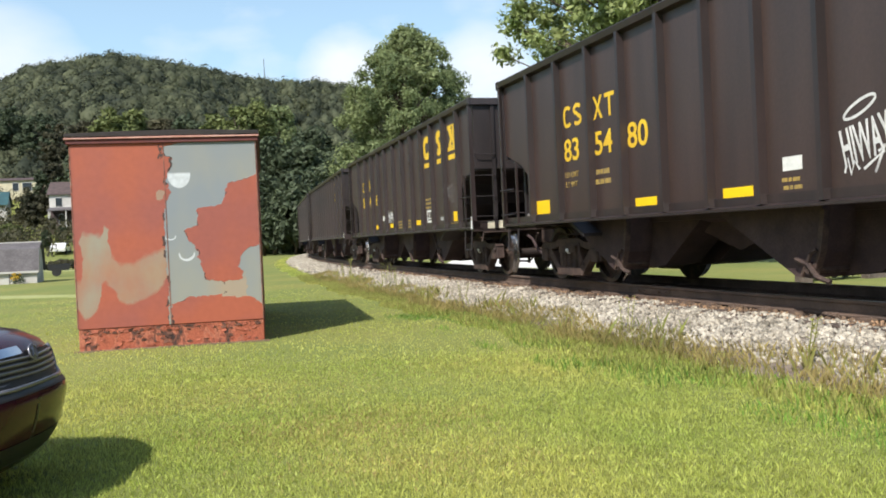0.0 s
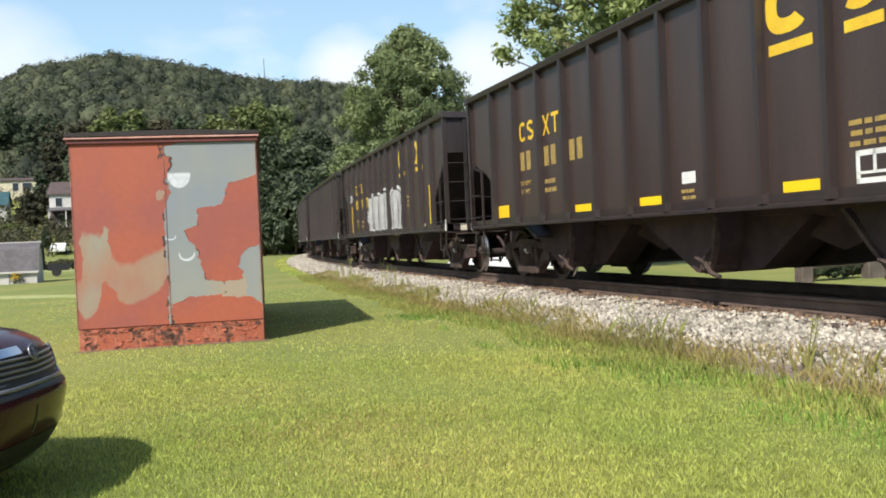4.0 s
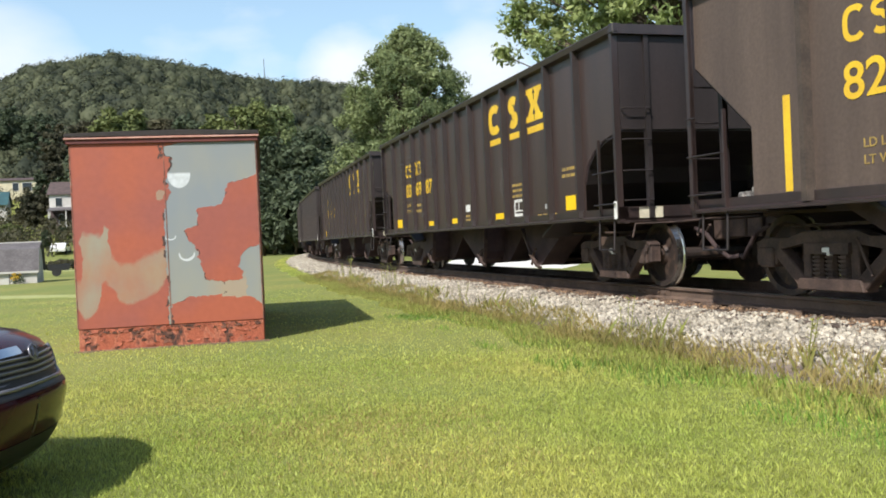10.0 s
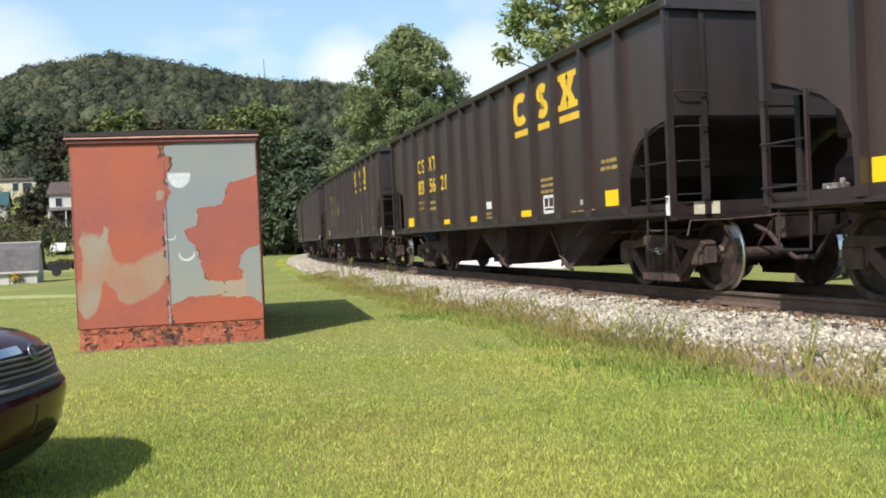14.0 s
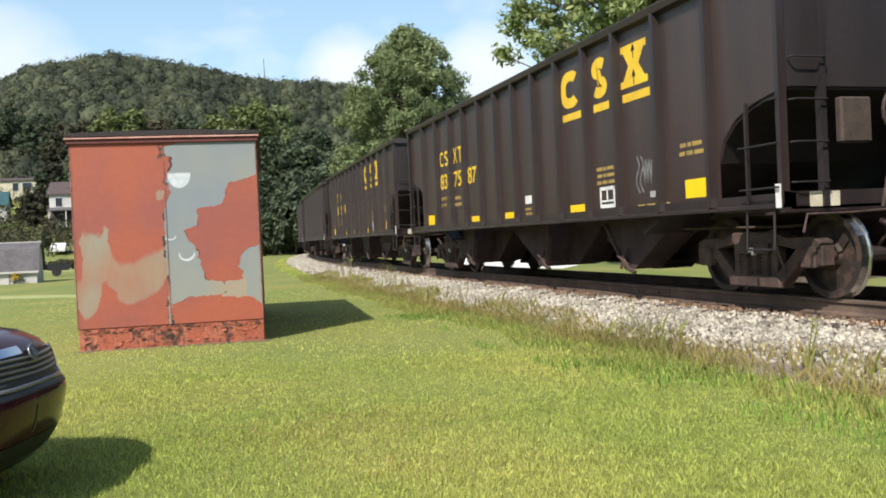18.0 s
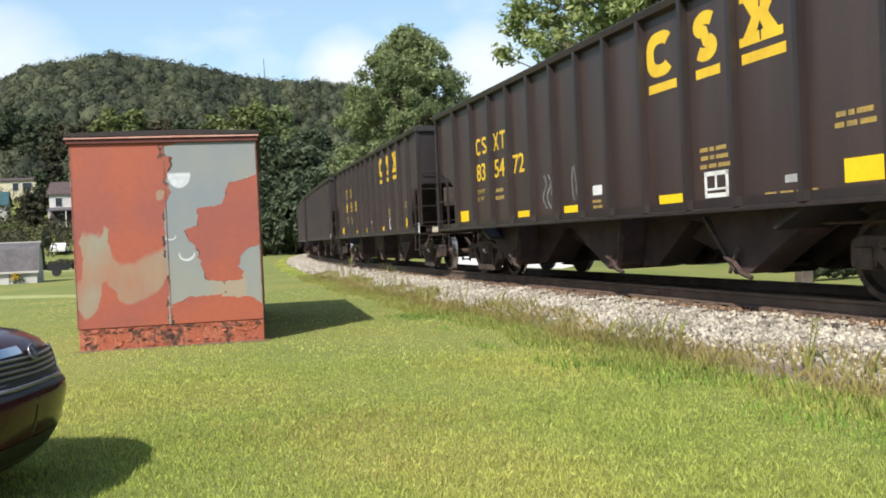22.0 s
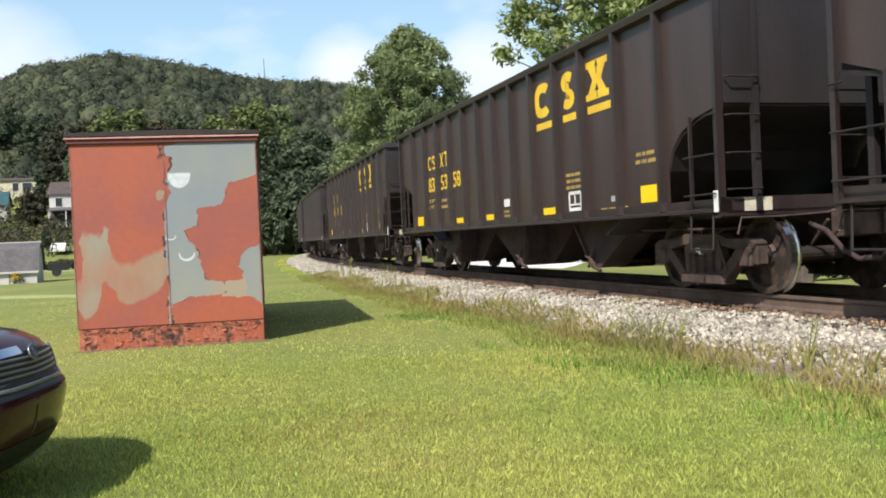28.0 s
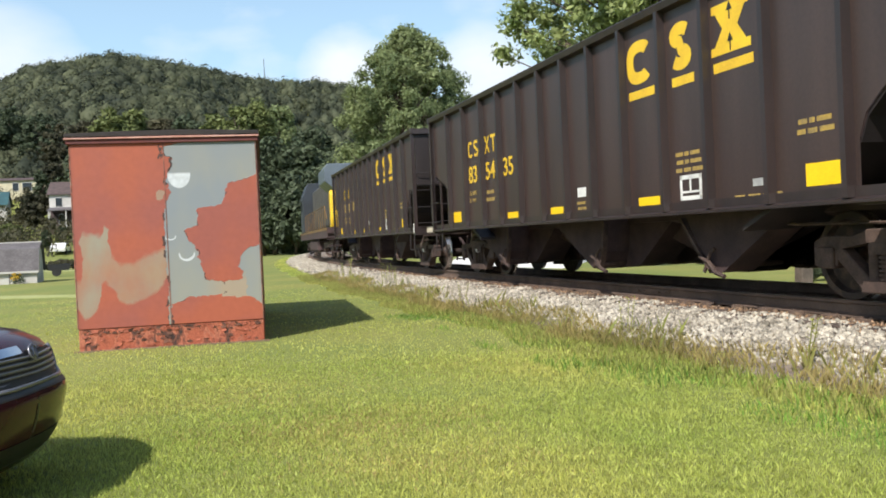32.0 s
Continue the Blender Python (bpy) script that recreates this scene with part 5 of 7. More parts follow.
# ---- red metal shed on the lawn ----
def worn_paint():
    """Red paint that has come off in sheets: grey bare metal, tan primer, pale scuffs, rusty edges."""
    m = mat("worn_red_paint", (0.345, 0.088, 0.047), 0.65, 0, (0.280, 0.080, 0.060), 0.9, 12, 0.06, 0.09, cut=(0.40, 0.60))
    n, l = m.node_tree.nodes, m.node_tree.links
    b = n["Principled BSDF"]
    red = b.inputs["Base Color"].links[0].from_socket

    def maths(op, a, c=None, clamp=False):
        k = n.new("ShaderNodeMath")
        k.operation, k.use_clamp = op, clamp
        for i, v in enumerate((a, c)):
            if v is not None:
                if isinstance(v, (int, float)):
                    k.inputs[i].default_value = v
                else:
                    l.new(v, k.inputs[i])
        return k.outputs[0]

    def grain(scale, detail, stretch=(1, 1, 1)):
        t, mp = n.new("ShaderNodeTexNoise"), n.new("ShaderNodeMapping")
        t.inputs["Scale"].default_value, t.inputs["Detail"].default_value = scale, detail
        mp.inputs["Scale"].default_value = stretch
        l.new(co.outputs["Object"], mp.inputs["Vector"])
        l.new(mp.outputs["Vector"], t.inputs["Vector"])
        return t.outputs["Fac"]

    co = n.new("ShaderNodeTexCoord")
    at = n.new("ShaderNodeSeparateXYZ")
    l.new(co.outputs["Object"], at.inputs[0])
    jag = maths("MULTIPLY", maths("SUBTRACT", grain(14.0, 7), 0.5), 0.12)
    X, Z = maths("ADD", at.outputs["X"], jag), maths("ADD", at.outputs["Z"], maths("MULTIPLY", jag, 0.8))

    def profile(value, stops, span=2.8):
        """A broken line: metres in, metres out."""
        r = n.new("ShaderNodeValToRGB")
        l.new(maths("MULTIPLY", value, 1 / span), r.inputs["Fac"])
        e = r.color_ramp.elements
        for k, (p, q) in enumerate(stops):
            el = e[k] if k < 2 else e.new(p / span)
            el.position = p / span
            el.color = (q / span, q / span, q / span, 1)
        return maths("MULTIPLY", r.outputs["Color"], span)

    def step(value, width):
        return maths("MULTIPLY", value, 1 / width, True)

    front = maths("LESS_THAN", at.outputs["Y"], 0.05)
    # grey metal from the seam to an uneven edge, wide at the top and narrow below
    edge = profile(Z, ((0.57, 1.20), (0.60, 1.34), (0.66, 1.42), (0.67, 1.90), (0.84, 1.90), (0.87, 1.66), (1.02, 1.63), (1.31, 1.56), (1.49, 1.43), (1.57, 1.43), (1.62, 1.59), (1.85, 1.60), (1.87, 1.80), (1.89, 1.92), (2.06, 1.98), (2.17, 2.01), (2.19, 2.06), (2.24, 2.30), (2.28, 2.39), (2.75, 2.45)))
    inside = maths("SUBTRACT", edge, X)
    # red coat left hanging past the seam near the top
    left = profile(Z, ((0.58, 1.16), (0.80, 1.19), (1.0, 1.16), (1.45, 1.15), (1.84, 1.17), (1.97, 1.20), (2.07, 1.26), (2.12, 1.24), (2.22, 1.195), (2.34, 1.24), (2.42, 1.285), (2.54, 1.28), (2.57, 1.19), (2.68, 1.19), (2.71, 1.30), (2.76, 1.50)))
    seam = maths("SUBTRACT", X, left)
    bare = maths("MULTIPLY", step(inside, 0.008), step(seam, 0.01))
    # second bare patch by the right corner
    edge2 = profile(Z, ((0.48, 2.42), (0.54, 2.33), (0.61, 2.28), (0.64, 1.86), (0.84, 1.86), (0.85, 2.12), (0.88, 2.155), (0.95, 2.14), (1.04, 2.10), (1.17, 2.13), (1.24, 2.18), (1.29, 2.25), (1.32, 2.43)))
    bare2 = step(maths("SUBTRACT", X, edge2), 0.012)
    bare = maths("MULTIPLY", maths("MAXIMUM", bare, bare2), front)
    # tan primer on the other half, soft at its borders
    XS = maths("ADD", at.outputs["X"], maths("MULTIPLY", maths("SUBTRACT", grain(6.0, 6), 0.5), 0.16))
    top = profile(XS, ((0.06, 0.95), (0.09, 1.05), (0.11, 1.60), (0.19, 1.59), (0.35, 1.55), (0.40, 1.69), (0.45, 1.63), (0.46, 1.45), (0.48, 1.30), (0.54, 1.18), (0.75, 1.17), (0.89, 1.27), (1.09, 1.33), (1.16, 1.36)))
    low = profile(XS, ((0.03, 0.55), (0.10, 0.42), (0.16, 0.42), (0.23, 0.48), (0.29, 0.65), (0.33, 0.85), (0.38, 0.90), (0.46, 0.81), (0.54, 0.63), (0.66, 0.57), (0.82, 0.62), (0.99, 0.71), (1.10, 0.81), (1.16, 0.92)))
    tan = maths("MULTIPLY", step(maths("SUBTRACT", top, Z), 0.07), step(maths("SUBTRACT", Z, low), 0.05))
    tan = maths("MULTIPLY", maths("MULTIPLY", tan, maths("LESS_THAN", X, 1.18)), front)
    tan = maths("MULTIPLY", tan, maths("ADD", 0.10, maths("MULTIPLY", grain(3.2, 7, (1, 1, 0.55)), 1.45), True))
    # worn nicks: one by the seam, one on the corner
    for cx, cz, rx, rz in ((1.12, 2.04, 0.05, 0.07), (0.0, 2.24, 0.025, 0.05)):
        u = maths("ADD", maths("POWER", maths("MULTIPLY", maths("SUBTRACT", X, cx), 1 / rx), 2.0), maths("POWER", maths("MULTIPLY", maths("SUBTRACT", Z, cz), 1 / rz), 2.0))
        tan = maths("MAXIMUM", tan, maths("MULTIPLY", maths("LESS_THAN", u, 1.0), 0.8))
    scuff = None
    for cx, cz, rx, rz, hollow in ((1.375, 2.31, 0.155, 0.19, 0.0), (1.43, 1.235, 0.11, 0.10, 0.75), (1.23, 1.475, 0.075, 0.05, 0.72)):
        u = maths("POWER", maths("MULTIPLY", maths("SUBTRACT", at.outputs["X"], cx), 1 / rx), 2.0)
        v = maths("POWER", maths("MULTIPLY", maths("SUBTRACT", at.outputs["Z"], cz), 1 / rz), 2.0)
        q = step(maths("SUBTRACT", 1.0, maths("ADD", u, v)), 0.15)
        q = maths("MULTIPLY", q, step(maths("SUBTRACT", cz + 0.03, at.outputs["Z"]), 0.03))
        if hollow:
            v2 = maths("POWER", maths("MULTIPLY", maths("SUBTRACT", Z, cz + 0.01), 1 / (rz * hollow)), 2.0)
            q = maths("MULTIPLY", q, step(maths("SUBTRACT", maths("ADD", maths("MULTIPLY", u, 1.5), v2), 0.9), 0.2))
        scuff = q if scuff is None else maths("MAXIMUM", scuff, q)
    scuff = maths("MULTIPLY", scuff, front)
    # rust that eats along the seam and the torn edges
    bite = maths("GREATER_THAN", grain(6.0, 8), 0.53)
    near = maths("MAXIMUM", maths("LESS_THAN", maths("ABSOLUTE", maths("ADD", inside, 0.008)), 0.009), maths("LESS_THAN", maths("ABSOLUTE", maths("ADD", seam, 0.004)), 0.018))
    near = maths("MULTIPLY", near, maths("GREATER_THAN", X, 1.12))
    rust = maths("MULTIPLY", maths("MULTIPLY", near, bite), front)
    hole = maths("ADD", maths("POWER", maths("MULTIPLY", maths("SUBTRACT", X, 1.15), 1 / 0.035), 2.0), maths("POWER", maths("MULTIPLY", maths("SUBTRACT", Z, 2.62), 1 / 0.10), 2.0))
    rust = maths("MAXIMUM", rust, maths("MULTIPLY", maths("LESS_THAN", hole, 1.0), maths("GREATER_THAN", grain(22.0, 4), 0.47)))

    tone = n.new("ShaderNodeValToRGB")
    l.new(grain(1.3, 6, (1, 1, 0.6)), tone.inputs["Fac"])
    tone.color_ramp.elements[0].position, tone.color_ramp.elements[1].position = 0.38, 0.64
    tone.color_ramp.elements[0].color, tone.color_ramp.elements[1].color = (0.205, 0.232, 0.252, 1), (0.250, 0.256, 0.228, 1)

    def over(base, top_colour, fac):
        k = n.new("ShaderNodeMix")
        k.data_type = "RGBA"
        l.new(fac, k.inputs["Factor"])
        l.new(base, k.inputs["A"])
        if isinstance(top_colour, tuple):
            k.inputs["B"].default_value = (*top_colour, 1)
        else:
            l.new(top_colour, k.inputs["B"])
        return k.outputs["Result"]

    primer = n.new("ShaderNodeValToRGB")
    l.new(grain(2.2, 6, (1, 1, 0.7)), primer.inputs["Fac"])
    primer.color_ramp.elements[0].position, primer.color_ramp.elements[1].position = 0.40, 0.62
    primer.color_ramp.elements[0].color, primer.color_ramp.elements[1].color = (0.300, 0.205, 0.135, 1), (0.265, 0.245, 0.190, 1)
    c = over(red, primer.outputs["Color"], tan)
    c = over(c, tone.outputs["Color"], bare)
    strip = maths("MULTIPLY", step(maths("SUBTRACT", X, 1.62), 0.3), step(maths("SUBTRACT", 0.98, Z), 0.15))
    c = over(c, (0.37, 0.26, 0.155), maths("MULTIPLY", maths("MULTIPLY", strip, bare), maths("MULTIPLY", maths("LESS_THAN", X, 2.2), 0.6)))
    c = over(c, (0.56, 0.60, 0.63), maths("MULTIPLY", scuff, maths("ADD", 0.35, grain(14.0, 4), True)))
    c = over(c, (0.055, 0.030, 0.026), rust)
    l.new(c, b.inputs["Base Color"])
    bump = n.new("ShaderNodeBump")
    bump.inputs["Strength"].default_value, bump.inputs["Distance"].default_value = 0.7, 0.004
    l.new(maths("SUBTRACT", 1.0, bare), bump.inputs["Height"])
    l.new(b.inputs["Normal"].links[0].from_socket, bump.inputs["Normal"])
    l.new(bump.outputs["Normal"], b.inputs["Normal"])
    return m


def shed():
    a, b = Vector((-4.85, 11.44, 0)), Vector((-2.49, 11.92, 0))
    w = (b - a).length
    ang = math.degrees(math.atan2(b.y - a.y, b.x - a.x))
    ob = thing("metal_shed", "faded red metal shed with peeling paint and bare grey patches", "shed", at=pose(a.x, a.y, 0, 0, 0, ang))
    d, h = 5.4, 2.79
    bm = bmesh.new()
    box(bm, 0.0, w, 0.0, d, 0.30, h)
    part("wall", bm, worn_paint(), ob, "faded red painted sheet metal with bare patches", bevel=0.006)
    bm = bmesh.new()
    box(bm, 0.012, w - 0.004, 0.012, d - 0.012, -0.05, 0.30)
    part("base", bm, M_SHEDBASE, ob, "rusty base with peeling red paint", bevel=0.01)
    # curling flakes of old paint standing off the base
    rng = random.Random(14)
    for name, count, m in (("flaked_paint", 150, M_FLAKE), ("flaked_rust", 90, M_RUSTFLAKE)):
        bm = bmesh.new()
        for _ in range(count):
            x, z = rng.uniform(0.04, w - 0.04), rng.choice((rng.uniform(0.0, 0.28), rng.uniform(0.24, 0.288)))
            a, r = rng.uniform(0, math.tau), rng.uniform(0.008, 0.034)
            lift = rng.uniform(0.003, 0.014)
            vs = []
            for k in range(5):
                b2 = a + k * math.tau / 5
                q = r * rng.uniform(0.6, 1.3)
                vs.append(bm.verts.new((x + q * 1.5 * math.cos(b2), 0.010 - (lift if k in (0, 1) else 0.001), min(z + q * 0.8 * math.sin(b2), 0.292))))
            bm.faces.new(vs)
        tagged(part(name, bm, m, ob), kind="stuff")
    bm = bmesh.new()
    box(bm, -0.03, w + 0.03, -0.035, d + 0.035, h - 0.055, h + 0.012)
    part("roof_trim", bm, M_TRIM, ob, "dark red worn roof trim", bevel=0.008)
    # the highlight along the trim's top edge, made as a pale pink strip
    bm = bmesh.new()
    prism(bm, [(-0.045, h + 0.008), (w + 0.045, h + 0.008), (w + 0.045, h + 0.028), (w * 0.55, h + 0.034), (-0.045, h + 0.026)], -0.062, -0.036)
    part("roof_lip", bm, M_PINKLIP, ob, "pale pink strip as the trim's highlight under the roof", bevel=0.003)
    bm = bmesh.new()
    prism(bm, [(-0.05, h + 0.036), (w + 0.05, h + 0.036), (w + 0.04, h + 0.09), (w * 0.6, h + 0.115), (w * 0.25, h + 0.105), (-0.04, h + 0.085)], -0.058, d + 0.07)
    part("roof", bm, M_SHEDROOF, ob, "dark flat felt roof edge", bevel=0.008)
    for x, name in ((1.19, "seam"), (0.012, "corner_strip"), (w - 0.012, "corner_strip")):
        bm = bmesh.new()
        box(bm, x - 0.006, x + 0.006, -0.005, 0.002, 0.31, h - 0.05)
        part(name, bm, M_RUSTEDGE, ob, "rust-edged vertical seam")
    return ob


M_FLAKE = mat("curled_red_paint", (0.40, 0.115, 0.062), 0.8, 0, (0.27, 0.075, 0.045), 8, 40, 0.2, 0.3, island=0.3)
M_RUSTFLAKE = mat("curled_rust", (0.15, 0.062, 0.040), 0.9, 0, (0.075, 0.038, 0.028), 8, 40, 0.3, 0.3, island=0.4)
# pale pink that carries the highlight under the roof
M_PINKLIP = mat("pink_lip_highlight", (0.55, 0.32, 0.27), 0.6, 0, (0.40, 0.16, 0.12), 3, 30, 0.1, 0.15)
M_TRIM = mat("dull_red_trim", (0.15, 0.035, 0.03), 0.7, 0, (0.10, 0.03, 0.03), 5, 30, 0.3, 0.3)
M_RUSTEDGE = mat("rusted_seam", (0.30, 0.13, 0.09), 0.85, 0, (0.10, 0.05, 0.04), 12, 40, 0.4, 0.3)
M_SOIL = mat("bare_soil", (0.20, 0.135, 0.075), 0.95, 0, (0.11, 0.080, 0.045), 5, 40, 0.7, 0.4)
shed()


def bare_soil():
    """A worn strip of earth along the shed's foot."""
    a, e = Vector((-4.85, 11.44, 0)), Vector((2.36, 0.48, 0)).normalized()
    f = Vector((e.y, -e.x, 0))
    verts, faces = [], []
    for i in range(41):
        u = -0.05 + 2.52 * i / 40
        w = 0.05 + 0.05 * noise.noise((u * 3.1, 0, 0)) + 0.03 * noise.noise((u * 11, 2, 0)) + 0.05 * (u > 1.2)
        for q, z in ((-0.02, 0.016), (w * 0.5, 0.014), (w, 0.002)):
            verts.append(a + e * u + f * q + Vector((0, 0, z)))
    for i in range(40):
        for k in range(2):
            faces.append((i * 3 + k, i * 3 + k + 1, i * 3 + k + 4, i * 3 + k + 3))
    me = bpy.data.meshes.new("soil")
    me.from_pydata([tuple(v) for v in verts], [], faces)
    me.materials.append(M_SOIL)
    tagged(new("soil", me), "worn strip of brown earth along the shed", "soil", kind="stuff")


bare_soil()


# ---- maroon car parked on the lawn, only its nose near the shed ----
NOSE = ((-0.17, 0.20), (-0.085, 0.28), (-0.025, 0.38), (0.005, 0.48), (0.022, 0.555), (0.012, 0.605), (-0.02, 0.64), (-0.048, 0.665), (-0.060, 0.73), (-0.078, 0.79), (-0.125, 0.845), (-0.25, 0.90), (-0.55, 0.945), (-0.90, 0.985), (-1.30, 1.02))


def nose_at(z):
    for (x0, z0), (x1, z1) in zip(NOSE, NOSE[1:]):
        if z0 <= z <= z1:
            return x0 + (x1 - x0) * (z - z0) / (z1 - z0)
    return NOSE[-1][0]


def skin(y, x, z):
    """A point of the nose's skin, y metres from the middle."""
    t = abs(y) / 0.88
    return Vector((x - 0.34 * t ** 2.6, y, z - 0.07 * t ** 3))


def car():
    ob = thing("parked_car", "dark maroon car with a barred grille parked on grass", "car", at=pose(-2.14, 4.50, 0))
    bm = bmesh.new()
    cols = [-0.88 + 1.76 * i / 22 for i in range(23)]
    grid = [[bm.verts.new(skin(y, x, z)) for y in cols] for x, z in NOSE]
    for r, s in zip(grid, grid[1:]):
        for i in range(22):
            bm.faces.new((r[i], r[i + 1], s[i + 1], s[i]))
    # flanks, running back from the fenders
    for e, y in ((0, -0.88), (22, 0.88)):
        edge = [g[e] for g in grid]
        back = [bm.verts.new((-1.9 if i < 11 else v.co.x - 0.35, y, v.co.z)) for i, v in enumerate(edge)]
        for i in range(len(edge) - 1):
            bm.faces.new((edge[i], edge[i + 1], back[i + 1], back[i]))
    for v in bm.verts:
        v.co.z = max(v.co.z, 0.17)
    body = part("body", bm, M_CARPAINT, ob, "glossy dark maroon bodywork", smooth=True)
    bm = bmesh.new()
    prism(bm, [(-1.6, 0.30), (-1.6, 1.03), (-1.5, 1.04), (-2.1, 1.45), (-3.6, 1.48), (-4.4, 1.12), (-4.7, 1.05), (-4.75, 0.45), (-4.6, 0.25)], -0.86, 0.86)
    part("cabin", bm, M_CARPAINT, ob, bevel=0.06)
    bm = bmesh.new()
    prism(bm, [(-1.62, 1.07), (-2.14, 1.42), (-3.5, 1.44), (-4.2, 1.12)], -0.875, 0.875)
    part("window", bm, M_GLASSDARK, ob, bevel=0.01)

    def patch(name, y0, y1, z0, z1, lift, material, label="", parent=None, steps=16):
        bm = bmesh.new()
        rows = []
        for j in range(5):
            z = z0 + (z1 - z0) * j / 4
            rows.append([bm.verts.new(skin(y0 + (y1 - y0) * i / steps, nose_at(z), z) + Vector((lift, 0, lift * 0.4))) for i in range(steps + 1)])
        for r, s in zip(rows, rows[1:]):
            for i in range(steps):
                bm.faces.new((r[i], r[i + 1], s[i + 1], s[i]))
        return part(name, bm, material, parent or ob, label, smooth=True)

    grille = patch("grille", -0.30, 0.54, 0.648, 0.800, 0.004, M_BLACKPLASTIC, "black grille behind dull chrome bars")
    for z in (0.668, 0.697, 0.726, 0.755, 0.782):
        bm = bmesh.new()
        tube(bm, [skin(y, nose_at(z), z - 0.012 * (1 - abs(y - 0.12) / 0.42)) + Vector((0.006, 0, 0.0)) for y in [-0.29 + 0.82 * i / 28 for i in range(29)]], 0.0075, 8)
        part("grille_bar", bm, M_DARKCHROME, grille, "dull chrome bar", smooth=True)
    bm = bmesh.new()
    rim = [(-0.32, 0.645)] + [(-0.2 + 0.1 * k, 0.640) for k in range(7)] + [(0.47, 0.650), (0.53, 0.675), (0.56, 0.72), (0.56, 0.77), (0.53, 0.805)]
    tube(bm, [skin(y, nose_at(z), z) + Vector((0.008, 0, 0)) for y, z in rim], 0.012, 8)
    part("grille_surround", bm, M_DARKCHROME, grille, "dull chrome surround", smooth=True)
    patch("hood_trim", -0.36, 0.05, 0.795, 0.835, 0.004, M_CHROME, "chrome strip along the hood's front edge")
    bm = bmesh.new()
    lathe(bm, [(0.030, 0.0), (0.042, 0.004), (0.046, 0.012), (0.040, 0.018), (0.034, 0.012), (0.006, 0.010)], 24, "z")
    for k in range(2):
        rod(bm, (-0.034, 0.012 * (2 * k - 1), 0.012), (0.034, -0.012 * (2 * k - 1), 0.012), 0.006, 6)
    at = skin(0.12, nose_at(0.785), 0.785)
    part("emblem", bm, M_DARKCHROME, ob, "dull chrome ring emblem", Matrix.Translation(at + Vector((0.008, 0, 0.004))) @ pose(0, 0, 0, 0, 72, 0), smooth=True)
    patch("bumper_groove", -0.022, 0.004, 0.36, 0.57, 0.003, M_BLACKPLASTIC, "dark groove in the bumper", steps=3)
    patch("bumper_strip", -0.6, 0.66, 0.600, 0.628, 0.003, M_BLACKPLASTIC, "dark strip under the grille")
    for s in (-1, 1):
        patch("headlight", s * 0.55, s * 0.82, 0.66, 0.79, 0.008, M_LENS, "clear headlight", steps=8)
        patch("fog_light", s * 0.52, s * 0.68, 0.30, 0.38, 0.008, M_LENS, steps=6)
    patch("lower_intake", -0.45, 0.45, 0.24, 0.36, 0.006, M_BLACKPLASTIC, "black lower air intake")
    bm = bmesh.new()
    box(bm, -4.5, -0.35, -0.80, 0.80, 0.16, 0.30)
    part("floor_pan", bm, M_BLACKPLASTIC, ob)
    for x in (-0.98, -3.75):
        for y in (-0.78, 0.78):
            bm = bmesh.new()
            lathe(bm, [(0.20, -0.09), (0.30, -0.11), (0.33, -0.08), (0.33, 0.08), (0.30, 0.11), (0.20, 0.09)], 24)
            wheel = part("wheel", bm, M_RUBBER, ob, "black tyre on a silver rim", pose(x, y, 0.32), smooth=True)
            bm = bmesh.new()
            rod(bm, (0, -0.10, 0), (0, 0.10, 0), 0.20, 20)
            part("rim", bm, M_CHROME, wheel)
    return ob


M_DARKCHROME = mat("dulled_chrome", (0.30, 0.30, 0.34), 0.3, 0.7, (0.22, 0.22, 0.25), 3, 60, 0.0, 0.1)
car()


# ---- leaf clouds ----
def leaf_quads(centres, radii, per, size, rng, flat=0.75, shell=0.55, loose=0.7):
    """Random leaf-like quads filling ellipsoids: centres (n, 3), radii (n, 3)."""
    n = len(centres) * per
    c, r = np.repeat(centres, per, 0), np.repeat(radii, per, 0)
    d = rng.standard_normal((n, 3))
    d /= np.linalg.norm(d, axis=1, keepdims=True)
    k = shell + (1 - shell) * rng.random((n, 1))
    p = c + d * r * k
    nrm = d + loose * rng.standard_normal((n, 3))
    nrm[:, 2] += 0.35
    nrm /= np.linalg.norm(nrm, axis=1, keepdims=True)
    u = np.cross(nrm, rng.standard_normal((n, 3)))
    u /= np.linalg.norm(u, axis=1, keepdims=True)
    v = np.cross(nrm, u)
    s = size * (0.6 + 0.8 * rng.random((n, 1)))
    verts = np.stack([p - u * s, p - v * s * flat * 0.55 + nrm * s * 0.12, p + u * s, p + v * s * flat * 0.55 + nrm * s * 0.12], 1).reshape(-1, 3)
    return verts, np.arange(n * 4).reshape(-1, 4)


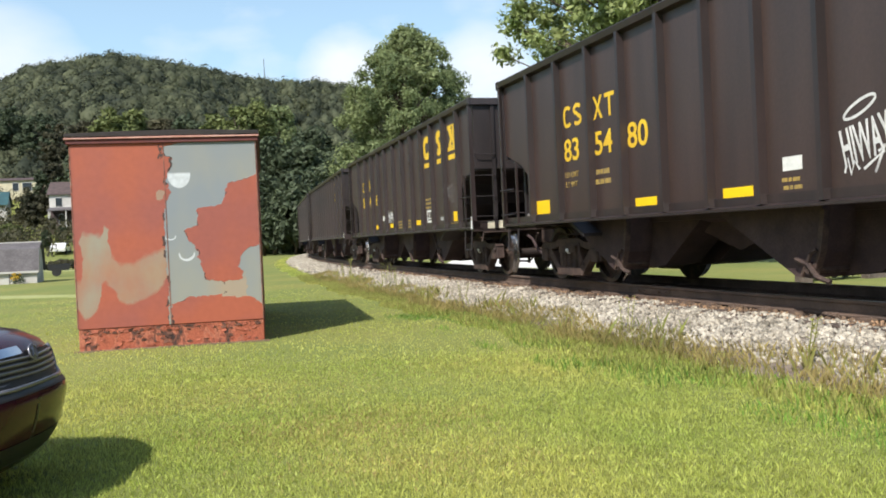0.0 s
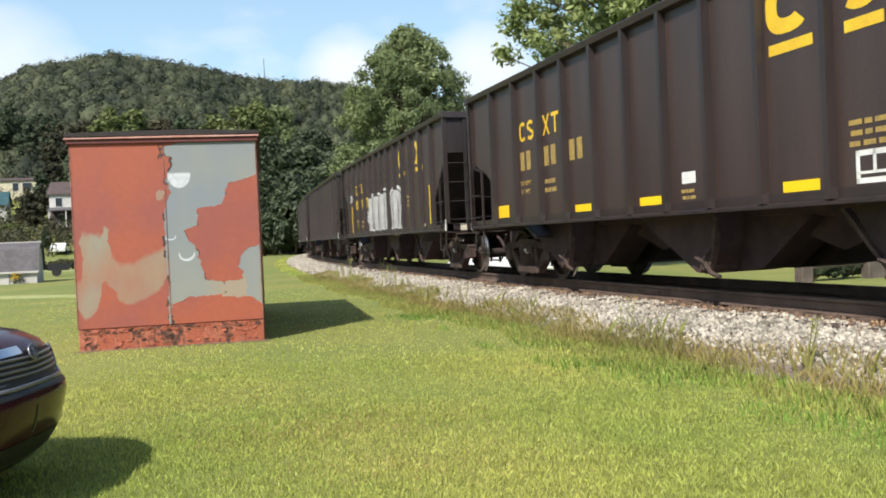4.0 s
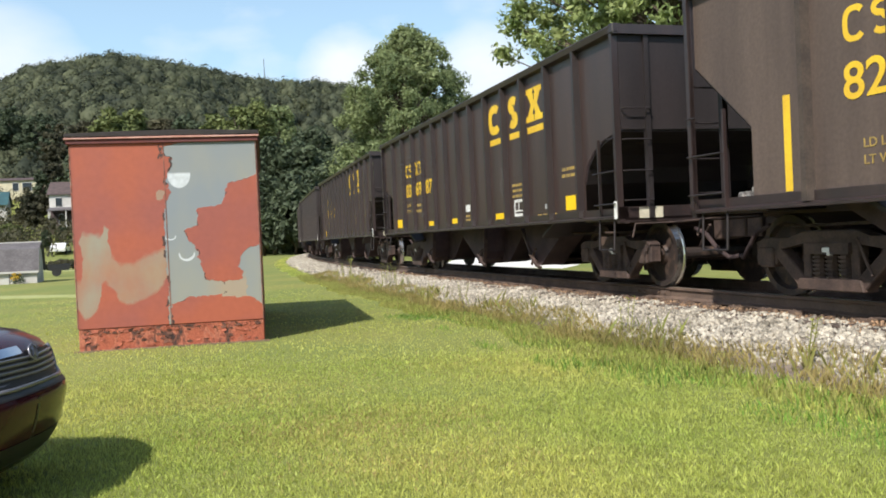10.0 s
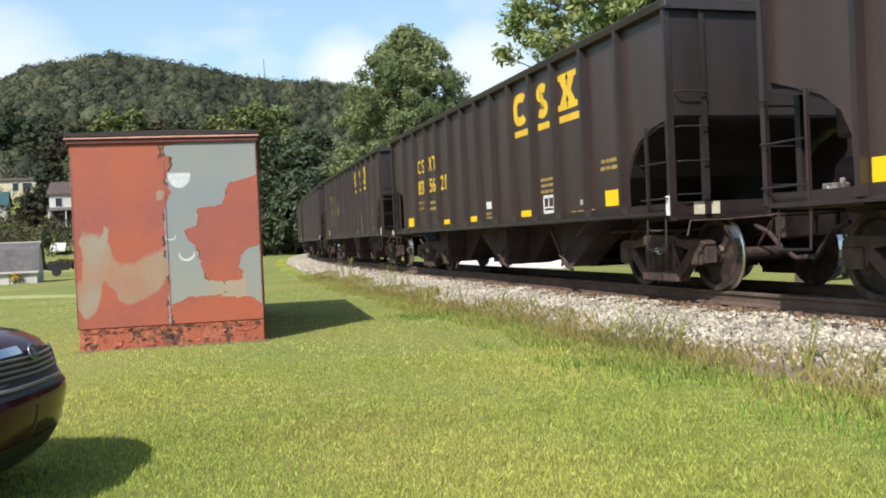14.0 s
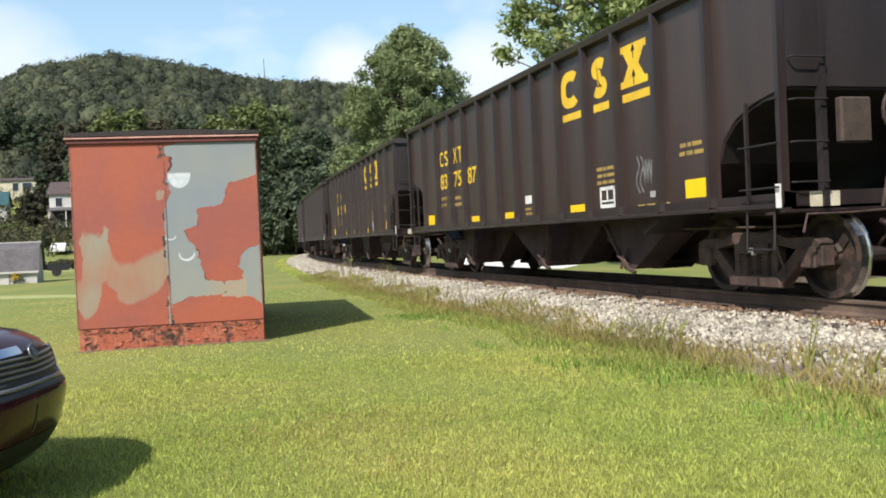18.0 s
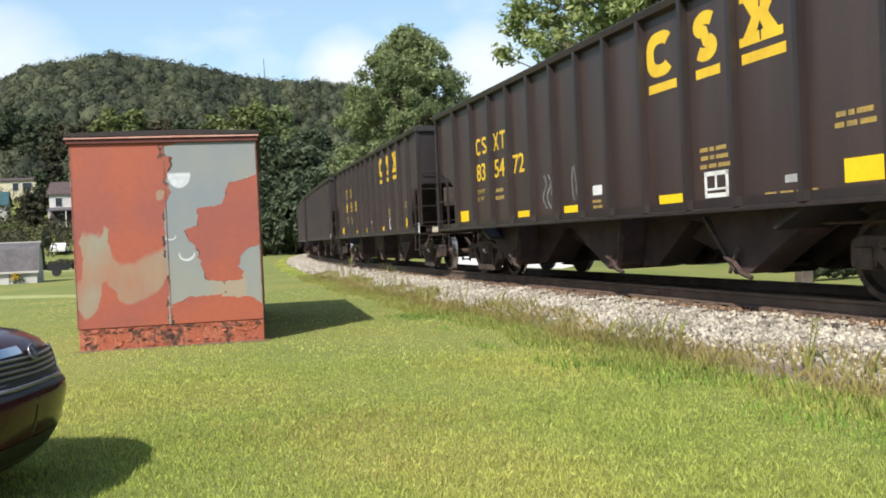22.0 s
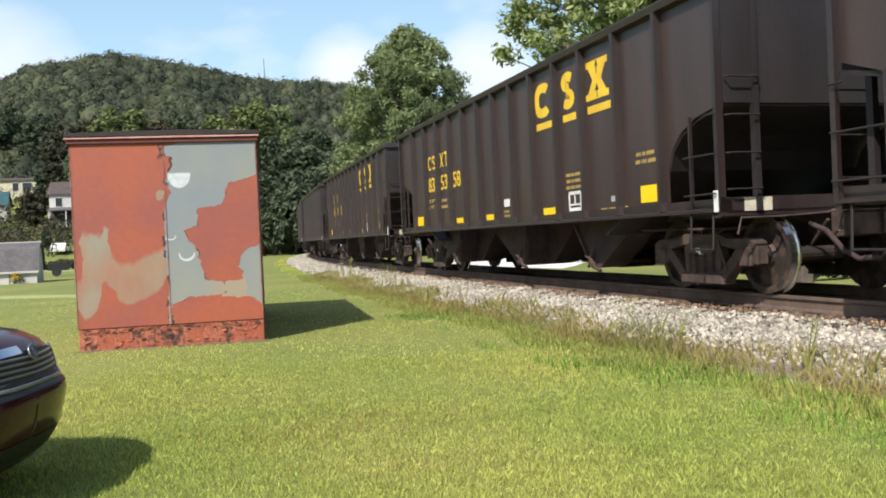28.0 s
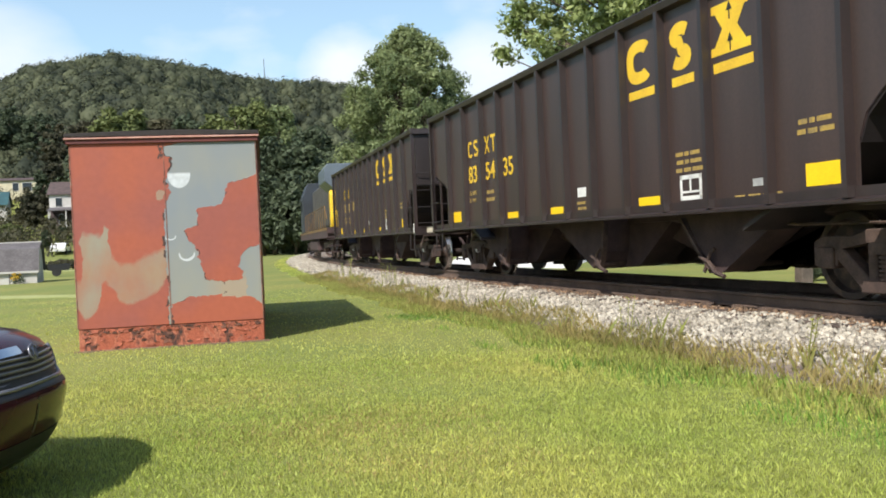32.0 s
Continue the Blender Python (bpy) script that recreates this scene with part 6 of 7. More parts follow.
def tree(name, at, trunk_h, height_, radius, clumps, per, size, material, seed, label, clump=(0.16, 0.30)):
    rng = np.random.default_rng(seed)
    ob = thing(name, label, "tree", at=pose(*at))
    bm = bmesh.new()
    rnd = random.Random(seed)
    pts = [Vector((0, 0, -0.3))]
    for i in range(6):
        pts.append(Vector((rnd.uniform(-0.15, 0.15), rnd.uniform(-0.15, 0.15), (i + 1) * (height_ * 0.8) / 6)))
    r0 = height_ * 0.022
    for i, (p, q) in enumerate(zip(pts, pts[1:])):
        rod(bm, p, q, r0 * (1 - i / 6.5), 10, r0 * (1 - (i + 1) / 6.5))
    cc, rr = [], []
    mid = trunk_h + (height_ - trunk_h) * 0.5
    half = (height_ - trunk_h) * 0.5
    for i in range(clumps):
        while True:
            v = Vector((rnd.uniform(-1, 1), rnd.uniform(-1, 1), rnd.uniform(-1, 1)))
            if 0.25 < v.length < 1:
                break
        k = rnd.uniform(0.75, 1.05)
        c = Vector((v.x * radius * k, v.y * radius * k, mid + v.z * half * k))
        cc.append(c)
        q = rnd.uniform(*clump) * radius
        rr.append((q, q, q * 0.7))
        if i % 3 == 0:
            base = pts[min(1 + int(5 * max(0.1, (c.z - height_ * 0.25) / height_)), 5)]
            rod(bm, base, base.lerp(c, 0.6) + Vector((0, 0, 0.3)), r0 * 0.35, 6, r0 * 0.2)
            rod(bm, base.lerp(c, 0.6) + Vector((0, 0, 0.3)), c, r0 * 0.2, 5, r0 * 0.06)
    part("trunk", bm, M_BARK, ob, "grey-brown trunk with spreading limbs")
    v, f = leaf_quads(np.array([tuple(c) for c in cc]), np.array(rr), per, size, rng, shell=0.2)
    part("crown", raw_mesh("crown", v, f, material), None, ob, "leafy green crown with gaps")
    return ob


def domed_tree(name, at, trunk_h, height_, outline, count, per, size, material, seed, label, clump=(0.5, 1.0), inner=0.55, droop=0.0, lean=0.0, flat=0.95, uneven=1.0):
    """A tree whose crown fills an outline of (share of the crown's height, radius), built of limbs and leafy sprays."""
    rng, rnd = np.random.default_rng(seed), random.Random(seed)
    ob = thing(name, label, "tree", at=pose(*at))

    def reach(u):
        for (a, p), (b, q) in zip(outline, outline[1:]):
            if a <= u <= b:
                return p + (q - p) * (u - a) / (b - a)
        return outline[-1][1]

    bm = bmesh.new()
    r0 = height_ * 0.020
    stem = [Vector((lean * k / 7 + rnd.uniform(-0.12, 0.12), rnd.uniform(-0.12, 0.12), -0.3 + (height_ * 0.86 + 0.3) * k / 7)) for k in range(8)]
    for k in range(7):
        rod(bm, stem[k], stem[k + 1], r0 * (1 - k / 7.6), 10, r0 * (1 - (k + 1) / 7.6))
    cc, rr = [], []
    for i in range(count):
        u = rnd.random() ** 0.9
        a = rnd.uniform(0, math.tau)
        wob = 1 + uneven * (0.12 * math.sin(3 * a + 9 * u) + 0.12 * math.sin(5 * a - 16 * u + seed))
        q = rnd.uniform(*clump)
        d = max(reach(u) * wob * (inner + (1 - inner) * math.sqrt(rnd.random())) - q * 0.5, 0.05)
        c = Vector((lean * u + d * math.cos(a), d * math.sin(a), trunk_h + (height_ - trunk_h) * u - droop * d / 4 - q * 0.3))
        cc.append(tuple(c))
        rr.append((q, q, q * flat))
        if i % 2 == 0:
            k = min(max(int((c.z - 0.18 * height_) / height_ * 7 / 0.86), 1), 6)
            base, knee = stem[k], stem[k].lerp(c, 0.55) + Vector((0, 0, 0.35))
            rod(bm, base, knee, r0 * 0.30, 6, r0 * 0.16)
            rod(bm, knee, c, r0 * 0.16, 5, r0 * 0.05)
    part("trunk", bm, M_BARK, ob, "grey-brown trunk with spreading limbs")
    v, f = leaf_quads(np.array(cc), np.array(rr), per, size, rng, flat=0.8, shell=0.15, loose=0.8)
    part("crown", raw_mesh("crown", v, f, material), None, ob, "leafy green crown with gaps")
    return ob


domed_tree("tree", (-2.15, 66, 0), 2.0, 17.0, ((0, 5.2), (0.3, 5.8), (0.55, 5.4), (0.74, 4.5), (0.87, 3.2), (0.95, 1.9), (1, 0.7)), 400, 210, 0.155, M_LEAF_MID, 11, "tall broad green tree beyond the railway", (0.5, 1.05), 0.3)
domed_tree("tree", (9.0, 30, 0), 3.2, 15.0, ((0, 4.2), (0.2, 4.9), (0.30, 5.6), (0.42, 6.6), (0.55, 6.8), (0.7, 6.5), (0.9, 4.2), (1, 1.2)), 950, 115, 0.118, M_LEAF_SUN, 12, "tall tree with light green drooping leaves beyond the railway", (0.38, 0.66), 0.4, 0.3, flat=0.75, uneven=0.28)
domed_tree("tree", (-5.6, 74, 0), 0.4, 10.6, ((0, 3.4), (0.3, 3.8), (0.6, 3.2), (0.85, 1.9), (1, 0.4)), 150, 120, 0.22, M_LEAF_MID, 14, "broad green tree beyond the railway curve", (0.6, 1.0))
tree("tree", (-7.5, 88, 0), 2.0, 12.0, 5.0, 90, 160, 0.3, M_LEAF_DARK, 13, "dark green tree beside the railway curve")


# ---- wooded hill ----
def hill_woods(name, count, r0, r1, az0, az1, rad, per, size, material, seed, label, loose=0.3, lumps=False):
    """Many crowns standing on the slope, joined: leaf clumps on each crown, and for far ones its rounded mass."""
    rng = np.random.default_rng(seed)
    cs, rs = [], []
    for i in range(count):
        r = math.sqrt(r0 * r0 + (r1 * r1 - r0 * r0) * rng.random())
        az = radians(az0 + (az1 - az0) * rng.random())
        x, y = r * math.sin(az), r * math.cos(az)
        q = rad * (0.65 + 0.7 * rng.random())
        cs.append((x, y, height(x, y) + rad * (0.5 + 0.8 * rng.random())))
        rs.append((q, q, q * (1.0 + 0.5 * rng.random())))
    cs, rs = np.array(cs), np.array(rs)
    v, f = leaf_quads(cs, rs * (1.04 if lumps else 1.0), per, size, rng, shell=0.84 if lumps else 0.82, loose=loose)
    tagged(new(name, raw_mesh(name, v, f, material)), label, "forest", kind="stuff")
    if lumps:
        ico = bmesh.new()
        bmesh.ops.create_icosphere(ico, subdivisions=1, radius=1)
        base = np.array([p.co[:] for p in ico.verts])
        tri = np.array([[p.index for p in g.verts] for g in ico.faces])
        ico.free()
        k = len(base)
        turn = rng.random((count, 1)) * math.tau
        lump = 0.76 + 0.10 * np.sin(base[None, :, 0] * 4.1 + turn) * np.sin(base[None, :, 1] * 4.7 - 2 * turn) + 0.08 * np.sin(base[None, :, 2] * 6.3 + 3 * turn) + 0.05 * rng.standard_normal((count, k))
        b = base[None] * lump[..., None] * rs[:, None, :] + cs[:, None, :]
        f = (tri[None] + (np.arange(count) * k)[:, None, None]).reshape(-1, 3)
        tagged(new("forest_crowns", raw_mesh("forest_crowns", b.reshape(-1, 3), f, material, True)), "rounded crowns of the forest on the hill", "forest", kind="stuff")


hill_woods("hill_forest", 1100, 188, 258, -38, 10, 2.8, 120, 0.45, M_HILL, 20, "dense green forest on the lower slope of the hill", 0.5, True)
hill_woods("hill_forest", 4600, 255, 440, -38, 10, 2.75, 62, 0.56, M_HILL, 21, "dense green forest covering the hill", 0.5, True)
hill_woods("hill_forest", 500, 330, 470, -75, -38, 6.5, 28, 1.9, M_HILL, 22, "dense green forest covering the hill beyond the car")
hill_woods("hill_forest", 700, 250, 470, 10, 75, 6.5, 28, 1.9, M_HILL, 23, "dense green forest covering the hill beyond the railway")
hill_woods("tree_belt", 60, 150, 186, -23, -9, 3.6, 260, 0.45, M_LEAF_DARK, 24, "dark green trees at the foot of the hill", 0.5)
hill_woods("tree_belt", 170, 120, 190, -12.5, -4, 4.2, 300, 0.5, M_LEAF_DARK, 25, "dark green trees beyond the curve of the railway", 0.5)


# ---- grass ----
def off_track(x, y):
    return (1 / K - HALF) - np.hypot(x - CENTRE.x, y - CENTRE.y)


def blades(name, x, y, z, tall, wide, material, seed, label, lean=0.5):
    """Bent blades of grass, three corners and a knee each."""
    rng = np.random.default_rng(seed)
    n = len(x)
    a = rng.random(n) * math.tau
    dx, dy = np.cos(a) * wide, np.sin(a) * wide
    b = rng.random(n) * math.tau
    l = tall * lean * rng.random(n)
    lx, ly = np.cos(b) * l, np.sin(b) * l
    v = np.stack([np.stack([x - dx, y - dy, z], 1), np.stack([x + dx, y + dy, z], 1),
                  np.stack([x + lx * 0.35 + dx * 0.7, y + ly * 0.35 + dy * 0.7, z + tall * 0.6], 1),
                  np.stack([x + lx, y + ly, z + tall], 1)], 1).reshape(-1, 3)
    return tagged(new(name, raw_mesh(name, v, np.arange(n * 4).reshape(-1, 4), material)), label, "grass", kind="stuff")


def lawn(count, y0, y1, seed, tall, wide, label, material):
    rng = np.random.default_rng(seed)
    # thinning out gradually to the sides and at both ends
    y = y0 * (y1 / y0) ** (rng.random(count) ** 0.6) + rng.normal(0, 0.06 * y1, count)
    x = (rng.random(count) * 2 - 1) * 0.62 * np.abs(y) + rng.normal(0, 1, count) * (0.17 * np.abs(y) + 0.3)
    d = off_track(x, y)
    u, w = x + 4.85, y - 11.44
    in_shed = (u * 0.98 + w * 0.2 > -0.02) & (u * 0.98 + w * 0.2 < 2.43) & (w * 0.98 - u * 0.2 > -0.02) & (w * 0.98 - u * 0.2 < 5.42)
    ok = (d < -2.3) & ~in_shed
    x, y = x[ok], y[ok]
    n = len(x)
    patchy = np.array([noise.noise((a * 0.6, b * 0.6, 0.0)) for a, b in zip(x, y)])
    blades("lawn_grass", x, y, np.zeros(n) - 0.004, tall * (0.5 + rng.random(n)) * (1 + 0.5 * patchy), wide * (0.6 + 0.8 * rng.random(n)), material, seed + 1, label, 0.8)


lawn(260000, 2.2, 9.5, 41, 0.027, 0.0018, "short mown yellow-green grass of the near lawn", M_BLADE)
lawn(115000, 5.0, 26.0, 43, 0.024, 0.005, "short mown yellow-green grass of the lawn", M_BLADE)


def far_lawn(count, seed, tall, wide, label):
    """The same mown grass round about, in coarser tufts."""
    rng = np.random.default_rng(seed)
    x, y = rng.normal(0, 7, count), rng.normal(0, 8, count)
    ok = (off_track(x, y) < -2.3) & (y < 5.5)
    x, y = x[ok], y[ok]
    blades("lawn_grass", x, y, np.zeros(len(x)) - 0.004, tall * (0.5 + rng.random(len(x))), wide * (0.6 + 0.8 * rng.random(len(x))), M_BLADE, seed + 1, label, 0.9)


far_lawn(60000, 47, 0.022, 0.006, "short mown yellow-green grass round about")


def dry_patch(x, y, rx, ry, count, seed):
    """Thin, dry turf worn into the lawn."""
    rng = np.random.default_rng(seed)
    px, py = x + rng.normal(0, rx, count), y + rng.normal(0, ry, count)
    blades("dry_turf", px, py, np.zeros(count) - 0.003, 0.022 * (0.5 + rng.random(count)), 0.0026 * (0.6 + 0.8 * rng.random(count)), M_TURF, seed + 1, "thin brownish dry turf in the lawn", 0.9)


DRY = ((-1.15, 5.95, 0.45, 0.28, 3600), (-0.45, 6.3, 0.5, 0.3, 3400), (-1.9, 7.4, 0.6, 0.5, 2600), (0.6, 8.8, 0.9, 0.5, 2600), (-0.2, 5.0, 0.5, 0.25, 2200))
M_TURF = leafy("dry_turf_blades", (0.56, 0.43, 0.20), (0.42, 0.36, 0.13), 0.35, 0.8, 0.4)
for _k, (_x, _y, _rx, _ry, _n) in enumerate(DRY):
    dry_patch(_x, _y, _rx, _ry, _n, 300 + 2 * _k)


def verge(count, s0, s1, a0, a1, tall, wide, material, seed, label, clump=0.0):
    """Uncut grass between the ballast and the lawn."""
    rng = np.random.default_rng(seed)
    s = s0 + (s1 - s0) * rng.random(count)
    a = a0 + (a1 - a0) * rng.random(count) + 0.12 * np.sin(s * 0.9) + 0.08 * np.sin(s * 2.7)
    if clump:
        keep = np.array([noise.noise((p * 0.7, q * 1.5, float(seed))) > clump - 0.35 for p, q in zip(s, a)])
        s, a = s[keep], a[keep]
    pts = np.array([tuple(line(p, -q, max(bed_height(q) - 0.03, 0.0))[0]) for p, q in zip(s, a)])
    n = len(s)
    t = tall * (0.35 + 0.9 * rng.random(n) ** 1.6)
    blades("verge_grass", pts[:, 0], pts[:, 1], pts[:, 2], t, wide * (0.6 + 0.8 * rng.random(n)), material, seed + 1, label, 0.6)


verge(34000, -24, 13, 2.28, 3.4, 0.095, 0.004, M_TALL, 51, "uncut green grass along the ballast")
verge(31000, -24, 13, 2.14, 2.86, 0.14, 0.003, M_DRY, 53, "dry tan grass stems along the ballast", 0.1)
verge(26000, -24, 13, 2.28, 3.4, 0.06, 0.005, M_BLADE, 61, "short grass creeping towards the ballast")
verge(2600, -24, 13, 2.05, 2.7, 0.24, 0.005, M_TALL, 55, "tall weeds growing from the ballast", 0.35)
verge(9000, -75, -24, 2.45, 3.3, 0.07, 0.012, M_BLADE, 57, "uncut green grass along the far ballast")
verge(9000, -4, 12, 2.9, 3.9, 0.075, 0.004, M_LUSH, 59, "lush green grass beside the lawn", 0.3)


def weed(at, h, seed, label):
    rng = random.Random(seed)
    ob = thing("weed", label, "plant", "weeds in the ballast", at=pose(*at))
    for i in range(3):
        bm = bmesh.new()
        x, y = rng.uniform(-0.06, 0.06), rng.uniform(-0.06, 0.06)
        tip = (x * 2.5, y * 2.5, h * rng.uniform(0.75, 1.0))
        rod(bm, (x, y, -0.03), tip, 0.008, 5, 0.003)
        for j in range(16):
            u = rng.uniform(0.25, 1.0)
            a = rng.uniform(0, math.tau)
            p = Vector((x, y, 0)).lerp(Vector(tip), u)
            d = Vector((math.cos(a), math.sin(a), 0.5)) * h * 0.11
            w = Vector((-math.sin(a), math.cos(a), 0)) * h * 0.018
            bm.faces.new([bm.verts.new(v) for v in (p, p + d * 0.5 + w, p + d, p + d * 0.5 - w)])
        part("stem", bm, M_TALL, ob)
    return ob


for i, (s, a, h) in enumerate(((-18.2, 2.1, 0.75), (-18.6, 2.2, 0.6), (-10.5, 2.15, 0.5), (-12.0, 2.2, 0.65), (-11.7, 2.05, 0.55), (-5.0, 2.3, 0.4), (1.2, 2.35, 0.45), (4.2, 2.4, 0.5))):
    p = line(s, -a, bed_height(a))[0]
    weed(tuple(p), h, 70 + i, "dark green weed standing in the ballast")


# ---- beyond the railway: pale lot, post ----
def gravel_lot():
    bm = bmesh.new()
    outline = [(0, 41), (4.2, 31), (5.0, 33), (8.5, 46), (13, 42), (20, 38), (42, 36), (60, 66), (8, 70), (1, 56)]
    prism(bm, outline, -0.05, 0.012, "z")
    me = mesh_of("gravel_lot", bm, M_ROAD)
    tagged(new("road_lot", me), "pale gravel lot beyond the railway", "gravel lot", kind="structure")


gravel_lot()
def timber_fence():
    """Low grey timber guard beyond the railway: thick posts and a rail."""
    ob = thing("timber_guard", "low weathered timber guard with thick posts beyond the railway", "fence")
    for x, y, w, h in ((7.55, 18.3, 0.15, 0.42), (9.35, 18.95, 0.26, 0.80), (11.6, 19.7, 0.15, 0.5)):
        bm = bmesh.new()
        box(bm, -w, w, -0.12, 0.12, -0.1, h)
        part("post", bm, M_WEATHERED, ob, "", pose(x, y, 0, 2, 1, 20), bevel=0.02)
    for a, b in (((7.6, 18.35), (9.25, 18.95)), ((9.4, 19.0), (11.6, 19.75))):
        bm = bmesh.new()
        rod(bm, (*a, 0.33), (*b, 0.36), 0.05, 8)
        part("guard_rail", bm, M_WEATHERED, ob)


M_WEATHERED = mat("weathered_timber", (0.16, 0.128, 0.108), 0.9, 0, (0.085, 0.068, 0.058), 3, 30, 0.5, 0.3)
timber_fence()


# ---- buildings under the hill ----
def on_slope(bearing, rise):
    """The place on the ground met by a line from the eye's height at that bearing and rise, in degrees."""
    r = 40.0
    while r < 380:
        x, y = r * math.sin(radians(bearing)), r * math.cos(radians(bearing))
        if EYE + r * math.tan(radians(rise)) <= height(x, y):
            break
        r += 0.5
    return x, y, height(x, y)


def gable_house(name, at, turn, w, d, h, rise, wall, roof, label, windows, category="house", porch=False):
    ob = thing(name, label, category, at=pose(*at, 0, 0, turn))
    bm = bmesh.new()
    prism(bm, [(-d / 2, -1.5), (d / 2, -1.5), (d / 2, h), (0, h + rise), (-d / 2, h)], -w / 2, w / 2, "x")
    part("wall", bm, wall, ob)
    for s in (-1, 1):
        bm = bmesh.new()
        prism(bm, [(s * (d / 2 + 0.35), h - 0.25 * rise * 0.5), (s * (d / 2 + 0.35), h - 0.25 * rise * 0.5 + 0.12), (0, h + rise + 0.14), (0, h + rise + 0.02)], -w / 2 - 0.3, w / 2 + 0.3, "x")
        part("roof", bm, roof, ob)
    for x, z, ww, hh in windows:
        bm = bmesh.new()
        box(bm, x - ww / 2, x + ww / 2, -d / 2 - 0.04, -d / 2 + 0.02, z, z + hh)
        win = part("window", bm, M_GLASSDARK, ob)
        bm = bmesh.new()
        for a, b, c, e in ((x - ww / 2 - 0.08, x - ww / 2, z - 0.08, z + hh + 0.08), (x + ww / 2, x + ww / 2 + 0.08, z - 0.08, z + hh + 0.08), (x - ww / 2, x + ww / 2, z - 0.08, z), (x - ww / 2, x + ww / 2, z + hh, z + hh + 0.08)):
            box(bm, a, b, -d / 2 - 0.07, -d / 2 + 0.01, c, e)
        part("window_frame", bm, M_SIDING, win)
    if porch:
        bm = bmesh.new()
        prism(bm, [(-d / 2 - 2.2, h * 0.5), (-d / 2 - 2.2, h * 0.5 + 0.15), (-d / 2, h * 0.5 + 0.6), (-d / 2, h * 0.5 + 0.45)], -w / 2, w / 2, "x")
        part("porch_roof", bm, M_SHINGLE, ob)
        for i in range(4):
            bm = bmesh.new()
            x = -w / 2 + 0.2 + i * (w - 0.4) / 3
            box(bm, x - 0.08, x + 0.08, -d / 2 - 2.1, -d / 2 - 1.94, -1.0, h * 0.5)
            part("porch_post", bm, M_SIDING, ob)
        bm = bmesh.new()
        box(bm, -w / 2, w / 2, -d / 2 - 2.2, -d / 2, -1.2, 0.0)
        part("porch_floor", bm, M_TIE, ob)
        bm = bmesh.new()
        box(bm, -w / 2 + 0.1, w / 2 - 0.1, -d / 2 - 0.035, -d / 2 - 0.005, 0.01, h * 0.5 + 0.3)
        part("porch_wall", bm, M_ROOFBROWN, ob, "dark brown wall under the porch")
    return ob


def garage():
    """A low shed with a two-pitched roof, its end turned a little to the lawn."""
    ob = thing("garage", "low white garage with a two-pitched dark grey roof on the lawn", "garage", at=pose(-19.62, 41.98, 0, 0, 0, 19))
    outline = [(0.45, 1.60), (1.5, 1.94), (2.55, 1.60), (3.0, 0.62)]
    bm = bmesh.new()
    prism(bm, [(0.0, -0.3), (0.0, 0.62)] + outline + [(3.0, -0.3)], -6.5, 0.0, "x")
    part("wall", bm, M_SIDING, ob, "white painted wall")
    pts = [(-0.10, 0.55)] + outline[:3] + [(3.10, 0.55)]
    for (a, b), (c, e) in zip(pts, pts[1:]):
        bm = bmesh.new()
        prism(bm, [(a, b + 0.01), (c, e + 0.01), (c, e + 0.07), (a, b + 0.07)], -6.65, 0.12, "x")
        part("roof", bm, M_SHINGLE, ob, "dark grey shingled roof slope")
    bm = bmesh.new()
    box(bm, -6.65, 0.13, 1.42, 1.58, 1.985, 2.03)
    part("ridge_cap", bm, M_SIDING, ob, "pale ridge cap")
    bm = bmesh.new()
    box(bm, -6.6, 0.10, -0.14, -0.09, 0.50, 0.60)
    part("gutter", bm, M_SIDING, ob)
    for x in (-3.4, -1.2):
        bm = bmesh.new()
        box(bm, x - 0.02, x + 0.02, -0.02, 0.0, -0.1, 0.55)
        part("corner_board", bm, M_SHINGLE, ob)
    return ob


garage()
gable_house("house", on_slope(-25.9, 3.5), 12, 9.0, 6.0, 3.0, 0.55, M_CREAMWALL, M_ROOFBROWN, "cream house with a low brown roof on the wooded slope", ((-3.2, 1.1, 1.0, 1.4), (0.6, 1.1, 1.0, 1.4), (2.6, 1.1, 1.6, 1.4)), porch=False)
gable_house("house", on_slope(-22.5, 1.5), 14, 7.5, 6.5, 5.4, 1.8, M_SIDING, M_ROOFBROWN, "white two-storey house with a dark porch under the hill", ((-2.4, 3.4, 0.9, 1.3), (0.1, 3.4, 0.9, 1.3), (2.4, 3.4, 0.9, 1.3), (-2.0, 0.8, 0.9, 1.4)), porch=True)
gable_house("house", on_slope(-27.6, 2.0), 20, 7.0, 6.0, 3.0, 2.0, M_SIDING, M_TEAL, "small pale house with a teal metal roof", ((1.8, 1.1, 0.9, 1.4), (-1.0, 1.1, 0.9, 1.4)))


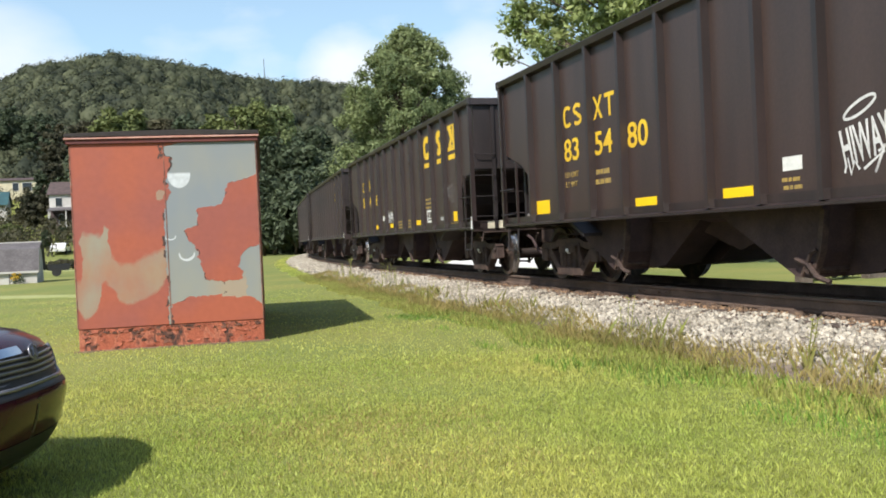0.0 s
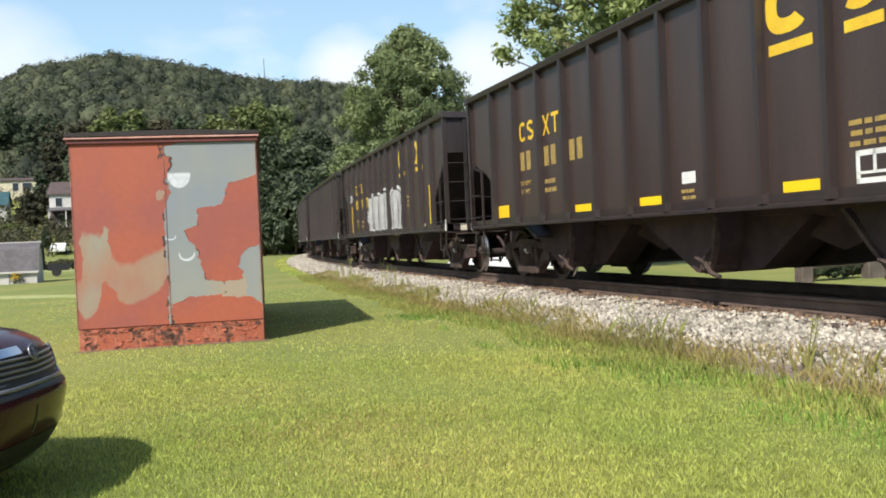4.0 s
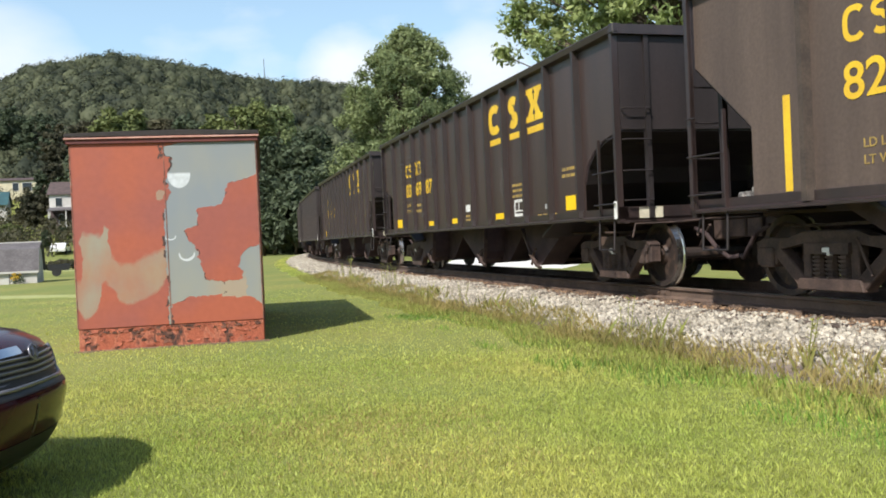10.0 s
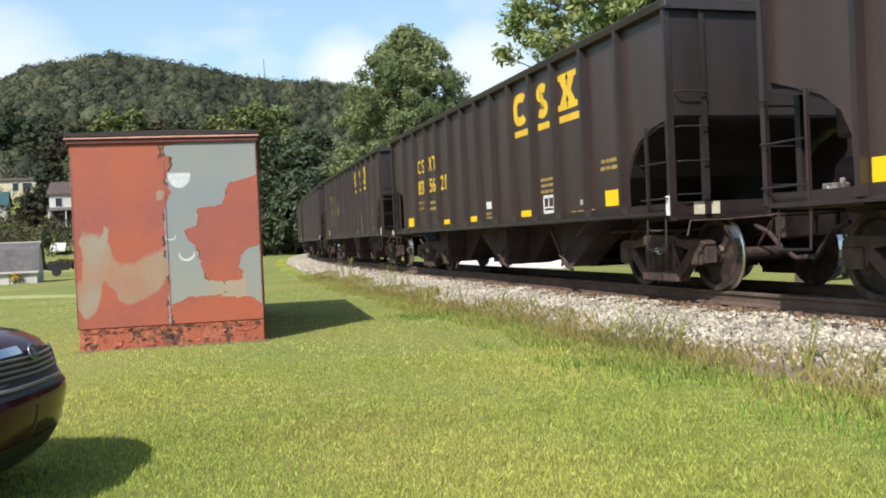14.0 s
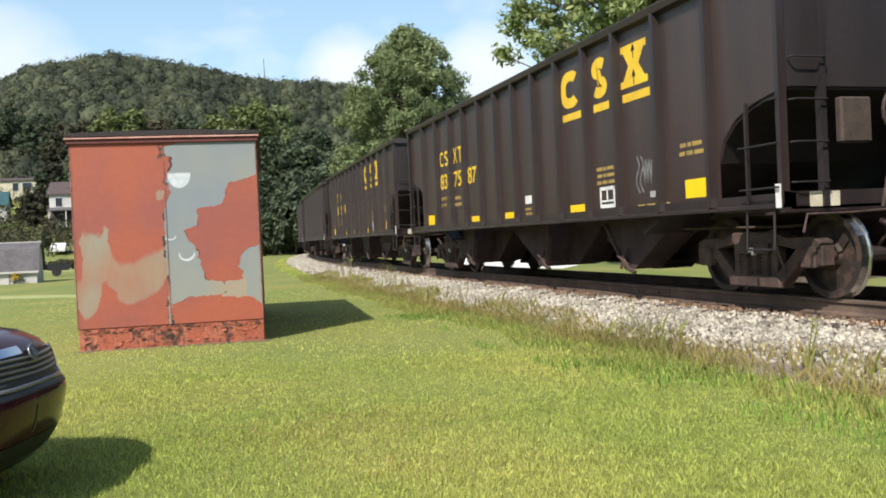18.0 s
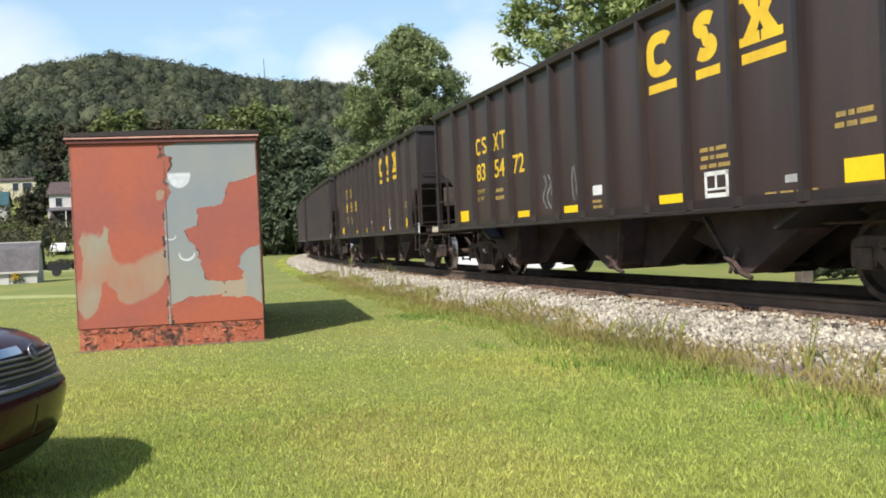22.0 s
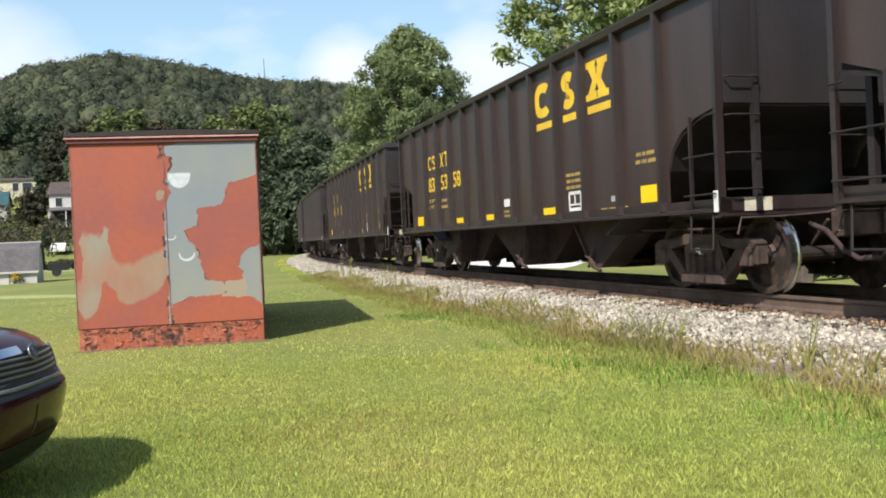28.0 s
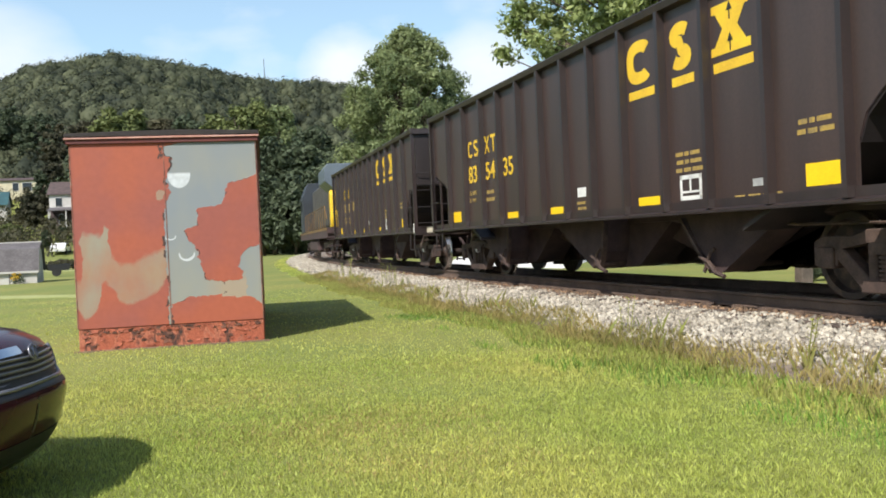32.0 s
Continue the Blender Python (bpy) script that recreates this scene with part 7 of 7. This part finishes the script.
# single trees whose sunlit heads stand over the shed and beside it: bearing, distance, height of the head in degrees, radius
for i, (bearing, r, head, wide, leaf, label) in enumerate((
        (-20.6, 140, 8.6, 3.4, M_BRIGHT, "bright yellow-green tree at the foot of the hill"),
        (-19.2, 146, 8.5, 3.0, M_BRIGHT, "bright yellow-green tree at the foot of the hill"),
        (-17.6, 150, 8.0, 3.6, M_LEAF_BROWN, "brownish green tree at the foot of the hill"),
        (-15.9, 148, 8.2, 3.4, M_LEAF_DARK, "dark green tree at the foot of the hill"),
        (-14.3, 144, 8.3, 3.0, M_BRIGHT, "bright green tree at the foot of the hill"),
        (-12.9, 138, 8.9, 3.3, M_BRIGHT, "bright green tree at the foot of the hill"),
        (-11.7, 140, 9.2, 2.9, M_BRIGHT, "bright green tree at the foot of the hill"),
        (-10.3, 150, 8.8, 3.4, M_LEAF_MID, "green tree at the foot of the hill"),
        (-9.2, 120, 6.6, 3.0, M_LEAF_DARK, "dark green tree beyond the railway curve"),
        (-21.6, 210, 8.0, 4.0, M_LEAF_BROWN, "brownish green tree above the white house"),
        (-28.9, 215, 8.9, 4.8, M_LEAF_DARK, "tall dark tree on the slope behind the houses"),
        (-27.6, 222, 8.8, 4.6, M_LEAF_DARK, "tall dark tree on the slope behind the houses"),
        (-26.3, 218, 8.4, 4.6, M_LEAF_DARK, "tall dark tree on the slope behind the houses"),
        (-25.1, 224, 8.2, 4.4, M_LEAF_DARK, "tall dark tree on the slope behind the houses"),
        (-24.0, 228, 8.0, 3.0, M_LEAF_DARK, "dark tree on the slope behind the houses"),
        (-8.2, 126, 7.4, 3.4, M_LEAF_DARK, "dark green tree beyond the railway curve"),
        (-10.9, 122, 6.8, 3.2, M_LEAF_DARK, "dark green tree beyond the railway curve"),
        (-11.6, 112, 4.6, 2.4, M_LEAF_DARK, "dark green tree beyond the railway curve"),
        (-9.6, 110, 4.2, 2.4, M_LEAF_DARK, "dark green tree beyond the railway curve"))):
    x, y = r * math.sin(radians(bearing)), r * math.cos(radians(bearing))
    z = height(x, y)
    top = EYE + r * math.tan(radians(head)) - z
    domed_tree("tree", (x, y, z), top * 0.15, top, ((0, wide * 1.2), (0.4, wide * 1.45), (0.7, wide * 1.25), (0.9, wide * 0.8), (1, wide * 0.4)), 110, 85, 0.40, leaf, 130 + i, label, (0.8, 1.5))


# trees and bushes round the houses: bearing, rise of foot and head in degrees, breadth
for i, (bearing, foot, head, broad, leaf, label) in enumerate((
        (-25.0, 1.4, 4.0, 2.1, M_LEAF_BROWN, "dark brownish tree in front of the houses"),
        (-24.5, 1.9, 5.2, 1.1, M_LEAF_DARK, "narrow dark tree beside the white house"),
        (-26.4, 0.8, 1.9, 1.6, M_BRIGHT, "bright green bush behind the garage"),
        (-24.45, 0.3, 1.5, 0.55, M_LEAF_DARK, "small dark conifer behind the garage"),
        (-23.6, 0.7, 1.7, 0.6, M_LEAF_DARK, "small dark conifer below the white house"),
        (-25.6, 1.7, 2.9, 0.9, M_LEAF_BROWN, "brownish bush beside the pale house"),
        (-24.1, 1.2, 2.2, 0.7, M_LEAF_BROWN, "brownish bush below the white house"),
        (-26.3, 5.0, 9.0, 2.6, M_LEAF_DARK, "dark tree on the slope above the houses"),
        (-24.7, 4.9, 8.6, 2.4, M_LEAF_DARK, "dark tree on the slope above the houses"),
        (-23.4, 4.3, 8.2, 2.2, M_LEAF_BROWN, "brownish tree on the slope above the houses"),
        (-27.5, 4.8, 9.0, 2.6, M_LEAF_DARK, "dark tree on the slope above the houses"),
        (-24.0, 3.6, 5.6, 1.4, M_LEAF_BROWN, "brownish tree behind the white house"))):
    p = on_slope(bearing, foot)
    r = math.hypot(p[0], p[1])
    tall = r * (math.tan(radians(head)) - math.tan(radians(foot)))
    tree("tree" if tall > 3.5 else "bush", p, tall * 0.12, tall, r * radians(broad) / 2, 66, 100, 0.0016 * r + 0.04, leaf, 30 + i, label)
for i, (x, y) in enumerate(((-32.0, 73.4), (-33.6, 72.6), (-30.6, 74.2))):
    tree("bush", (x, y, 0), 0.05, 0.9, 1.3, 36, 80, 0.08, M_LEAF_BROWN, 95 + i, "low brownish bush before the parked cars")
hill_woods("undergrowth", 420, 112, 200, -33, -21, 1.5, 60, 0.26, M_LEAF_BROWN, 26, "brown-green scrub between the houses", 0.5)
for i, (x, y, h) in enumerate(((8.4, 18.9, 0.28), (8.9, 19.2, 0.32), (10.3, 19.6, 0.45), (11.0, 20.2, 0.5), (8.0, 18.9, 0.22))):
    tree("bush", (x, y, 0), 0.1, h, h * 0.9, 40, 90, 0.07, M_LEAF_DARK, 90 + i, "dark green bush beyond the railway")


def flower_bush():
    ob = thing("flower_bush", "small bush with yellow flowers before the garage wall", "plant", at=pose(-20.25, 41.35, 0))
    rng = np.random.default_rng(77)
    v, f = leaf_quads(np.array([(0, 0, 0.3), (0.15, 0, 0.2), (-0.15, 0, 0.22)]), np.array([(0.22, 0.2, 0.25)] * 3), 120, 0.05, rng, shell=0.2)
    part("leaves", raw_mesh("leaves", v, f, M_LEAF_DARK), None, ob)
    v, f = leaf_quads(np.array([(0.0, -0.05, 0.45), (-0.1, -0.1, 0.3)]), np.array([(0.22, 0.15, 0.16)] * 2), 60, 0.05, rng, shell=0.6)
    part("blossom", raw_mesh("blossom", v, f, M_YELLOW), None, ob, "yellow flowers")


flower_bush()


def far_car(at, turn, paint, label):
    ob = thing("car", label, "car", "", at=pose(*at, 0, 0, turn))
    bm = bmesh.new()
    prism(bm, [(-2.2, 0.35), (2.2, 0.35), (2.25, 0.7), (1.3, 0.9), (0.7, 1.4), (-1.2, 1.42), (-1.9, 0.95), (-2.25, 0.85)], -0.85, 0.85)
    part("body", bm, paint, ob, bevel=0.05)
    bm = bmesh.new()
    prism(bm, [(1.15, 0.95), (0.65, 1.34), (-1.15, 1.36), (-1.7, 0.98)], -0.865, 0.865)
    part("window", bm, M_GLASSDARK, ob)
    for x in (-1.4, 1.4):
        for y in (-0.8, 0.8):
            bm = bmesh.new()
            rod(bm, (x, y - 0.1, 0.32), (x, y + 0.1, 0.32), 0.32, 16)
            part("wheel", bm, M_RUBBER, ob)


far_car((-47.6, 108.6, height(-47.6, 108.6)), 104, M_CARWHITE, "white car parked below the houses")


def cart():
    ob = thing("garden_cart", "small dark garden cart standing on the grass by the garage", "cart", at=pose(-23.6, 53.6, 0, 0, 0, 20))
    bm = bmesh.new()
    prism(bm, [(-0.6, 0.35), (0.5, 0.35), (0.65, 0.75), (-0.7, 0.75)], -0.35, 0.35)
    part("tub", bm, M_BLACKPLASTIC, ob)
    for y in (-0.4, 0.4):
        bm = bmesh.new()
        rod(bm, (-0.2, y - 0.04, 0.25), (-0.2, y + 0.04, 0.25), 0.25, 14)
        part("wheel", bm, M_RUBBER, ob)
    bm = bmesh.new()
    pipe(bm, [(0.6, 0, 0.6), (1.4, 0, 0.75)], 0.03)
    part("handle", bm, M_BLACKPLASTIC, ob)


cart()


def mast():
    ob = thing("radio_mast", "thin grey radio mast on the hill's crest", "mast")
    x, y = 410 * math.sin(radians(-11.05)), 410 * math.cos(radians(-11.05))
    ob.matrix_basis = pose(x, y, height(x, y))
    bm = bmesh.new()
    rod(bm, (0, 0, 0), (0, 0, 21), 0.25, 6, 0.14)
    part("pole", bm, M_LOCOGREY, ob)


mast()


def drive():
    bm = bmesh.new()
    prism(bm, [(-41, 86), (-30, 82), (-25, 66), (-31, 68)], -0.05, 0.012, "z")
    prism(bm, [(-30, 31.5), (-16, 28.2), (-9, 25.2), (-9, 26.6), (-16, 29.8), (-30, 33.4)], -0.05, 0.01, "z")
    tagged(new("drive", mesh_of("drive", bm, M_DRIVE)), "pale worn gravel drive across the grass", "drive", kind="structure")


drive()


# ---- what moves ----
def set_on_line(s):
    a, ha = line(s - 5.7, 0, RAIL_Z)
    b, hb = line(s + 5.7, 0, RAIL_Z)
    d = b - a
    return Matrix.Translation((a + b) / 2) @ pose(0, 0, 0, 0, 0, math.degrees(math.atan2(d.y, d.x)))


# the slack runs in and out: metres ahead of the even run at some seconds
SURGE = {0: 0.11, 1: 0.0, 2: -0.18, 3: -0.07, 6: -0.04, 7: 0.08, 8: 0.20, 9: 0.0, 10: -0.07, 11: 0.0, 29: 0.02, 30: 0.08, 31: 0.05, 32: 0.10}


def surge(t):
    a = int(t)
    p, q = SURGE.get(a, 0.0), SURGE.get(a + 1, 0.0)
    u = t - a
    return p + (q - p) * u * u * (3 - 2 * u)


# couplers stand a little slack or stretched behind some cars
LAG = {3: 0.06, 6: -0.13, 7: -0.06}


def motions():
    def run(vehicle, lag, wheels):
        rows = []
        t = 0.0
        while t < 32.01:
            rows.append((t, set_on_line(travelled(t) + surge(t) - lag)))
            t += 0.5
        walk(vehicle, rows)
        # wheels roll while they are near the curve and the lawn
        for w in wheels:
            home = w.matrix_basis.copy()
            wr, last = [(0.0, home)], 0.0
            for i in range(1, 480):
                t = i / 15
                s = travelled(t) - lag
                if -95 < s < 30:
                    wr.append((t, home @ pose(0, 0, 0, 0, math.degrees((s + 95) / 0.457) % 360.0, 0)))
            wr.append((32.0, wr[-1][1]))
            if len(wr) > 2:
                first = wr[1]
                if first[0] > 0.1:
                    wr[0] = (0.0, first[1])
                else:
                    wr[0] = (0.0, home @ pose(0, 0, 0, 0, math.degrees((travelled(0) - lag + 95) / 0.457) % 360.0, 0))
                walk(w, wr)
    for i, car in enumerate(CARS):
        run(car, (i - 1) * PITCH + END + LAG.get(i, 0.0), [o for o in car.children_recursive if o.name.startswith("wheelset")])
    run(LOCO, (len(CARS) - 1) * PITCH + 11.5, [o for o in LOCO.children_recursive if o.name.startswith("wheelset")])


motions()
